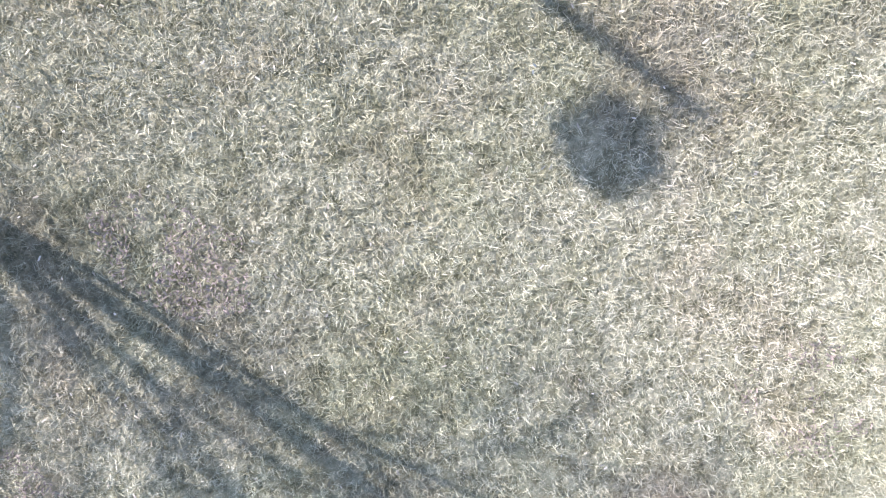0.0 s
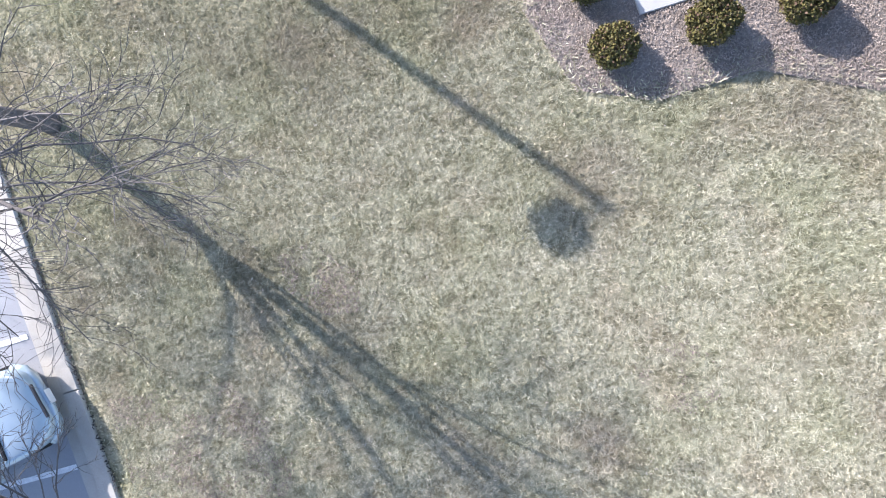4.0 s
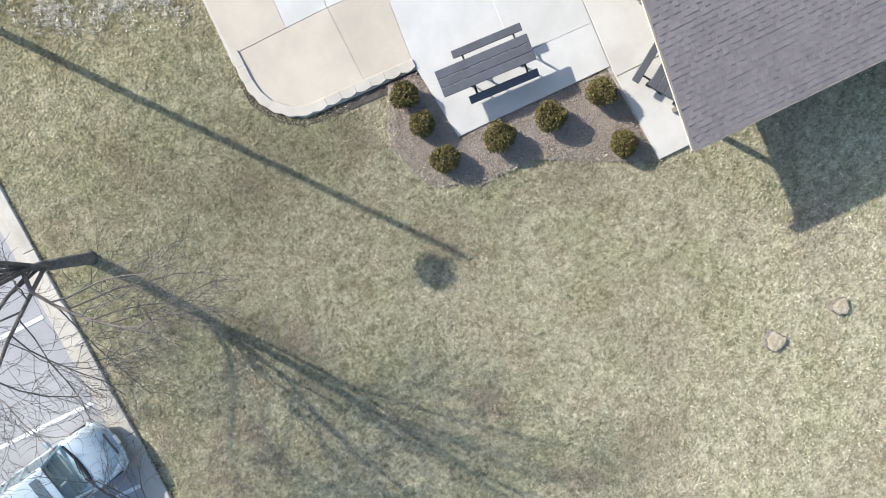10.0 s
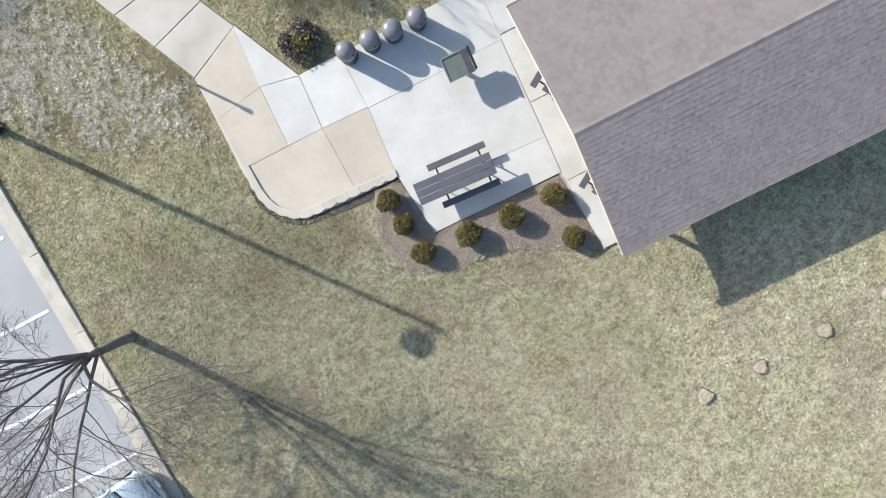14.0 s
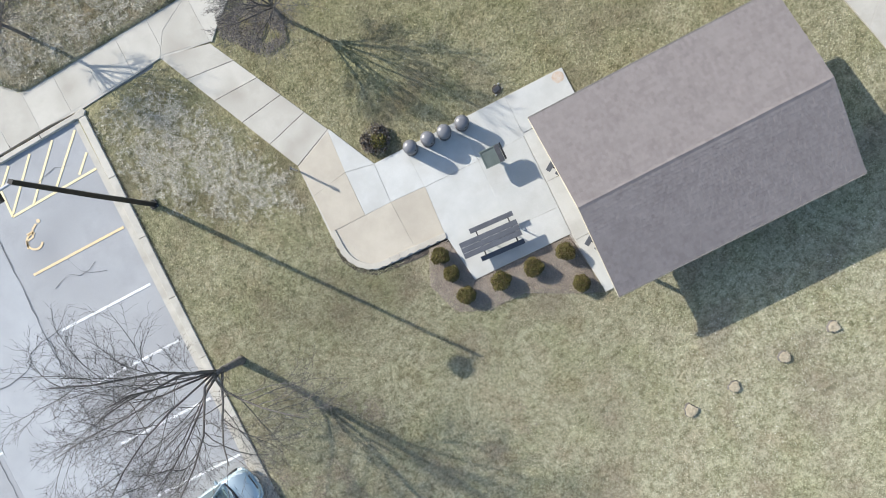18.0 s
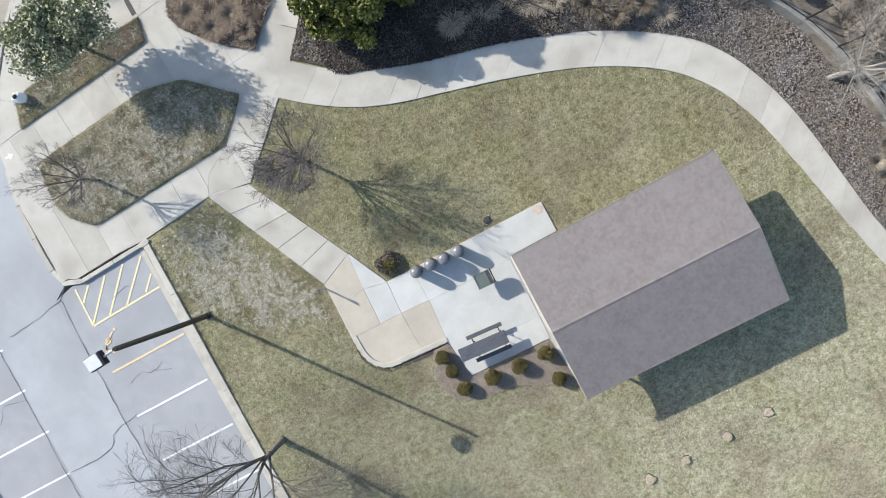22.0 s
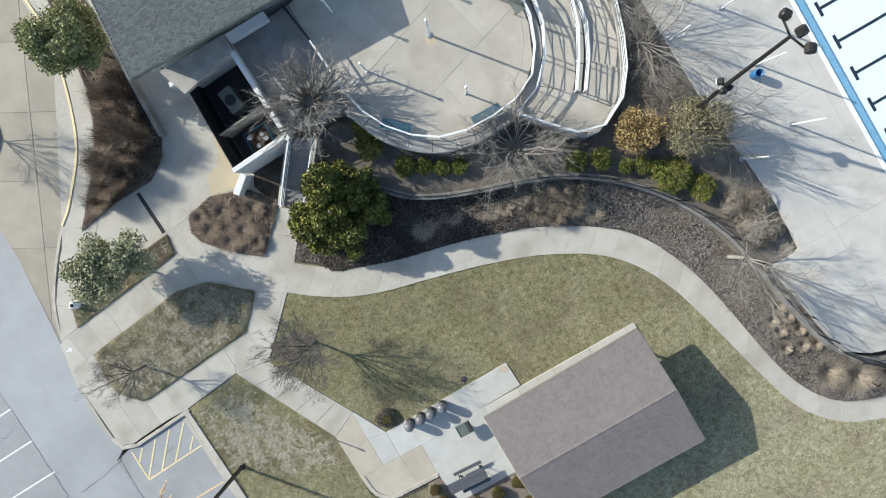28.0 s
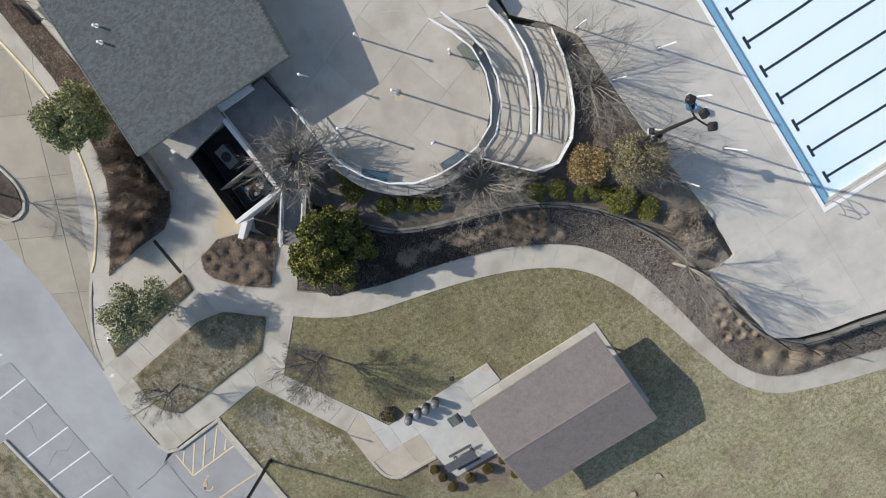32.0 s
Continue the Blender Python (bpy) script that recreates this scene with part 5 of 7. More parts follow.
can = trash_can((9.4, -3.2, 0.02), 50)
can.scale = (1.0, 1.0, 0.9)
for x, y, r in ((10.2, -3.21, 30), (10.94, -3.26, 75), (11.76, -3.27, 25)):
    copy_thing(can, pose(x, y, 0.02, 0, 0, r) @ Matrix.Diagonal((1.0, 1.0, 0.9, 1.0)))
grill = thing("pedestal_grill", "dark steel park grill on a single post", "grill", (12.22, -5.1, 0.02), -2)
grill.scale = (1.12, 1.2, 0.78)
part("post", box(0.05, 0, 0.38, 0.1, 0.1, 0.76, 0.01), M_DKMETAL, grill)
part("firebox", Mb().add([(-0.36, -0.3, 0.75), (0.36, -0.3, 0.75), (0.36, 0.3, 0.75), (-0.36, 0.3, 0.75), (-0.38, -0.32, 1.02), (0.38, -0.32, 1.02), (0.38, 0.32, 1.02), (-0.38, 0.32, 1.02), (-0.34, -0.28, 1.02), (0.34, -0.28, 1.02), (0.34, 0.28, 1.02), (-0.34, 0.28, 1.02), (-0.34, -0.28, 0.9), (0.34, -0.28, 0.9), (0.34, 0.28, 0.9), (-0.34, 0.28, 0.9)],
     [(3, 2, 1, 0), (0, 1, 5, 4), (1, 2, 6, 5), (2, 3, 7, 6), (3, 0, 4, 7), (4, 5, 9, 8), (5, 6, 10, 9), (6, 7, 11, 10), (7, 4, 8, 11), (8, 9, 13, 12), (9, 10, 14, 13), (10, 11, 15, 14), (11, 8, 12, 15), (12, 13, 14, 15)]), M_GREENBOX, grill)
part("grate_plate", box(-0.06, 0, 0.965, 0.54, 0.54, 0.012, 0.003), M_GREENBOX, grill, "grey-green steel grate plate")
for k in range(9):
    part("grate_bar", tube([(-0.33, -0.25 + k * 0.062, 0.985), (0.2, -0.25 + k * 0.062, 0.985)], 0.007, 5), M_GREENBOX, grill)
part("shelf", box(0.28, 0, 1.03, 0.17, 0.6, 0.012, 0.004), M_CAN, grill)
part("wind_flap", box(0.43, 0.02, 0.98, 0.05, 0.6, 0.3, 0.01), M_BLACK, grill)
valve = thing("valve_box", "small dark valve box with crumbled white bits in the grass", "valve box", (13.75, -2.6, -0.03), 12)
part("lid", box(0, 0, 0.03, 0.3, 0.2, 0.06, 0.015), M_CAN, valve)
part("rim", lathe([(0.2, 0.0), (0.2, 0.035), (0.16, 0.04)], 12), M_MULCH, valve)
for k, (x, y, r) in enumerate(((0.2, 0.14, 0.05), (-0.16, -0.17, 0.045), (0.22, -0.1, 0.035), (0.05, 0.2, 0.03))):
    part("bit", box(x, y, 0.03, r * 1.6, r, 0.03, 0.006), M_CONCW, valve, "crumb of white concrete")
sign = thing("sign_post", "short grey metal sign post beside the walk", "sign post", (4.62, -1.72, 0.0), -25)
part("post", box(0, 0, 0.5, 0.07, 0.07, 1.0, 0.008), M_STEEL, sign)
part("sign_plate", box(0, 0, 0.93, 0.05, 0.14, 0.2, 0.008), M_CAN, sign)

# ---------------------------------------------------------------- stumps and other lawn bits
def stump(loc, rz, r, h, label):
    t = thing("stump", label, "stump", loc, rz, "row of stumps")
    n = 22
    rr = random.Random(int(loc[0] * 10))
    prof = [r * (1 + 0.09 * math.sin(3 * a * 2 * math.pi / n + rz) + rr.uniform(-0.13, 0.13)) for a in range(n)]
    side, top = Mb(), Mb()
    ring = lambda s, z: [(prof[a] * s * math.cos(a * 2 * math.pi / n), prof[a] * s * math.sin(a * 2 * math.pi / n), z) for a in range(n)]
    for s, z in ((1.15, -0.05), (1.05, 0.04), (1.0, h)):
        side.v += ring(s, z)
    for i in range(2):
        for k in range(n):
            side.f.append((i * n + k, i * n + (k + 1) % n, (i + 1) * n + (k + 1) % n, (i + 1) * n + k))
    top.v += ring(1.0, h) + ring(0.6, h + 0.012) + ring(0.25, h + 0.006) + [(0, 0, h + 0.01)]
    for i in range(2):
        for k in range(n):
            top.f.append((i * n + k, i * n + (k + 1) % n, (i + 1) * n + (k + 1) % n, (i + 1) * n + k))
    for k in range(n):
        top.f.append((2 * n + k, 2 * n + (k + 1) % n, 3 * n))
    part("bark", side, M_BARK, t)
    part("cut_face", top, M_CUT, t, "pale sawn wood face")
    return t


for x, y, r, h in ((14.9, -18.5, 0.27, 0.085), (16.98, -18.4, 0.23, 0.08), (19.4, -18.2, 0.24, 0.09), (21.75, -17.95, 0.24, 0.08)):
    stump((x, y, -0.02), rng.uniform(0, 90), r, h, "low sawn tree stump with a pale top")
mh = thing("manhole_cover", "round rusty brown metal cover in the grass", "manhole cover", (-0.55, -19.2, -0.03))
part("rim", lathe([(0.36, 0), (0.36, 0.05), (0.32, 0.06), (0.31, 0.045)], 24), M_CAN, mh)
part("lid", lathe([(0.305, 0.0), (0.305, 0.05), (0.1, 0.055), (0.02, 0.055)], 24), M_TIMBER, mh)

# ---------------------------------------------------------------- parking light pole
pl = thing("street_lamp", "tall dark bronze parking light pole with one box head", "street lamp", (-1.67, -0.1, -0.02))
plate = part("base_plate", box(0, 0, 0.03, 0.36, 0.36, 0.05, 0.006), M_DKMETAL, pl)
for sx_, sy_ in ((-1, -1), (-1, 1), (1, -1), (1, 1)):
    part("bolt", lathe([(0.022, 0.05), (0.022, 0.085), (0.004, 0.09)], 6, None, (sx_ * 0.14, sy_ * 0.14, 0)), M_STEEL, plate)
part("pole", tube([(0, 0, 0.0), (0.1, 0.11, 4), (0.22, 0.25, 7.86)], [0.14, 0.122, 0.105], 4), M_DKMETAL, pl)
part("arm", tube([(0.2, 0.25, 7.76), (-0.36, 0.2, 7.8)], 0.05, 8), M_STEEL, pl)
head = part("lamp_head", put(box(0, 0, 0, 0.72, 0.6, 0.3, 0.03), pose(-0.7, 0.17, 7.8, 0, 3, 4)), M_DKMETAL, pl)
part("top_cover", put(box(0, 0, 0.16, 0.6, 0.54, 0.05, 0.02), pose(-0.76, 0.17, 7.8, 0, 3, 4)), M_LIGHTCAP, head, "pale grey sunlit top cover")
part("lens", put(box(0, 0, -0.155, 0.52, 0.44, 0.03, 0.01), pose(-0.72, 0.17, 7.8, 0, 3, 4)), M_LAMPG, head)

# ---------------------------------------------------------------- car
def car(loc, rz):
    t = thing("car", "silver-blue compact hatchback parked nose to the kerb", "car", loc, rz)
    # stations along the length: x, half width, sill z, belt z, deck z at centre
    st = [(-2.12, 0.62, 0.40, 0.66, 0.80), (-2.06, 0.78, 0.28, 0.80, 0.96), (-1.9, 0.85, 0.22, 0.90, 1.02), (-1.4, 0.88, 0.19, 0.94, 1.0), (-0.7, 0.89, 0.18, 0.94, 0.98), (0.0, 0.89, 0.18, 0.93, 0.98), (0.7, 0.89, 0.18, 0.92, 0.99), (1.05, 0.885, 0.18, 0.90, 1.0), (1.25, 0.88, 0.18, 0.88, 0.975), (1.55, 0.86, 0.19, 0.84, 0.925), (1.8, 0.81, 0.21, 0.77, 0.85), (1.98, 0.73, 0.23, 0.69, 0.75), (2.1, 0.60, 0.27, 0.60, 0.64), (2.16, 0.42, 0.34, 0.50, 0.54)]
    body = Mb()
    for x, w, zs, zb, zd in st:
        half = [(w * 0.9, zs), (w, zs + 0.14), (w * 1.005, (zs + zb) / 2 + 0.05), (w * 0.975, zb), (w * 0.84, zb + (zd - zb) * 0.7), (w * 0.45, zd), (0.0, zd + 0.012)]
        body.v += [(x, y, z) for y, z in half] + [(x, -y, z) for y, z in half[-2::-1]]
    n = 13
    for i in range(len(st) - 1):
        for k in range(n - 1):
            body.f.append((i * n + k, (i + 1) * n + k, (i + 1) * n + k + 1, i * n + k + 1))
        body.f.append((i * n + n - 1, (i + 1) * n + n - 1, (i + 1) * n, i * n))
    body.f += [tuple(range(n)), tuple(range((len(st) - 1) * n, len(st) * n))[::-1]]
    part("body", body, M_CAR, t, "", True)
    roof = Mb()
    rows = [(0.60, 0.60, 1.43), (0.35, 0.615, 1.475), (0.0, 0.62, 1.50), (-0.5, 0.62, 1.50), (-0.95, 0.61, 1.475), (-1.3, 0.585, 1.42)]
    for x, w, z in rows:
        roof.v += [(x - 0.02, w + 0.02, z - 0.06), (x, w, z - 0.025), (x, w * 0.8, z), (x + 0.03, 0, z + 0.02), (x, -w * 0.8, z), (x, -w, z - 0.025), (x - 0.02, -w - 0.02, z - 0.06)]
    for i in range(5):
        for k in range(6):
            roof.f.append((i * 7 + k, i * 7 + k + 1, (i + 1) * 7 + k + 1, (i + 1) * 7 + k))
    rf = part("roof", roof, M_CAR, t, "", True)
    part("sunroof", Mb().add([(0.37, 0.43, 1.486), (0.07, 0.43, 1.508), (0.07, -0.43, 1.508), (0.37, -0.43, 1.486), (0.39, 0, 1.503), (0.08, 0, 1.526)], [(0, 4, 5, 1), (4, 3, 2, 5)]), M_GLASS, rf, "dark glass sunroof panel")

    def glass(name, q, label):
        cols = 5
        mb = Mb()
        for k in range(cols):
            s = k / (cols - 1)
            for e in (0, 1):
                a, c = (q[0], q[1]) if e == 0 else (q[3], q[2])
                p = Vector(a).lerp(Vector(c), s)
                p.x += 0.10 * math.sin(math.pi * s) * (1 if q[0][0] > 0 else -1) * (1 if e == 0 else 0.6)
                mb.v.append(tuple(p))
        for k in range(cols - 1):
            mb.f.append((2 * k, 2 * k + 1, 2 * k + 3, 2 * k + 2))
        return part(name, mb, M_SCREEN if name == "windshield" else M_GLASS, t, label, True)
    ws = glass("windshield", [(1.12, 0.75, 0.955), (1.12, -0.75, 0.955), (0.60, -0.585, 1.415), (0.60, 0.585, 1.415)], "large sloping tinted windshield")
    ws.visible_shadow = False
    part("cowl", tube([(1.16, 0.74, 0.94), (1.26, 0.3, 0.975), (1.28, 0, 0.98), (1.26, -0.3, 0.975), (1.16, -0.74, 0.94)], 0.05, 5), M_BLACK, t, "black cowl below the windshield")
    glass("rear_window", [(-1.86, 0.66, 1.03), (-1.86, -0.66, 1.03), (-1.31, -0.57, 1.40), (-1.31, 0.57, 1.40)], "sloping rear window")
    for s in (1, -1):
        part("side_window", Mb().add([(0.98, s * 0.83, 0.935), (0.52, s * 0.635, 1.375), (-0.18, s * 0.645, 1.435), (-0.18, s * 0.86, 0.95)], [(0, 1, 2, 3)]), M_GLASS, t)
        part("side_window", Mb().add([(-0.26, s * 0.86, 0.95), (-0.26, s * 0.645, 1.435), (-0.82, s * 0.64, 1.415), (-0.82, s * 0.855, 0.96)], [(0, 1, 2, 3)]), M_GLASS, t)
        part("side_window", Mb().add([(-0.90, s * 0.855, 0.96), (-0.90, s * 0.64, 1.41), (-1.25, s * 0.615, 1.36), (-1.62, s * 0.82, 0.99)], [(0, 1, 2, 3)]), M_GLASS, t)
        part("pillar", tube([(1.14, s * 0.79, 0.95), (0.58, s * 0.61, 1.41)], 0.04, 5), M_CAR, t)
        part("pillar", tube([(-0.22, s * 0.865, 0.93), (-0.22, s * 0.64, 1.44)], 0.045, 5), M_CAR, t)
        part("pillar", tube([(-0.86, s * 0.86, 0.95), (-0.86, s * 0.635, 1.42)], 0.045, 5), M_CAR, t)
        part("pillar", tube([(-1.85, s * 0.74, 1.0), (-1.3, s * 0.595, 1.39)], 0.07, 5), M_CAR, t)
        part("roof_rail", tube([(0.45, s * 0.62, 1.45), (0.0, s * 0.635, 1.48), (-1.2, s * 0.61, 1.43)], 0.018, 5), M_CAR, rf)
        mir = part("mirror", put(box(0, 0, 0, 0.12, 0.2, 0.13, 0.04), pose(0.86, s * 1.0, 1.0)), M_CAR, t)
        part("mirror_glass", box(0.795, s * 1.0, 1.0, 0.012, 0.15, 0.09, 0.003), M_GLASS, mir)
        part("headlight", put(box(0, 0, 0, 0.34, 0.22, 0.14, 0.05), pose(1.84, s * 0.62, 0.70, 0, 20, s * -30)), M_LAMPG, t, "clear headlight lens")
        part("tail_light", put(box(0, 0, 0, 0.1, 0.2, 0.2, 0.04), pose(-2.04, s * 0.70, 0.80, 0, 0, s * 18)), M_RED, t, "red tail light")
        part("wiper", tube([(1.24, s * 0.1 + 0.2, 0.985), (1.12, s * 0.1 - 0.3, 1.03)], 0.012, 4), M_BLACK, ws)
        for x in (1.36, -1.26):
            wh = part("wheel", put(lathe([(0.2, -0.09), (0.2, 0.09)], 20), pose(x, s * 0.80, 0.3, 90)), M_RIM, t)
            part("tyre", put(lathe([(0.2, -0.1), (0.28, -0.1), (0.31, -0.06), (0.31, 0.06), (0.28, 0.1), (0.2, 0.1)], 24), pose(x, s * 0.80, 0.3, 90)), M_TYRE, wh)
        for x in (0.1, -0.65):
            part("door_handle", box(x, s * 0.90, 0.82, 0.18, 0.03, 0.03, 0.01), M_CAR, t)
    part("grille", put(box(0, 0, 0, 0.05, 0.72, 0.1, 0.015), pose(2.13, 0, 0.57, 0, 18, 0)), M_CAN, t)
    part("bumper", tube([(1.78, 0.83, 0.42), (2.02, 0.70, 0.42), (2.14, 0.38, 0.42), (2.17, 0, 0.42), (2.14, -0.38, 0.42), (2.02, -0.70, 0.42), (1.78, -0.83, 0.42)], 0.09, 6), M_CAR, t, "", True)
    part("number_plate", box(2.265, 0, 0.43, 0.012, 0.3, 0.14, 0.003), M_WHITE, t)
    part("dashboard", box(0.78, 0, 0.985, 0.4, 1.2, 0.06, 0.02), M_DASH, t, "grey-green dashboard")
    part("steering_wheel", put(lathe([(0.17, -0.015), (0.2, 0), (0.17, 0.015)], 16), pose(0.5, 0.36, 1.06, 0, -62, 0)), M_BLACK, t)
    for s in (0.33, -0.33):
        part("seat", box(-0.15, s, 0.98, 0.18, 0.44, 0.6, 0.06), M_GREENBOX, t)
    return t


hatchback = car((-5.04, -13.08, -0.10), 9.5)
hatchback.scale = (0.865, 0.97, 0.97)

# ---------------------------------------------------------------- building
bld = thing("recreation_building", "white block building with a teal-grey shingled roof", "building")
bld.matrix_basis = pose(8.4, 21.62, 0, 0, 0, -5.6) @ pose(-7.75, -20.5, 0)
BX0, BX1, BY0, BY1 = 8.5, 18.2, 21.4, 46
part("wall", box((BX0 + BX1) / 2, BY0 + 0.12, 2.2, BX1 - BX0, 0.24, 4.4, 0.01), M_CMU, bld)
part("wall", box(BX0 + 0.12, (BY0 + BY1) / 2 + 0.24, 2.2, 0.24, BY1 - BY0, 4.4, 0.01), M_CMU, bld)
part("wall", box(BX1 - 0.12, (BY0 + BY1) / 2 + 0.24, 2.2, 0.24, BY1 - BY0, 4.4, 0.01), M_CMU, bld)
part("wall", box((BX0 + BX1) / 2, BY1 + 0.36, 2.2, BX1 - BX0, 0.24, 4.4, 0.01), M_CMU, bld)
RX0, RX1, RY0, RYR, RY1, RZ0, RZR = 7.75, 18.8, 20.5, 34.5, 48, 4.6, 5.2


SKEW = 0.065


def big_roof(y0, y1, z0, z1):
    s0, s1 = SKEW * (y0 - RY0), SKEW * (y1 - RY0)
    q = [(RX0 + s0, y0, z0), (RX1 + s0, y0, z0), (RX1 + s1, y1, z1), (RX0 + s1, y1, z1)]
    return Mb().add(q + [(x, y, z - 0.15) for x, y, z in q], [(0, 1, 2, 3), (7, 6, 5, 4), (0, 4, 5, 1), (1, 5, 6, 2), (2, 6, 7, 3), (3, 7, 4, 0)])


rsl = part("roof_slope", big_roof(RY0, RYR, RZ0, RZR), M_TEAL, bld, "teal-grey shingled roof slope")
part("roof_slope", big_roof(RYR, RY1, RZR, RZ0), M_TEAL, bld)
tabs = []
for c in range(127):
    y = RY0 + c * 0.11
    z = RZ0 + (y - RY0) * (RZR - RZ0) / (RYR - RY0)
    dz = 0.11 * (RZR - RZ0) / (RYR - RY0)
    for i in range(62):
        x = RX0 + SKEW * (y - RY0) + (c % 2) * 0.09 + i * 0.18
        if x + 0.18 <= RX1 + SKEW * (y - RY0) + 0.01:
            q = 0.012 + nrg.random() * 0.008
            tabs.append([(x + 0.006, y, z + q), (x + 0.174, y, z + q), (x + 0.174, y + 0.098, z + dz + q), (x + 0.006, y + 0.098, z + dz + q)])
M_TEALT = material("teal_grey_tab", (0.15, 0.166, 0.172), (0.085, 0.094, 0.098), 0.95, 3, 70, 0.5, island=0.7, edge=0.9)
tf = part("shingle_field", raw_mesh("shingle_field", np.array(tabs), 4, M_TEALT), M_TEALT, rsl)
tf["kind"] = "stuff"
part("fascia", box((RX0 + RX1) / 2, RY0 - 0.03, RZ0 - 0.14, RX1 - RX0, 0.06, 0.26, 0.01), M_GREENBOX, bld, "grey fascia board")
for x in (RX0 - 0.03, RX1 + 0.03):
    part("rake_board", tube([(x, RY0, RZ0 - 0.08), (x + SKEW * 14, RYR, RZR - 0.08)], 0.07, 4), M_GREENBOX, bld)
for x, y in ((10.0, 26.55), (10.35, 27.35)):
    z = RZ0 + (y - RY0) * (RZR - RZ0) / (RYR - RY0)
    part("roof_vent", lathe([(0.13, 0), (0.13, 0.03), (0.06, 0.05), (0.05, 0.28), (0.085, 0.3), (0.08, 0.36), (0.02, 0.38)], 14, None, (x, y, z)), M_WHITE, bld, "small white roof vent pipe")
part("soffit_lamp", box(8.35, 21.2, 2.75, 0.3, 0.2, 0.22, 0.04), M_WHITE, bld, "white wall lamp")
for x in (15.2, 17.0):
    wdw = part("window", box(x, BY0 - 0.01, 3.3, 1.1, 0.06, 1.0, 0.01), M_WHITE, bld)
    part("pane", box(x, BY0 - 0.05, 3.3, 0.96, 0.02, 0.86, 0.004), M_GLASS, wdw)

bed_wall = thing("bed_wall", "low concrete wall between the mulch bed and the building", "wall", kind="structure")
part("coping", prism([(6.28, 19.88), (6.52, 19.85), (6.84, 23.4), (7.14, 26.8), (6.9, 26.8), (6.6, 23.42)], -0.1, 0.65, 0.015), M_WALL, bed_wall)

encl = thing("equipment_enclosure", "white block equipment yard with a black gate", "enclosure")
part("east_wall", box(13.3, 18.1, 1.35, 0.28, 6.2, 2.7, 0.015), M_CMU, encl)
part("south_wall", box(11.45, 15.25, 1.35, 3.6, 0.28, 2.7, 0.015), M_CMU, encl)
part("north_wall", box(11.2, 21.05, 1.35, 3.8, 0.28, 2.7, 0.015), M_CMU, encl)
part("partition", box(11.45, 17.6, 0.85, 3.4, 0.09, 1.7, 0.012), M_WALL, encl)
part("floor_slab", box(11.4, 18.1, -0.02, 3.5, 5.8, 0.14, 0.01), M_DARKFLOOR, encl, "near-black yard floor")
part("wing_wall", put(box(0, 0, 0.45, 1.3, 0.4, 1.1, 0.02), pose(8.95, 14.78, 0, 0, 0, 35)), M_CMU, encl, "low white wing wall")
for k, y in enumerate((15.4, 16.85, 18.3, 19.75, 20.9)):
    part("gate_post", tube([(9.68 + 0.08 * k, y, 0), (9.68 + 0.08 * k, y, 2.5)], 0.04, 8), M_MESH, encl)
for z in (0.1, 1.2, 2.45):
    part("gate_rail", tube([(9.68, 15.4, z), (10.0, 20.9, z)], 0.028, 6), M_MESH, encl)
for k in range(56):
    y = 15.45 + k * 0.098
    part("gate_slat", box(9.68 + 0.0058 * k, y, 1.27, 0.012, 0.1, 2.3, 0.002), M_MESH, encl)
# grey instead of white here: the roof's shade is put into the colour
part("ledge", prism([(9.25, 21.95), (9.8, 20.15), (13.44, 20.62), (13.44, 21.6)], 2.45, 2.74, 0.01), M_LEDGE, encl, "wide white ledge greyed for the roof's shade")
part("ledge", prism([(13.47, 21.05), (15.95, 20.9), (15.95, 21.45), (13.47, 21.6)], 2.3, 2.66, 0.01), M_CMU, encl)
unit = thing("air_conditioner", "green-grey steel cooling unit on the yard slab", "air conditioner", (11.3, 19.1, 0.05), 4)
part("cabinet", box(0, 0, 0.5, 0.85, 1.5, 1.0, 0.03), M_GREENBOX, unit)
part("fan_grille", lathe([(0.33, 1.0), (0.33, 1.03), (0.28, 1.035), (0.05, 1.04)], 20), M_DKMETAL, unit)
part("side_panel", box(0.48, 0.1, 0.45, 0.05, 1.0, 0.7, 0.01), M_CAN, unit)
crate = thing("stone_crate", "blue-grey open crate filled with pale stones", "crate", (11.35, 16.5, 0.05), -3)
for x, y, sx, sy in ((0, -0.62, 1.5, 0.06), (0, 0.62, 1.5, 0.06), (-0.72, 0, 0.06, 1.2), (0.72, 0, 0.06, 1.2)):
    part("side_board", box(x, y, 0.3, sx, sy, 0.6, 0.01), M_BENCHBLUE, crate)
part("bottom", box(0, 0, 0.05, 1.4, 1.2, 0.06, 0.01), M_TIMBER, crate)


def rock(cx, cy, cz, r, seed, flat=0.7, mb=None):
    bm = bmesh.new()
    bmesh.ops.create_icosphere(bm, subdivisions=2, radius=1)
    for v in bm.verts:
        k = 1 + 0.28 * noise.noise(v.co * 1.3 + Vector((seed * 3.1, 0, 0))) + 0.12 * noise.noise(v.co * 3 + Vector((0, seed, 0)))
        v.co = Vector((cx + v.co.x * r * k, cy + v.co.y * r * k * 0.85, cz + v.co.z * r * k * flat))
    mb = mb or Mb()
    bm.verts.ensure_lookup_table()
    mb.add([tuple(v.co) for v in bm.verts], [tuple(v.index for v in f.verts) for f in bm.faces])
    bm.free()
    return mb


for k in range(16):
    part("stone", rock(rng.uniform(-0.5, 0.5), rng.uniform(-0.42, 0.42), 0.45 + rng.uniform(0, 0.2), rng.uniform(0.12, 0.2), k), M_ROCK if k % 3 else M_CMU, crate)

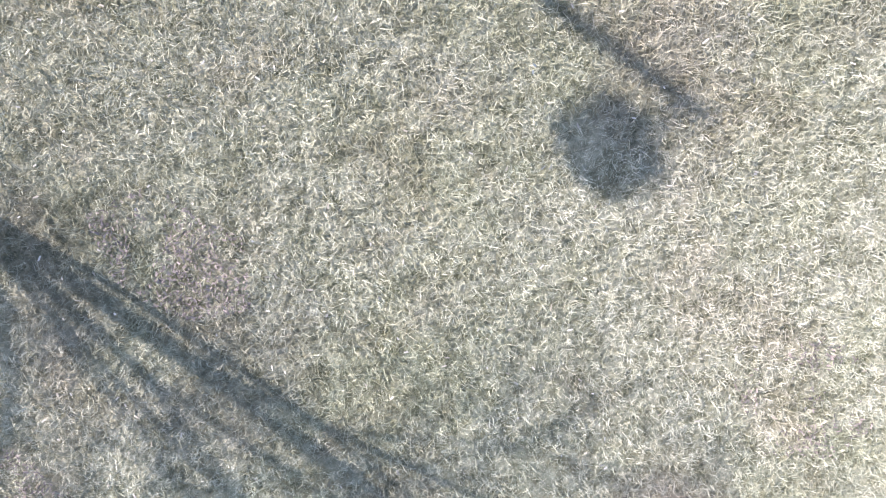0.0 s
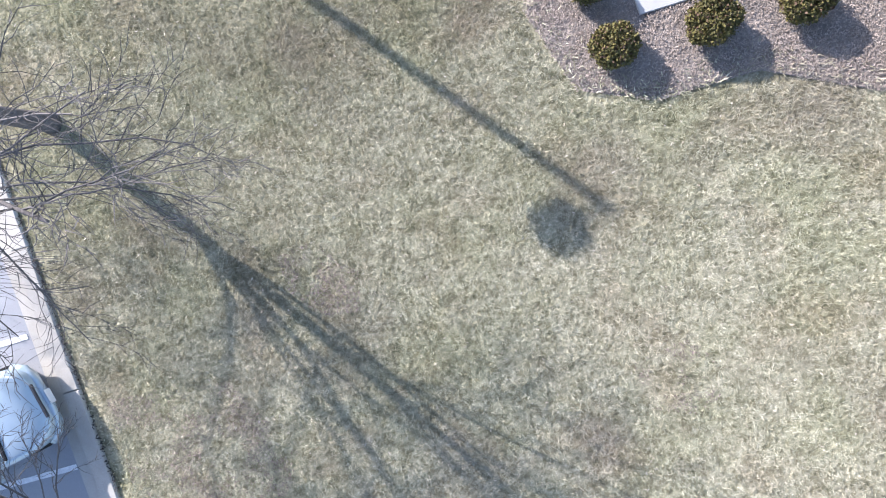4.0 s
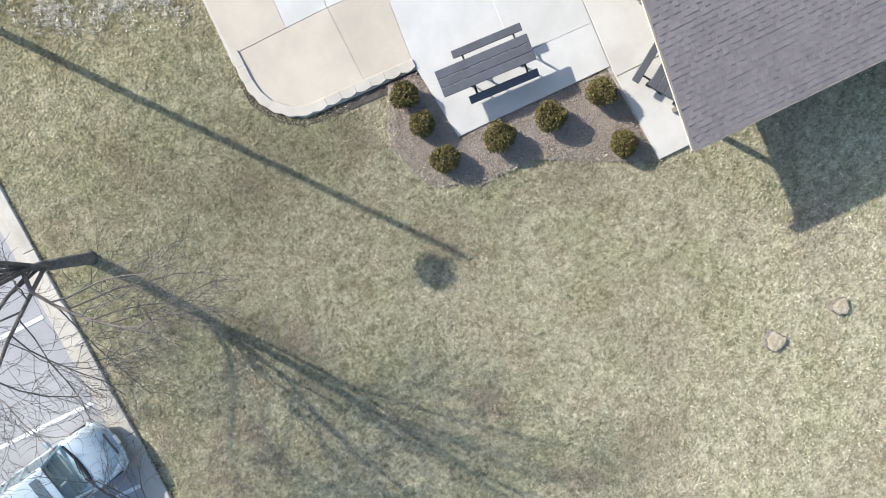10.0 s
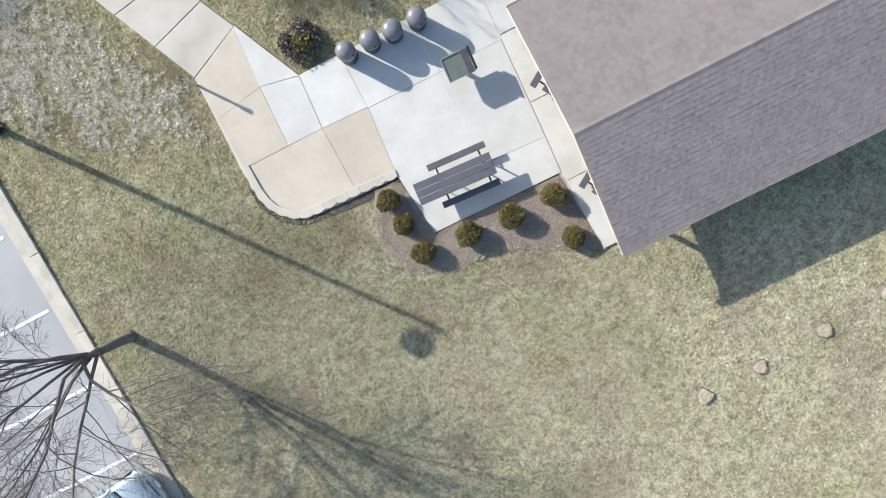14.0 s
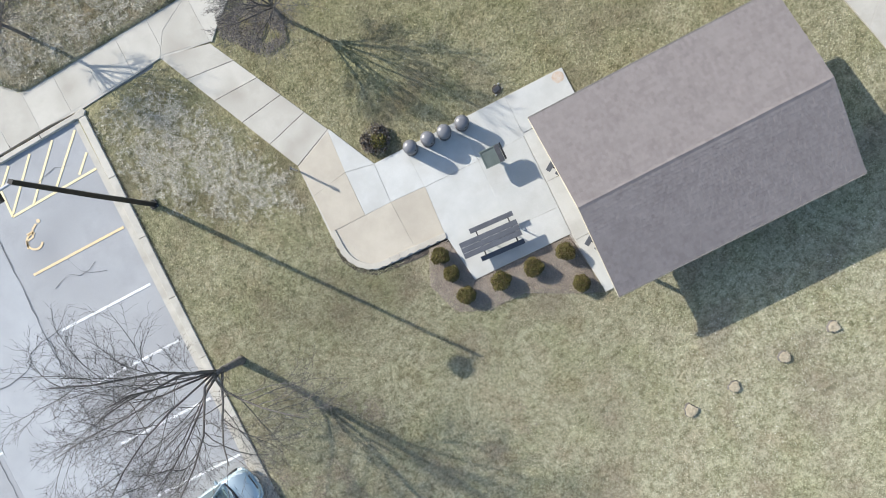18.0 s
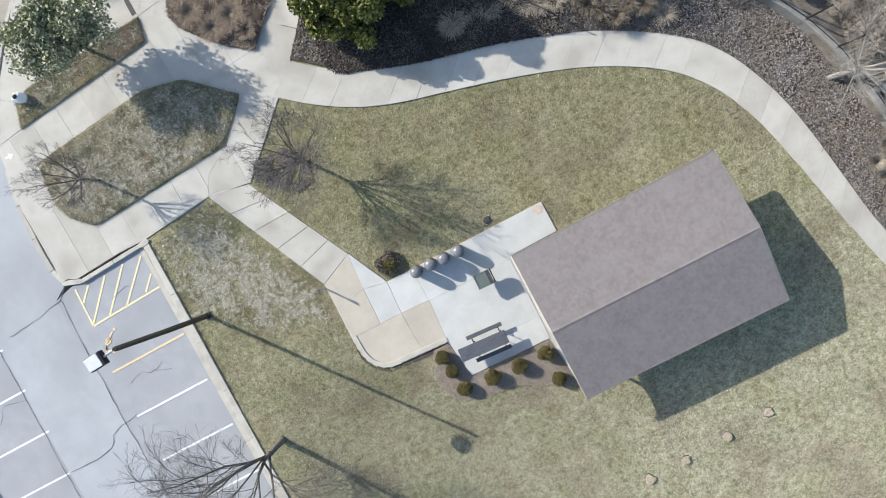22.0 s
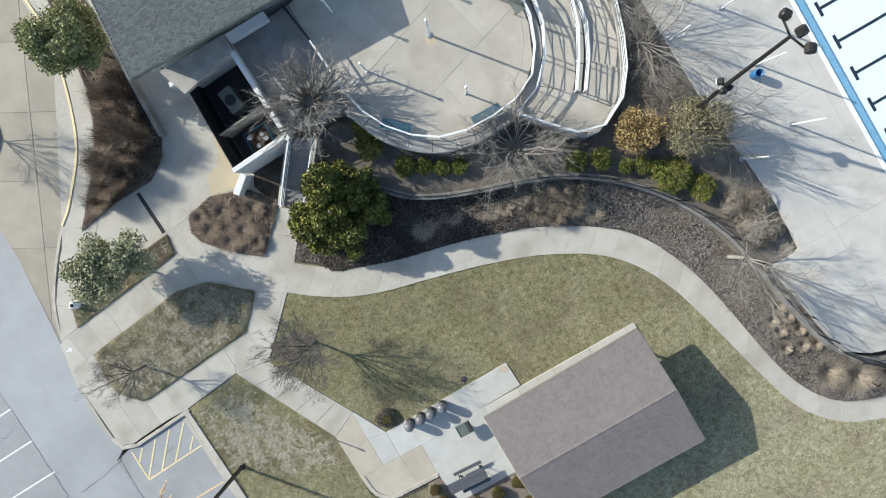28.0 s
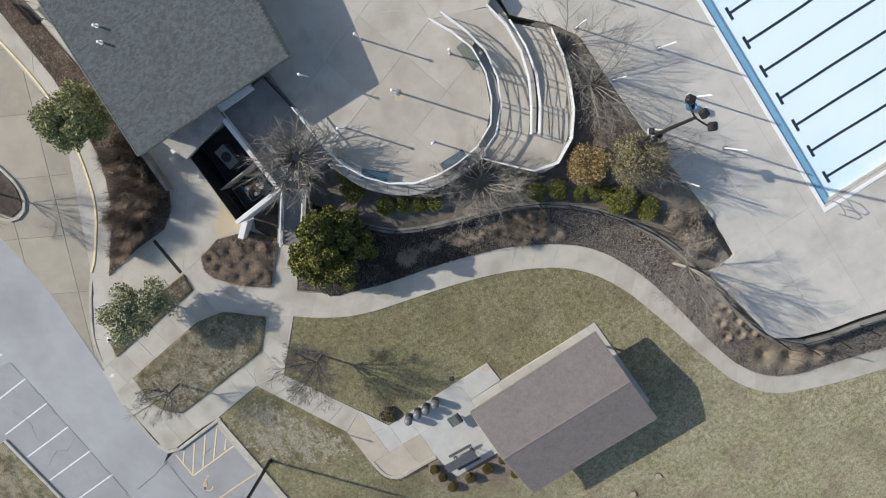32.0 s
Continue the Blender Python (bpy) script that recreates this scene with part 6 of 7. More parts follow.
# ---------------------------------------------------------------- stairs and rails
stairs = thing("stairs", "grey concrete stair flight between white handrails", "stairs", kind="structure")
A0, A1, B0, B1 = Vector((10.15, 12.55, 0)), Vector((13.25, 15.1, 0)), Vector((11.1, 11.45, 0)), Vector((14.45, 14.4, 0))
NS = 12
M_STEP = material("grey_step_concrete", (0.22, 0.22, 0.225), (0.15, 0.15, 0.155), 0.9, 1.5, 60, 0.3)
for k in range(NS):
    t0, t1 = k / NS, (k + 1) / NS + 0.004
    q = [A0.lerp(A1, t0), B0.lerp(B1, t0), B0.lerp(B1, t1), A0.lerp(A1, t1)]
    part("step", prism([(p.x, p.y) for p in q], -0.2, PAD_Z * (k + 1) / NS, 0.012), M_STEP, stairs)
part("cheek_wall", prism([(9.95, 12.7), (10.13, 12.53), (13.2, 15.08), (13.05, 15.25)], -0.3, lambda x, y: 0.2 + (x - 9.95) * 0.6), M_WALL, stairs)
part("cheek_wall", prism([(11.12, 11.43), (11.27, 11.28), (14.65, 14.25), (14.47, 14.38)], -0.3, lambda x, y: 0.2 + (x - 11.1) * 0.6), M_WALL, stairs)


def railing(name, pts, zs, label, gaps=1.5, h=0.95, top=0.042, mat_=M_WHITE, at=(0.12, 0.3, 0)):
    """Posts, a wide top rail and two lower rails along a line; zs: foot height at each point."""
    t = thing(name, label, "railing", at)
    line = [Vector((x, y, z)) for (x, y), z in zip(pts, zs)]
    fine = smooth_line(line, max(4, int(sum((a - c).length for a, c in zip(line, line[1:])) / gaps) + 1))
    for p in fine:
        part("post", tube([p, p + Vector((0, 0, h))], 0.035, 6), mat_, t)
    for a, c in zip(fine, fine[1:]):
        d = (c - a).normalized()
        s = Vector((-d.y, d.x, 0)).normalized() * top
        u, w = Vector((0, 0, h)), Vector((0, 0, 0.05))
        e = d * 0.01
        mb = Mb()
        vs = [a + u - s - e, a + u + s - e, c + u + s + e, c + u - s + e]
        mb.add([tuple(v) for v in vs] + [tuple(v + w) for v in vs], [(3, 2, 1, 0), (4, 5, 6, 7), (0, 1, 5, 4), (1, 2, 6, 5), (2, 3, 7, 6), (3, 0, 4, 7)])
        part("top_rail", mb, mat_, t)
        for k in (0.3, 0.62):
            part("lower_rail", tube([a + u * k / 0.95, c + u * k / 0.95], 0.022, 5), mat_, t)
    return t


railing("terrace_railing", PAD_RAIL[1:], [PAD_Z] * 13, "white metal railing round the curved splash terrace")
railing("ramp_railing", RAMP_IN, [LAND_Z, LAND_Z + 0.02, LAND_Z + 0.1, LAND_Z + 0.2, LAND_Z + 0.3, PAD_Z], "white metal railing on the inner side of the ramp", h=1.0)
railing("ramp_railing", RAMP_MID_A, [LAND_Z + 0.1, LAND_Z + 0.15, LAND_Z + 0.2, LAND_Z + 0.3, PAD_Z], "white railing between the two ramp runs")
railing("ramp_railing", RAMP_MID_B, [LAND_Z + 0.1, LAND_Z, LAND_Z - 0.15, LAND_Z - 0.3, LAND_Z - 0.4], "white railing beside the lower ramp run")
railing("ramp_railing", RAMP_OUT, [LAND_Z + 0.1] * 4 + [LAND_Z - 0.15, LAND_Z - 0.3, LAND_Z - 0.45], "white metal railing round the ramp landing")
railing("stair_railing", [(10.25, 12.38), (11.75, 13.68), (13.3, 14.95)], [0.1, 1.0, 1.9], "white handrail on the enclosure side of the stairs", 1.3, 0.85, at=(0, 0, 0))
railing("stair_railing", [(11.15, 11.35), (12.85, 12.85), (14.55, 14.32)], [0.1, 1.0, 1.9], "white handrail on the garden side of the stairs", 1.3, 0.85, at=(0, 0, 0))
railing("stair_railing", [(14.55, 15.0), (14.6, 18.2)], [PAD_Z, PAD_Z], "grey handrail at the head of the stairs", 1.6, 0.9, mat_=M_STEEL, at=(0, 0, 0))
railing("plaza_railing", [(16.95, 20.6), (17.2, 18.3)], [PAD_Z, PAD_Z], "dark metal railing in the building's shade", 1.2, mat_=M_DKMETAL)

# chain-link fence along the curved wall
fence = thing("chain_link_fence", "tall black chain-link fence on the curved wall", "fence")
fl = smooth_line([(x, y, WALL_Z) for x, y in GARDEN_WALL], 27)
for p in fl:
    part("post", tube([p, p + Vector((0, 0, 1.88))], 0.04, 6), M_MESH, fence)
for a, c in zip(fl, fl[1:]):
    part("top_wire", tube([a + Vector((0, 0, 1.85)), c + Vector((0, 0, 1.85))], 0.012, 4), M_MESH, fence)
    part("low_wire", tube([a + Vector((0, 0, 0.1)), c + Vector((0, 0, 0.1))], 0.02, 4), M_MESH, fence)
    ln = (c - a).length
    mb = Mb()
    for k in range(int(ln / 0.15)):
        p0, p1 = a.lerp(c, k * 0.15 / ln), a.lerp(c, min(1, (k * 0.15 + 0.5) / ln))
        up = Vector((0, 0, 1.82))
        tube([p0 + up * 0.05, p1 + up], 0.003, 3, mb, False)
        tube([p1 + up * 0.05, p0 + up], 0.003, 3, mb, False)
    part("wire_mesh", mb, M_MESH, fence)

# ---------------------------------------------------------------- terrace and deck things
def pole_thing(name, label, cat, loc, h, r, group, ball=True, base=0.1):
    t = thing(name, label, cat, loc, 0, group)
    part("pole", tube([(0, 0, 0), (0, 0, h)], r, 10), M_WHITE, t)
    part("base_plate", lathe([(base, 0), (base, 0.02), (base * 0.6, 0.035)], 14), M_STEEL, t)
    if ball:
        part("cap", lathe([(r, h - 0.02), (0.07, h + 0.01), (0.09, h + 0.07), (0.07, h + 0.13), (0.02, h + 0.15)], 14), M_WHITE, t)
    return t


pp = pole_thing("spray_post", "white spray post with a round cap", "spray post", (23.05, 19.3, PAD_Z), 2.1, 0.05, "terrace spray posts")
for x, y in ((19.0, 15.8), (22.98, 11.82), (19.1, 19.5), (26.85, 15.45)):
    copy_thing(pp, pose(x, y, PAD_Z))
pole_thing("spray_post", "taller white spray post on a tan-stained footing", "spray post", (22.95, 15.55, PAD_Z), 2.8, 0.06, "terrace spray posts", True, 0.2)
up = pole_thing("umbrella_pole", "bare white umbrella pole on the pool deck", "umbrella pole", (37.25, 8.25, DECK_Z), 2.9, 0.05, "umbrella poles", False, 0.16)
for x, y in ((34.07, 8.32), (37.47, 0.7), (33.9, 12.2), (34.2, 0.52), (37.4, 4.6), (34.25, 4.5), (37.1, 11.95), (37.1, 15.6), (33.85, 15.75)):
    copy_thing(up, pose(x, y, DECK_Z, 0, 0, 7 * x))


def bench(loc, rz, label, mat_=M_BENCHBLUE):
    t = thing("bench", label, "bench", loc, rz, "terrace benches")
    for k in range(5):
        part("seat_slat", box(0, -0.2 + k * 0.1, 0.44, 1.7, 0.085, 0.03, 0.008), mat_, t)
    for k in range(4):
        part("back_slat", box(0, 0.27 + k * 0.025, 0.54 + k * 0.1, 1.7, 0.03, 0.085, 0.008), mat_, t)
    for s in (-0.7, 0.7):
        part("leg", tube([(s, -0.22, 0), (s, -0.2, 0.42), (s, 0.22, 0.42), (s, 0.36, 0.88)], 0.025, 6), M_DKMETAL, t)
        part("leg", tube([(s, 0.26, 0), (s, 0.2, 0.42)], 0.025, 6), M_DKMETAL, t)
    return t


bench((18.8, 12.42, PAD_Z), 135, "dark blue metal bench against the terrace rail")
bench((23.3, 10.25, PAD_Z), 176, "sunlit blue metal bench against the terrace rail")
bench((27.6, 14.65, PAD_Z), -88, "grey metal bench by the terrace rail", M_GREENBOX)
bench((6.9, 33.6, 0.0), 95, "dark slatted bench beside the building bed", M_DKMETAL)
fl_ = thing("flood_light", "tall dark leaning pole with clusters of floodlights", "floodlight", (32.9, 4.2, DECK_Z - 0.25))
part("footing", lathe([(0.3, 0), (0.3, 0.3), (0.26, 0.35), (0.02, 0.35)], 18), M_KERB, fl_)
part("pole", tube([(0, 0, 0.3), (0.4, 0.78, 5.0), (0.86, 1.54, 10.3)], [0.13, 0.11, 0.08], 8), M_DKMETAL, fl_)
arm = part("cross_arm", tube([(1.0, 2.3, 10.2), (0.86, 1.8, 10.35), (0.86, 1.54, 10.3), (0.95, 1.25, 10.35), (1.2, 0.8, 10.2)], 0.045, 6), M_DKMETAL, fl_)


def flood(x, y, z, rz, parent, k=1.0):
    f = part("floodlight_head", put(box(0, 0, 0, 0.4 * k, 0.42 * k, 0.34 * k, 0.08), pose(x, y, z, 0, 25, rz)), M_DKMETAL, parent)
    part("lens", put(box(0.21 * k, 0, -0.02, 0.06, 0.38 * k, 0.28 * k, 0.02), pose(x, y, z, 0, 25, rz)), M_LAMPG, f)


for q in ((1.1, 2.35, 10.3, 30), (1.22, 1.5, 10.45, 0), (1.28, 0.75, 10.3, -30)):
    flood(*q, fl_)
for q in ((0.3, 1.05, 4.9, 150), (0.55, 0.6, 4.8, 210), (0.2, 0.6, 4.9, 60)):
    flood(*q, fl_, 0.8)
bin_ = thing("blue_bin", "blue plastic barrel bin on the pool deck", "bin", (36.95, 4.2, DECK_Z))
bin_.scale = (0.8, 0.8, 0.85)
part("body", lathe([(0.26, 0), (0.3, 0.2), (0.3, 0.75), (0.27, 0.85), (0.24, 0.86), (0.22, 0.3)], 20), M_BINBLUE, bin_, "", True)
part("rim", tube([(0.28 * math.cos(a * math.pi / 8), 0.28 * math.sin(a * math.pi / 8), 0.86) for a in range(17)], 0.02, 6), M_BINBLUE, bin_)
ws_ = thing("white_rock_cover", "small white moulded cover beside the entry walk", "utility cover", (-4.55, 14.4, 0.0))
part("shell", rock(0, 0, 0.28, 0.36, 4, 0.95), M_WHITE, ws_)
part("cap", lathe([(0.12, 0.5), (0.12, 0.62), (0.08, 0.68), (0.02, 0.7)], 14), M_DKMETAL, ws_)
# thin dark bar laid flat on the court slabs
part("drain_strip", prism([(2.72, 15.1), (2.97, 15.1), (3.0, 18.0), (2.75, 18.0)], -0.1, 0.008), M_DKMETAL, pavement, "flat dark bar across the court")
isl = thing("drive_island", "kerbed round planting island in the driveway", "traffic island", kind="structure")
kerb_run([(-2.4, 28.2), (-2.3, 26.4), (-3.0, 25.1), (-4.4, 25.0), (-5.3, 26.4), (-5.2, 28.4), (-4.2, 29.6), (-3.0, 29.4), (-2.4, 28.2)], 9, 0.22, z1=0.06, parent=isl)
part("soil", prism([(-2.5, 28.2), (-2.45, 26.5), (-3.1, 25.25), (-4.3, 25.2), (-5.1, 26.5), (-5.0, 28.3), (-4.1, 29.4), (-3.1, 29.2)], -0.3, 0.02), M_MULCH, isl)

# ---------------------------------------------------------------- trees
def grow(wood, twig, p, d, length, rad, level, depth, r, up, wob, dense=(6, 10, 8, 5, 3), droop=0.0):
    """One branch and, along it, its children; thin ones go into the twig mesh."""
    n = 6 if level == 0 else 5 if level < 3 else 4
    pts, v = [p], d.normalized()
    for i in range(n):
        v = (v + Vector((r.uniform(-wob, wob), r.uniform(-wob, wob), r.uniform(-wob, wob) + (up if level < 2 else up - droop)))).normalized()
        pts.append(pts[-1] + v * length / n)
    rads = [rad * (1 - 0.62 * i / n) if level < depth else rad * (1 - 0.8 * i / n) for i in range(n + 1)]
    thin = level >= 2
    tube(pts, rads, 8 if level == 0 else 6 if level == 1 else 4 if level == 2 else 3, twig if thin else wood, not thin)
    if level >= depth:
        return
    kids = dense[level] if level < 5 else 3
    for k in range(kids):
        t = 0.30 + 0.68 * (k + r.random() * 0.7) / kids
        f = min(t * n, n - 0.01)
        i = int(f)
        q = pts[i].lerp(pts[i + 1], f - i)
        ax = (pts[i + 1] - pts[i]).normalized()
        side = ax.orthogonal().normalized()
        side = Matrix.Rotation(r.uniform(0, 2 * math.pi), 3, ax) @ side
        ang = radians(r.uniform(24, 52))
        nd = ax * math.cos(ang) + side * math.sin(ang)
        grow(wood, twig, q, nd, length * r.uniform(0.42, 0.62) * (1.15 - 0.5 * t), max(rads[i] * r.uniform(0.4, 0.56), 0.0055), level + 1, depth, r, up, wob if level < 2 else wob * 1.4, dense, droop)


def bare_tree(name, label, loc, seed, height, fork, r0, limbs, tilt, depth=4, mats=(M_BARK, M_TWIG), lean=(0, 0), group="", low=0, dense=(6, 10, 8, 5, 3), stout=1.0, reach=1.0, leader=0.0, droop=0.0, boughs=(), grain=0.15, bias=(0.0, 0.0)):
    t = thing(name, label, "tree", loc, 0, group)
    r = random.Random(seed)
    wood, twig, trunk = Mb(), Mb(), Mb()
    if fork > 0.25:
        top = Vector((lean[0], lean[1], fork))
        tube([(0, 0, -0.08), (lean[0] * 0.1, lean[1] * 0.1, 0.12), (lean[0] * 0.5 + 0.02, lean[1] * 0.5, fork * 0.55), top], [r0 * 1.45, r0 * 1.08, r0 * 0.95, r0 * 0.9], 10, trunk)
        part("trunk", trunk, mats[0], t, "", True)
    else:
        top = Vector((0, 0, 0))
    if leader:
        # the trunk goes on through the crown, and the limbs part from it one after another
        crown_top = top + Vector((lean[0] * 0.3 - 0.12, lean[1] * 0.3 + 0.06, leader))
        part("leader", tube([top, top.lerp(crown_top, 0.5) + Vector((0.05, -0.03, 0)), crown_top], [r0 * 0.86, r0 * 0.66, r0 * 0.4], 8), mats[0], t, "", True)
    for k in range(limbs):
        a = math.pi + 0.72 * ((2.4 * k + r.uniform(-0.4, 0.4)) % (2 * math.pi) - math.pi) if leader else 2 * math.pi * (k + r.uniform(-0.25, 0.25)) / limbs
        tl = radians(tilt * r.uniform(0.55, 1.25))
        d = Vector((math.cos(a) * math.sin(tl), math.sin(a) * math.sin(tl), math.cos(tl))) + Vector((bias[0], bias[1], 0))
        start = top * r.uniform(0.85, 1.0) if fork > 0.25 else Vector((math.cos(a) * r0, math.sin(a) * r0, -0.05))
        if leader:
            start = top.lerp(crown_top, max(0.0, k - 0.6) / max(limbs - 1.6, 1))
        wood = Mb()
        grow(wood, twig, start, d, (height - fork) * r.uniform(0.8, 1.05), stout * r0 * r.uniform(0.38, 0.54), 1, depth, r, 0.035, grain, dense, droop)
        part("limb", wood, mats[0], t, "", True)
    for k in range(low):
        a = 2 * math.pi * (k + r.uniform(-0.3, 0.3)) / low + 0.4
        wood = Mb()
        grow(wood, twig, top * r.uniform(0.9, 1.0) + Vector((0, 0, 0.5 * r.random())), Vector((math.cos(a), math.sin(a), 0.45)), (height - fork) * r.uniform(0.38, 0.52) * reach, r0 * 0.19, 1, 3, r, 0.07, 0.16, (6, 9, 8, 5, 3))
        part("side_branch", wood, mats[0], t, "", True)
    for a, rise, z, length in boughs:
        wood = Mb()
        grow(wood, twig, top * (z / fork), Vector((math.cos(radians(a)), math.sin(radians(a)), rise)), length, r0 * 0.2, 1, 4, r, 0.03, 0.17, (6, 10, 9, 6, 3), droop)
        part("bough", wood, mats[0], t, "", True)
    part("twig", twig, mats[1], t)["kind"] = "stuff"
    return t


bare_tree("bare_tree", "leafless spreading street tree with drooping twigs beside the parking kerb", (-1.45, -7.88, -0.02), 11, 8.0, 1.62, 0.165, 9, 27, dense=(6, 9, 9, 6, 3), stout=0.74, lean=(-0.1, 0.05), leader=0.6, droop=0.1, boughs=((-138, 1.1, 2.0, 4.6), (170, 1.0, 1.7, 3.2)), grain=0.24, bias=(-0.14, -0.02))
bare_tree("bare_tree", "smaller leafless tree beside the parking kerb", (-1.58, -15.82, -0.02), 23, 6.0, 1.3, 0.115, 4, 38, dense=(6, 8, 8, 5, 3), lean=(-0.2, 0.0), leader=0.6, droop=0.04, boughs=((178, 0.5, 1.3, 3.6), (205, 0.7, 1.3, 2.4)), grain=0.24, bias=(-0.2, 0.0))
bare_tree("bare_tree", "small leafless tree in the corner lawn", (-3.12, 8.8, 0.0), 5, 3.9, 1.7, 0.075, 8, 46, dense=(6, 9, 7, 4, 3))
bare_tree("bare_tree", "small leafless tree in the lawn beside the walk", (7.05, 4.35, -0.02), 9, 4.3, 1.2, 0.085, 11, 40)
bare_tree("bare_tree", "pale-trunked leafless tree on the mulched bank", (31.15, -4.25, 0.36), 31, 5.6, 1.6, 0.12, 6, 36, mats=(M_PALETWIG, M_PALETWIG), lean=(0.35, -0.1))
bare_tree("bare_shrub", "leafless many-stemmed shrub by the stair head", (15.35, 16.2, PAD_Z - 0.02), 41, 3.3, 0, 0.3, 36, 42, 3, (M_PALETWIG, M_PALETWIG), dense=(6, 8, 6, 4, 3), stout=0.52, grain=0.22)
bare_tree("bare_shrub", "pale leafless many-stemmed shrub below the terrace", (23.85, 7.9, 0.95), 47, 3.5, 0, 0.26, 21, 46, 4, (M_PALETWIG, M_PALETWIG), dense=(6, 8, 6, 3, 3), stout=0.45, grain=0.28)
bare_tree("bare_shrub", "leafless shrub beside the ramp", (32.9, 8.8, 1.05), 53, 4.0, 0, 0.08, 11, 46, 3, (M_PALETWIG, M_PALETWIG))
bare_tree("bare_shrub", "leafless shrub beside the ramp end", (32.9, 11.7, 1.05), 57, 3.9, 0, 0.07, 10, 46, 3, (M_PALETWIG, M_PALETWIG))
bare_tree("bare_shrub", "leafless stems rising through the olive shrub", (32.7, 3.4, 1.05), 59, 4.3, 0, 0.08, 13, 34, 3, (M_TWIG, M_TWIG))
bare_tree("bare_tree", "leafless tree on the driveway island", (-4.0, 27.2, 0.0), 61, 4.6, 1.4, 0.07, 6, 40)


def leafy_tree(label, loc, seed, height, fork, r0, blobs, count, size, mat_, shell=0.35):
    t = bare_tree("leafy_tree", label, loc, seed, height, fork, r0, 5, 34, 2)
    part("crown", leaves(blobs, count, size, mat_, "crown", shell, 0.2, seed), mat_, t)
    return t


def crown_blobs(seed, rx, ry, z0, z1, n):
    r = random.Random(seed)
    res = []
    for k in range(n):
        a, q = r.uniform(0, 2 * math.pi), math.sqrt(r.random()) * 0.92
        z = r.uniform(z0, z1)
        s = 1 - 0.45 * abs((z - (z0 + z1) / 2) / ((z1 - z0) / 2 + 1e-6))
        b = r.uniform(0.17, 0.33) * (rx + ry) / 2
        res.append((math.cos(a) * q * rx * s, math.sin(a) * q * ry * s, z, b, b, b * 0.75))
    return res


leafy_tree("broadleaf tree holding dull olive-green leaves over the entry bed", (0.0, 14.6, 0.0), 71, 4.0, 1.4, 0.09, [(x + 0.1, y + 0.3, z, a, b, c) for x, y, z, a, b, c in crown_blobs(3, 3.0, 1.75, 1.6, 3.6, 60)], 14000, 0.1, M_LEAF, 0.2)
leafy_tree("broadleaf tree holding dull green leaves by the building", (5.85, 26.1, 0.0), 73, 4.5, 1.4, 0.1, crown_blobs(8, 2.6, 2.2, 1.7, 4.3, 56), 24000, 0.095, M_LEAF2, 0.2)
ever = thing("evergreen_tree", "dense yellow-green evergreen with rounded clumps of foliage", "tree", (13.2, 10.25, 0.05))
part("trunk", tube([(0, 0, -0.1), (0.05, 0, 1.0), (0, 0.1, 3.0)], [0.2, 0.15, 0.07], 8), M_BARK, ever)
eb = []
for k, (dx, dy, rr, z0, z1, n) in enumerate(((0.5, 1.55, 1.45, 0.9, 3.1, 30), (0.6, 1.5, 1.1, 2.6, 4.4, 26), (-1.75, 0.1, 1.5, 0.4, 2.1, 34), (-0.3, -1.15, 1.5, 0.4, 2.2, 34), (1.5, 0.55, 1.35, 0.4, 2.4, 30), (-0.2, 0.2, 1.4, 0.9, 2.7, 28), (1.75, -0.8, 1.15, 0.3, 2.3, 26), (2.3, 0.5, 1.0, 0.3, 1.8, 20))):
    eb += [(x + dx, y + dy, z, a * 1.25, b * 1.25, c * 1.25) for x, y, z, a, b, c in crown_blobs(17 + k, rr, rr, z0, z1, n)]
part("crown", leaves(eb, 72000, 0.095, M_EVER, "crown", 0.45, 0.2, 5, 1.9), M_EVER, ever)
ever.scale = (1.0, 1.0, 1.14)
for k in range(6):
    a = k * 1.05
    part("limb", tube([(0, 0, 0.5 + 0.2 * k), (math.cos(a) * 0.5, math.sin(a) * 0.5, 0.8 + 0.2 * k), (math.cos(a) * 0.9, math.sin(a) * 0.9, 1.0 + 0.2 * k)], [0.07, 0.05, 0.02], 5), M_BARK, ever)


# ---------------------------------------------------------------- shrubs
def shrub(label, loc, r, h, count, size, mat_, seed, name="round_shrub", group="", n=11):
    t = thing(name, label, "shrub", loc, 0, group)
    rr = random.Random(seed)
    bl = [(0, 0, h * 0.5, r * 0.8, r * 0.8, h * 0.48)]
    for k in range(n):
        a, q = rr.uniform(0, 6.28), rr.uniform(0.35, 0.62) * r
        bl.append((math.cos(a) * q, math.sin(a) * q, rr.uniform(0.3, 0.75) * h, r * rr.uniform(0.3, 0.42), r * rr.uniform(0.3, 0.42), h * rr.uniform(0.2, 0.3)))
    part("foliage", leaves(bl, count, size, mat_, "foliage", 0.6, 0.0, seed), mat_, t)
    part("stem", tube([(0, 0, -0.05), (0.02, 0, h * 0.5)], [0.05, 0.02], 6), M_BARK, t)
    part("inner_twig", leaves(bl, int(count * 0.3), size, M_TIMBER, "inner_twig", 0.3, 0.0, seed + 9), M_TIMBER, t)["kind"] = "stuff"
    return t


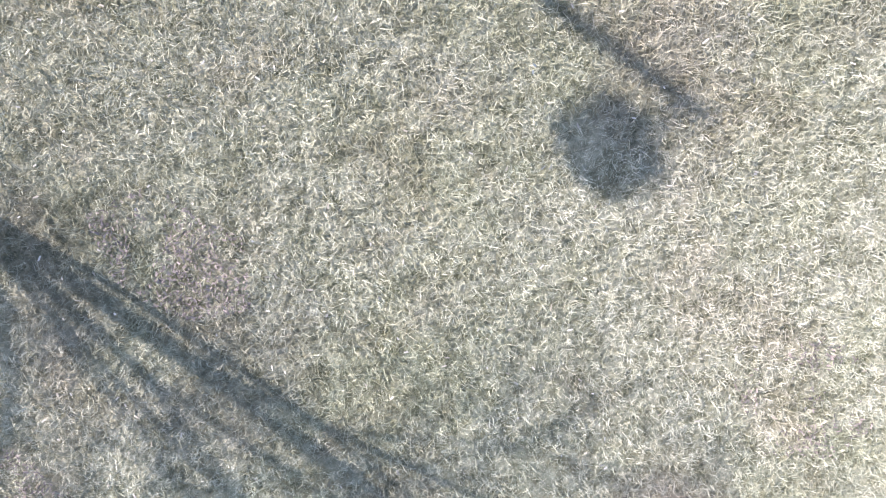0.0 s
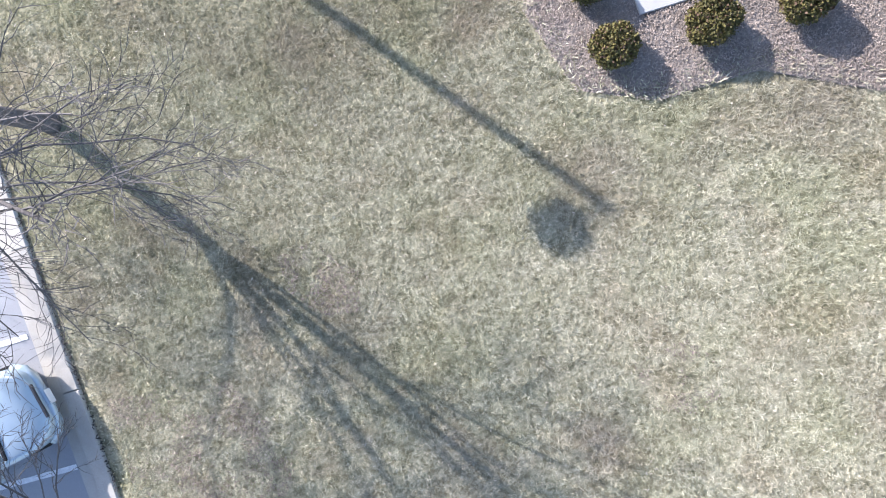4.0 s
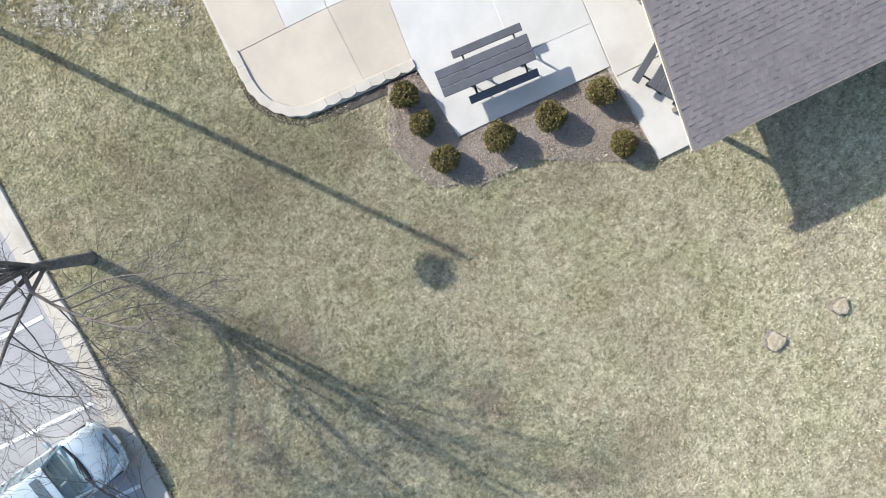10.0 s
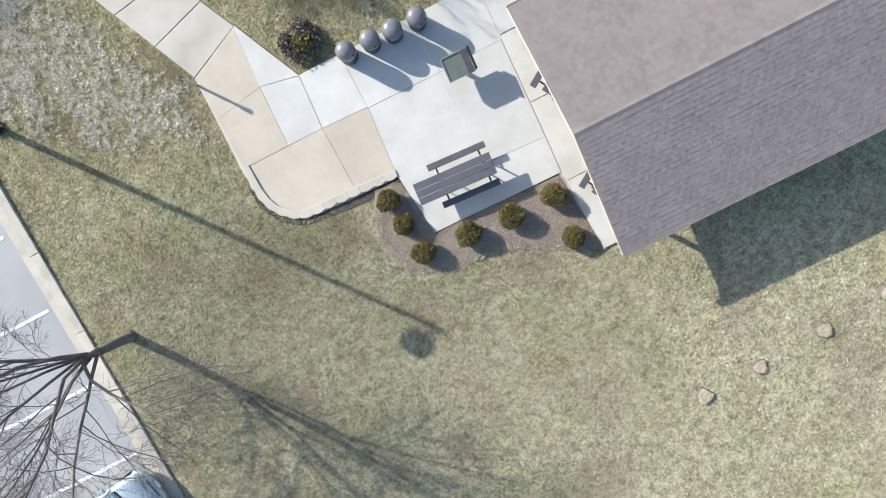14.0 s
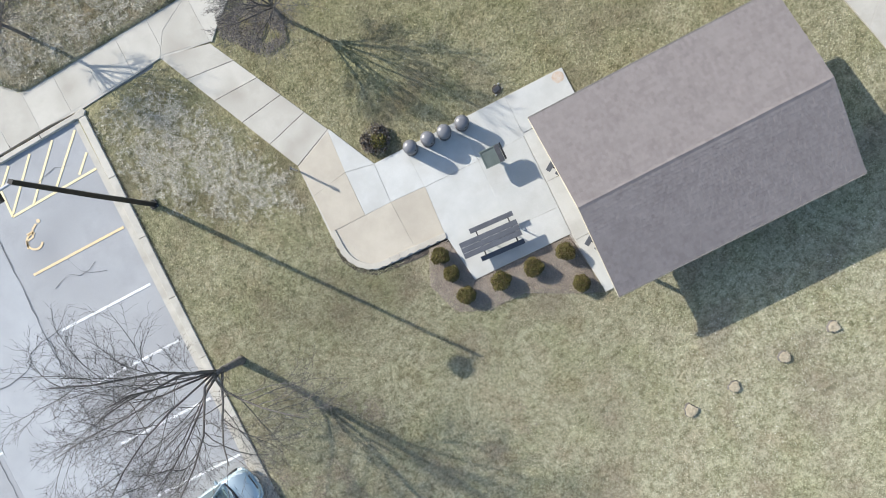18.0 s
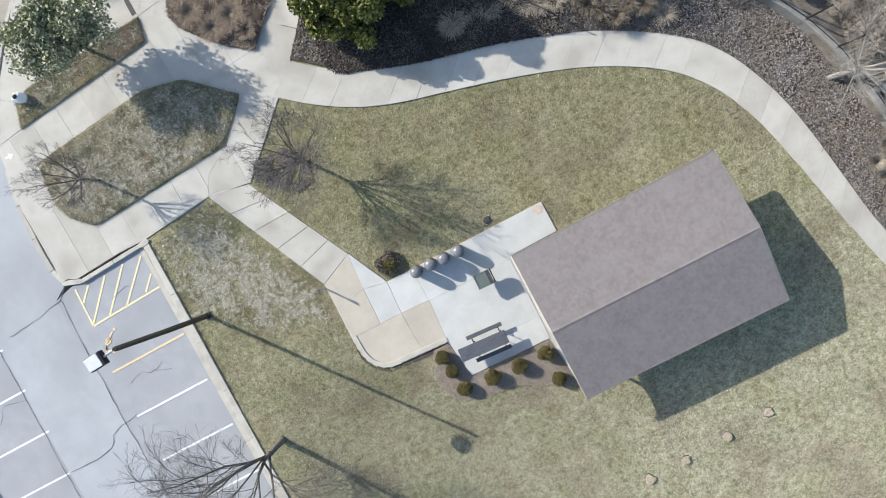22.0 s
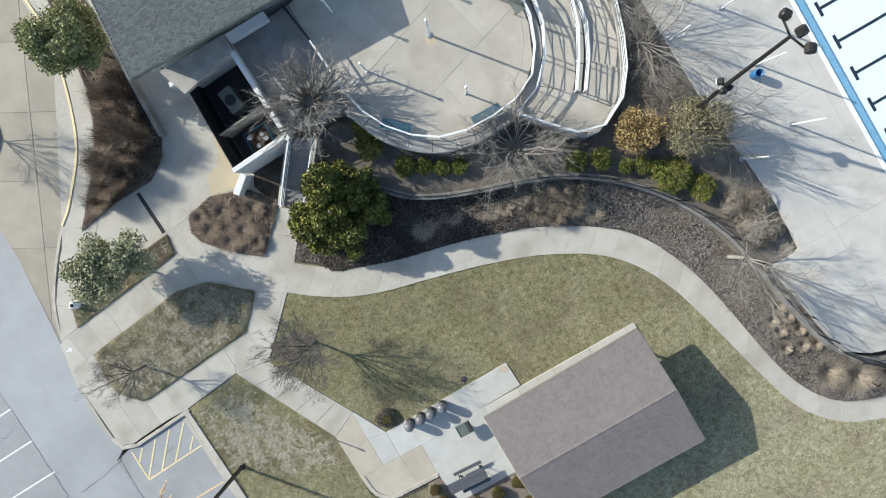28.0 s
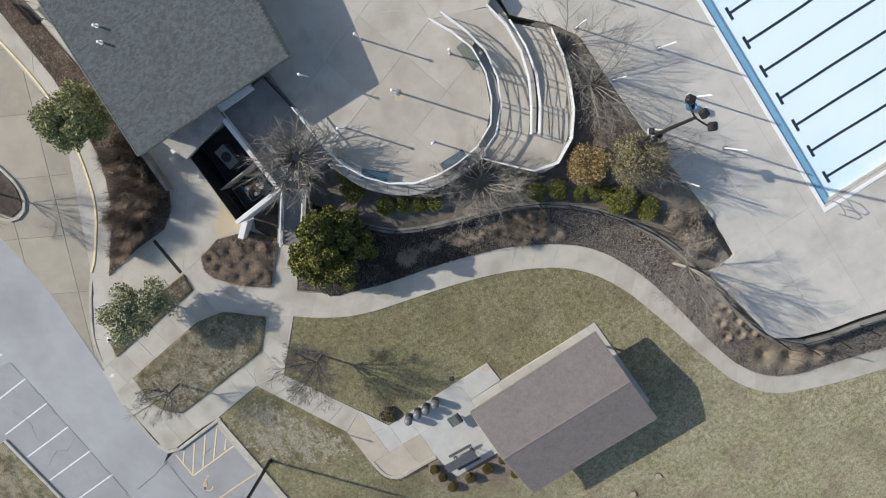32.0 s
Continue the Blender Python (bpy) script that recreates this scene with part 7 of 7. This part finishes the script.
for k, (x, y, s) in enumerate(((8.43, -7.77, 0.95), (8.5, -8.68, 0.9), (8.67, -9.78, 0.98), (10.23, -9.9, 1.05), (11.7, -9.99, 1.08), (13.2, -9.99, 1.02), (13.21, -11.5, 0.95))):
    shrub("clipped round olive-green shrub in the faded mulch", (x, y, 0.02), 0.46 * s, 0.55 * s, 8500, 0.03, M_OLIVE, 100 + k, group="patio shrubs")
low = shrub("low dark twiggy shrub beside the trash cans", (8.2, -2.15, 0), 0.78, 0.34, 2600, 0.05, M_CHIP, 120, "low_shrub")
part("green_core", leaves([(0.12, -0.1, 0.24, 0.36, 0.32, 0.2)], 900, 0.045, M_OLIVE, "green_core", 0.5, 0.0, 121), M_OLIVE, low, "dark green leaves at the heart")
for k, (x, y, r) in enumerate(((16.75, 12.4, 0.75), (17.0, 13.5, 0.6), (17.9, 10.35, 0.62), (18.87, 9.75, 0.5), (19.68, 9.12, 0.5), (20.55, 8.7, 0.48), (26.3, 5.35, 0.62), (27.55, 4.75, 0.62), (28.6, 3.6, 0.45), (30.0, 2.4, 0.6), (30.5, 1.75, 0.95), (31.5, 0.35, 0.75), (29.4, 3.1, 0.5))):
    shrub("rounded bright green boxwood shrub in dark mulch", (x, y, 1.0), r * 1.22, r * 1.25, int(6800 * r), 0.055, M_BOX, 140 + k, "boxwood_shrub", "boxwood row")
shrub("golden brown leafy shrub beside the ramp landing", (29.9, 5.15, 1.0), 1.5, 2.3, 6500, 0.07, M_GOLD, 171, "golden_shrub", n=18)
shrub("tall yellow-olive shrub below the floodlight", (32.55, 3.5, 1.0), 2.0, 3.2, 15000, 0.06, material("olive_gold_leaf", (0.36, 0.335, 0.195), (0.17, 0.162, 0.09), 0.6, 2, 12, 0, island=1.0, edge=0.9), 172, "olive_shrub", n=22)


def tuft(name, label, loc, r, h, count, mat_, seed, width=0.02, spread=0.9, cat="grass clump", group=""):
    t = thing(name, label, cat, loc, 0, group)
    q = np.random.default_rng(seed)
    n = count
    a, rad = q.random(n) * 2 * np.pi, np.sqrt(q.random(n)) * r * 0.45
    base = np.stack([np.cos(a) * rad, np.sin(a) * rad, 0 * a], 1)
    a2 = a + q.normal(size=n) * 0.6
    hh = h * (0.55 + 0.6 * q.random(n))
    out_ = spread * r * (0.3 + q.random(n))
    tip = base + np.stack([np.cos(a2) * out_, np.sin(a2) * out_, hh], 1)
    mid = base * 0.5 + tip * 0.5 + np.stack([0 * a, 0 * a, hh * 0.25], 1)
    s = np.stack([-np.sin(a2), np.cos(a2), 0 * a], 1) * (width / 2)
    q1 = np.stack([base - s, base + s, mid + s, mid - s], 1)
    q2 = np.stack([mid - s, mid + s, tip + s * 0.3, tip - s * 0.3], 1)
    part("leaf_blade", raw_mesh("leaf_blade", np.concatenate([q1, q2]), 4, mat_), mat_, t)["kind"] = "stuff"
    part("root_crown", rock(0, 0, 0.02, r * 0.4, seed, 0.35), M_STRAW, t)
    return t


M_CUTG = material("cut_straw", (0.42, 0.355, 0.275), (0.2, 0.165, 0.125), 0.8, 2, 12, 0, island=1.0, edge=0.9)
for k, (x, y, z) in enumerate(((32.1, -8.35, 0.46), (32.3, -9.1, 0.46), (31.5, -9.7, 0.3), (32.5, -10.1, 0.44), (31.3, -10.8, 0.26), (32.2, -11.1, 0.38), (32.9, -11.4, 0.44), (31.4, -8.9, 0.32))):
    tuft("cut_grass_clump", "cut-back tan ornamental grass clump on the bank", (x, y, z), 0.4, 0.26, 700, M_CUTG, 200 + k, 0.03, 0.7, group="cut grass clumps")
for k, (x, y, r) in enumerate(((32.7, -13.4, 0.8), (34.0, -14.5, 0.9), (35.7, -15.1, 0.7))):
    tuft("reed_grass", "sprawling clump of long dry reed grass", (x, y, 0.2), r, 0.55, 900, M_CUTG, 220 + k, 0.02, 1.0)
for k in range(16):
    t = k / 15
    x, y = 16.5 + 9.5 * t + rng.uniform(-0.3, 0.3), 6.9 - 4.2 * t * t - 0.6 * t + rng.uniform(-0.35, 0.5)
    tuft("dry_perennial", "flattened clump of dry brown perennial stalks", (x, y, 0.2), 0.5, 0.24, 420, M_CUTG, 240 + k, 0.018, 1.0, group="dry perennials")
for k, (x, y, r) in enumerate(((0.3, 18.7, 0.5), (1.6, 19.1, 0.6), (2.9, 18.9, 0.55), (3.3, 20.2, 0.75), (4.4, 19.4, 0.6), (5.2, 19.2, 0.65), (5.5, 20.4, 0.7), (4.5, 21.6, 0.85), (4.0, 22.9, 0.7), (5.3, 22.5, 0.9), (4.9, 24.0, 0.8), (5.7, 24.3, 0.7))):
    shrub("low dormant shrub holding dead brown leaves", (x, y, 0.06), r, 0.32 + 0.07 * (k % 3), int(1500 * r), 0.05, M_CHIP3 if k % 3 else M_CHIP2, 290 + k, "dormant_shrub", "dormant shrubs", 9)
tall = random.Random(77)
for k, (x, y) in enumerate(((1.9, 19.2), (2.6, 19.9), (3.1, 19.2), (2.4, 20.6), (4.3, 20.2), (5.0, 20.9), (4.6, 21.6), (5.4, 20.3), (3.9, 21.3), (5.0, 22.6), (5.6, 23.2), (4.8, 23.6), (0.9, 18.7), (5.5, 21.7))):
    tuft("tall_grass", "tall dry brown ornamental grass in the mulch bed", (x, y, 0.06), tall.uniform(0.75, 0.95), tall.uniform(1.1, 1.9), 700, M_VASE, 295 + k, 0.017, 0.75, group="tall grasses")
for k, (x, y, r) in enumerate(((5.5, 13.7, 0.8), (6.9, 14.2, 0.9), (7.3, 12.5, 0.9), (8.6, 13.4, 0.85), (6.2, 12.4, 0.8), (7.6, 11.5, 0.6), (5.4, 14.6, 0.6))):
    tuft("dry_perennial", "matted dry brown perennial in the oval bed", (x, y, 0.08), r * 0.72, 0.3, 800, M_CHIP3 if k % 2 else M_VASE, 380 + k, 0.022, 1.0, group="oval bed perennials")
for k in range(11):
    a = k * 2.4
    x, y = 24.4 + 0.42 * math.sqrt(k) * math.cos(a) * 1.3, 3.95 + 0.3 * math.sqrt(k) * math.sin(a)
    tuft("straw_clump", "upright clump of pale dry straw on the bank", (x, y, 0.24), 0.5, 0.5, 380, M_STRAW, 265 + k, 0.022, 1.0, group="straw clumps")
M_BRUSH = material("dry_brush", (0.25, 0.215, 0.17), (0.085, 0.071, 0.057), 0.8, 2, 12, 0, island=1.0, edge=0.9)
def vine_mound(label, loc, r, seed):
    """A low mound of dead growth under a tangle of arching stems."""
    t = thing("dry_brush", label, "shrub", loc, 0, "dry brush mounds")
    rr = random.Random(seed)
    part("mound", rock(0, 0, -0.05, r * 0.85, seed, 0.55), M_MULCH2, t, "grey-brown matted dead growth", True)
    bl = [(rr.uniform(-0.5, 0.5) * r, rr.uniform(-0.5, 0.5) * r, 0.12, r * 0.5, r * 0.5, 0.34 * r) for k in range(8)]
    part("litter", leaves(bl, int(2600 * r), 0.05, M_BRUSH, "litter", 0.7, 0.0, seed), M_BRUSH, t)["kind"] = "stuff"
    vine = Mb()
    for k in range(26):
        a, b = rr.uniform(0, 6.28), rr.uniform(0.6, 2.4)
        pts = []
        for i in range(7):
            q = a + b * i / 6
            s = r * min(1.05, max(0.1, 0.55 + 0.5 * math.sin(i * 0.55 + k * 1.7) + rr.uniform(-0.12, 0.12)))
            pts.append((math.cos(q) * s, math.sin(q) * s, 0.12 + 0.62 * r * math.sqrt(max(0.0, 1 - (s / (1.1 * r)) ** 2)) + rr.uniform(-0.03, 0.05)))
        tube(pts, 0.011, 4, vine, False)
    part("vine_stem", vine, M_BRUSH, t)["kind"] = "stuff"


for k, (x, y, r) in enumerate(((32.6, -1.5, 0.9), (33.0, -2.9, 1.1), (33.7, -1.9, 0.8), (32.7, -3.9, 0.75), (33.6, -3.8, 0.7))):
    vine_mound("mounded dry tan brush tangle beside the deck", (x, y, 1.15), r, 330 + k)


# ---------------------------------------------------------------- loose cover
# dark soil at the kerb, and shade painted with chips on the bank
M_DARKCHIP = material("soil_and_shade_chip", (0.07, 0.058, 0.05), (0.015, 0.012, 0.011), 0.9, 1.2, 20, 0, island=0.8, edge=0.8)
def scatter(poly, n, seed, holes=()):
    q = np.random.default_rng(seed)
    xs, ys = [p[0] for p in poly], [p[1] for p in poly]
    x, y = q.uniform(min(xs), max(xs), n), q.uniform(min(ys), max(ys), n)
    k = inside(x, y, poly)
    for h in holes:
        k &= ~inside(x, y, h)
    return np.stack([x[k], y[k]], 1)


def chips(name, xy, z, size, mat_, seed, label):
    q = np.random.default_rng(seed)
    n = len(xy)
    a = q.random(n) * 2 * np.pi
    u = np.stack([np.cos(a), np.sin(a), q.normal(size=n) * 0.35], 1) * size * (0.5 + q.random((n, 1)))
    w = np.stack([-np.sin(a), np.cos(a), q.normal(size=n) * 0.35], 1) * size * 0.35
    c = np.stack([xy[:, 0], xy[:, 1], z + q.random(n) * 0.03], 1)
    ob = new(name, raw_mesh(name, np.stack([c - u - w, c + u - w, c + u + w, c - u + w], 1), 4, mat_))
    return tagged(ob, label, "mulch", kind="stuff")


chips("mulch_chips", scatter(BED, 42000, 1), -0.012, 0.016, M_CHIP2, 1, "faded bark chips and dead leaves in the bed")
ovc = scatter(OVAL, 15000, 2)
chips("mulch_chips", ovc, 0.1, 0.04, M_CHIP3, 2, "red-brown bark chips in the oval bed")
mwc = scatter(MULCH_W, 24000, 3)
chips("mulch_chips", mwc, 0.1, 0.04, M_CHIP3, 3, "red-brown bark chips beside the building")


def patchy(xy, scale, lo, seed):
    """True where a broad uneven pattern is strong."""
    j = np.random.default_rng(seed).normal(size=len(xy)) * 0.12
    return np.array([noise.noise((x * scale, y * scale, seed)) + 0.5 * noise.noise((x * scale * 2.7, y * scale * 2.7, seed + 3)) for x, y in xy]) + j > lo


for poly, sd, n in ((OVAL, 61, 9000), (MULCH_W, 62, 15000)):
    dg = scatter(poly, n, sd)
    dg = dg[patchy(dg, 0.9, 0.12, sd)]
    tagged(new("dead_grass", blades(dg, 0.09, 0.13, 0.028, 1.6, M_CHIP3, "dead_grass", sd)), "dry red-brown stalks over the mulch", "dead grass", kind="stuff")


def bank_scatter(a, c, za, zc, n, seed):
    """Places on a lofted bank, following its slope."""
    q = np.random.default_rng(seed)
    p, r = smooth_line([(x, y, 0) for x, y in a], 90), smooth_line([(x, y, 0) for x, y in c], 90)
    P, R_ = np.array([tuple(v) for v in p]), np.array([tuple(v) for v in r])
    s, t = q.random(n) * 88.9, q.random(n)
    i = s.astype(int)
    f = (s - i)[:, None]
    xy = (P[i] * (1 - f) + P[i + 1] * f) * (1 - t[:, None]) + (R_[i] * (1 - f) + R_[i + 1] * f) * t[:, None]
    return xy[:, :2], za + (zc - za) * t ** 0.9


ks = scatter([(-2.52, 4.5), (-2.44, 4.5), (-2.71, -15), (-2.94, -45), (-3.02, -45), (-2.79, -15)], 11000, 71)
chips("edge_soil", ks, 0.0, 0.025, M_DARKCHIP, 72, "dark soil line between the kerb and the grass")
bxy, bz = bank_scatter(WALK_BANK, GARDEN_WALL, -0.02, 0.5, 34000, 4)
kp = patchy(bxy, 0.55, -0.15, 63)
bxy, bz = bxy[kp], bz[kp]
chips("mulch_chips", bxy, bz + 0.06, 0.036, M_CHIP, 4, "bark chips and dead leaves on the bank")
gxy, gz = bank_scatter(WALK_BANK, GARDEN_WALL, -0.02, 0.5, 36000, 9)
kp = nrg.random(len(gxy)) < np.clip((gxy[:, 0] - 23.0) / 6.0, 0, 0.9)
gxy, gz = gxy[kp], gz[kp]
chips("mulch_chips", gxy, gz + 0.06, 0.04, material("grey_litter", (0.33, 0.30, 0.275), (0.14, 0.125, 0.112), 0.9, 1.2, 20, 0, island=0.8, edge=0.8), 10, "weathered grey leaf litter on the sunny bank")
# near-black chips thickening westward paint in the evergreen's shadow
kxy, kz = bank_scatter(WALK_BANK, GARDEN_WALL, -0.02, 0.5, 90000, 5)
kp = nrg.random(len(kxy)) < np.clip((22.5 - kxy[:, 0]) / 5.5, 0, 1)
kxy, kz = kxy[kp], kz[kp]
chips("mulch_chips", kxy, kz + 0.05, 0.06, M_DARKCHIP, 7, "near-black bark chips painting the evergreen's shade on the bank")
dxy, dz = bank_scatter(WALK_BANK, GARDEN_WALL, -0.02, 0.5, 24000, 6)
kp = patchy(dxy, 0.5, 0.08, 64)
dxy, dz = dxy[kp], dz[kp]
ob = new("dead_grass", blades(dxy, dz + 0.02, 0.16, 0.026, 1.6, M_STRAW, "dead_grass", 8))
tagged(ob, "flattened dead grass and stalks on the bank", "dead grass", kind="stuff")

LAWN = [(-2.58, 4.55), (1.4, 5.1), (4.66, -1.6), (4.56, -4.6), (4.54, -6.0), (4.86, -6.82), (5.55, -7.38), (6.9, -7.5), (8.0, -7.55), (7.35, -8.7), (7.85, -10.3), (9.15, -10.93), (10.9, -10.93), (12.7, -11.88), (13.97, -12.45), (24.55, -12.43), (24.6, -4.9), (16.64, -4.72), (16.64, -3.0), (7.76, -2.92), (6.7, -0.7), (3.95, 4.75), (7.2, 7.95)] + WALK_IN[1:-3] + [(33, -17.7), (38, -30), (-2.95, -30), (-2.78, -15)]
lx = scatter(LAWN, 620000, 11)
big = blades(lx, -0.045, 0.05, 0.014, 1.5, M_BLADE, "lawn_grass", 12)
tagged(new("lawn_grass", big), "short dormant lawn grass blades, tan and green", "grass", kind="stuff")
cx = scatter([(-2.5, -3), (6, -5), (7.4, -8.7), (8, -10.5), (11.5, -11.2), (16, -13), (16, -22), (5, -24), (-2.5, -20)], 620000, 13)
dd = np.hypot((cx[:, 0] - 6.5) / 1.7, cx[:, 1] + 12.3)
cx = cx[nrg.random(len(cx)) > np.clip((dd - 4.5) / 4.5, 0, 1)]
tagged(new("lawn_grass", blades(cx, -0.04, 0.044, 0.0095, 1.7, M_BLADE, "lawn_grass", 14)), "fine dormant lawn grass in the open middle", "grass", kind="stuff")
for poly, sd in ((TRI2, 15), (TRI1, 16)):
    g = scatter(poly, 26000 if sd == 15 else 12000, sd)
    tagged(new("lawn_grass", blades(g, 0.055, 0.07, 0.02, 1.4, M_BLADE, "lawn_grass", sd)), "worn patchy grass between the walks", "grass", kind="stuff")
lv = scatter(LAWN, 5200, 17)
q = chips("fallen_leaves", lv, -0.005, 0.02, material("bleached_leaf", (0.62, 0.56, 0.46), (0.40, 0.33, 0.24), 0.8, 3, 20, 0, island=1.0, edge=0.9), 18, "small bleached leaves lying on the grass")
tagged(q, category="leaves")


def pale_patches(name, poly, n, seed, lo, z, holes=()):
    """Bleached grass where the sward has died back, in ragged patches that thin out towards the outline."""
    xy = scatter(poly, int(n * 3.4), seed, holes)
    rim_ = np.array([tuple(p)[:2] for p in resample([(x, y, 0) for x, y in list(poly) + list(poly[:1])], 80)])
    d = np.min(np.hypot(xy[:, None, 0] - rim_[None, :, 0], xy[:, None, 1] - rim_[None, :, 1]), axis=1)
    v = np.array([0.8 * noise.noise((x * 1.5, y * 1.5, 9)) + 0.9 * noise.noise((x * 4.6, y * 4.6, 4)) for x, y in xy])
    keep = v - 1.1 * np.exp(-d / 0.8) > lo + 0.35 * np.random.default_rng(seed + 500).normal(size=len(xy))
    ob = new(name, blades(xy[keep], z, 0.05, 0.018, 1.8, M_PALE, name, seed))
    return tagged(ob, "bleached ragged patches of dead grass", "grass", kind="stuff")


pale_patches("dead_grass", [(-2.5, 4.6), (1.3, 5.0), (4.4, -1.4), (4.3, -3.6), (2.4, -3.2), (0.4, -2.2), (-1.2, -0.9), (-2.45, -0.2)], 38000, 31, -0.22, -0.02)
pale_patches("dead_grass", TRI2, 22000, 32, -0.02, 0.085)
pale_patches("dead_grass", TRI1, 9000, 33, 0.0, 0.085)
pale_patches("dead_grass", [(11, -14), (28, -14), (30, -22), (12, -24)], 7000, 34, 0.3, -0.03)

# grass straggling into the faded bed, and into the soil by the edging
rim = [(8.0, -7.35), (7.4, -8.7), (7.9, -10.25), (9.2, -10.85), (10.9, -10.85), (12.7, -11.8), (13.97, -12.37)]
rl = np.array([tuple(p)[:2] for p in resample([(x, y, 0) for x, y in rim], 60)])
sp = scatter(BED, 16000, 41)
dist = np.min(np.hypot(sp[:, None, 0] - rl[None, :, 0], sp[:, None, 1] - rl[None, :, 1]), axis=1)
sp = sp[nrg.random(len(sp)) > dist / 0.55]
tagged(new("lawn_grass", blades(sp, 0.0, 0.06, 0.02, 1.5, M_BLADE, "lawn_grass", 42)), "grass straggling over the edge of the mulch bed", "grass", kind="stuff")
tw = scatter([(30.9, 8.0), (32.4, 12.6), (33.4, 11.5), (33.5, 2.5), (31.6, 4.2)], 4200, 43)
tagged(new("dead_grass", blades(tw, 1.15, 0.25, 0.03, 1.8, M_BRUSH, "dead_grass", 44)), "dry grey twigs and dead grass beside the ramp", "dead grass", kind="stuff")
tr_ = scatter([(4.5, 5.7), (6.3, 5.6), (7.2, 4.6), (6.8, 3.4), (5.6, 3.2), (4.3, 4.9)], 9000, 45)
tr_ = tr_[patchy(tr_, 1.2, -0.25, 45)]
chips("mulch_chips", tr_, 0.0, 0.03, M_CHIP, 46, "faded bark chips round the small tree")
pale_patches("dead_grass", [(1.84, 8.72), (3.7, 7.5), (0.4, 7.1), (-3.2, 7.0), (-5.2, 7.4), (-5.5, 10.0), (-3, 8.6)], 15000, 46, -0.3, 0.085)

cb = scatter([(8.9, 9.4), (10.95, 11.4), (14.3, 14.0), (14.9, 11.6), (12.4, 7.0), (10.3, 8.2)], 9000, 51)
chips("mulch_chips", cb, 0.05, 0.05, M_CHIP, 52, "dark bark chips under the evergreen")
# brown leaf litter and bare pinkish earth in the thin sward under the street tree
M_LITTER = material("pinkish_litter", (0.36, 0.285, 0.24), (0.13, 0.10, 0.085), 0.9, 3, 20, 0, island=0.9, edge=0.9)
for poly, n, sd in (([(-2.3, -13.2), (0.2, -13.5), (1.1, -15.2), (0.4, -16.3), (-1.4, -16.2), (-2.4, -15.0)], 7000, 81), ([(1.9, -11.5), (2.6, -11.4), (3.3, -12.2), (3.1, -12.9), (2.4, -12.8), (1.9, -12.2)], 1700, 82), ([(7.6, -15.2), (8.6, -15.0), (9.3, -15.8), (8.6, -16.5), (7.7, -16.1)], 1500, 83)):
    lt = scatter(poly, n, sd)
    lt = lt[patchy(lt, 1.3, -0.05, sd)]
    chips("leaf_litter", lt, -0.012, 0.016, M_LITTER, sd + 5, "brown dead leaf litter in thin grass")
# short stubble, fine and uneven, in the open middle of the lawn
st_ = scatter([(-2.5, -4), (4.4, -4), (7.3, -8.7), (8, -10.5), (11.5, -11.2), (15, -13), (14, -20), (4, -22), (-2.5, -19)], 520000, 53)
dd = np.hypot((st_[:, 0] - 6.0) / 1.8, st_[:, 1] + 12.0)
st_ = st_[nrg.random(len(st_)) > np.clip((dd - 4.0) / 5.0, 0, 1)]
tagged(new("lawn_grass", blades(st_, -0.03, 0.032, 0.007, 2.2, M_BLADE, "lawn_grass", 54)), "fine uneven stubble of dormant grass", "grass", kind="stuff")
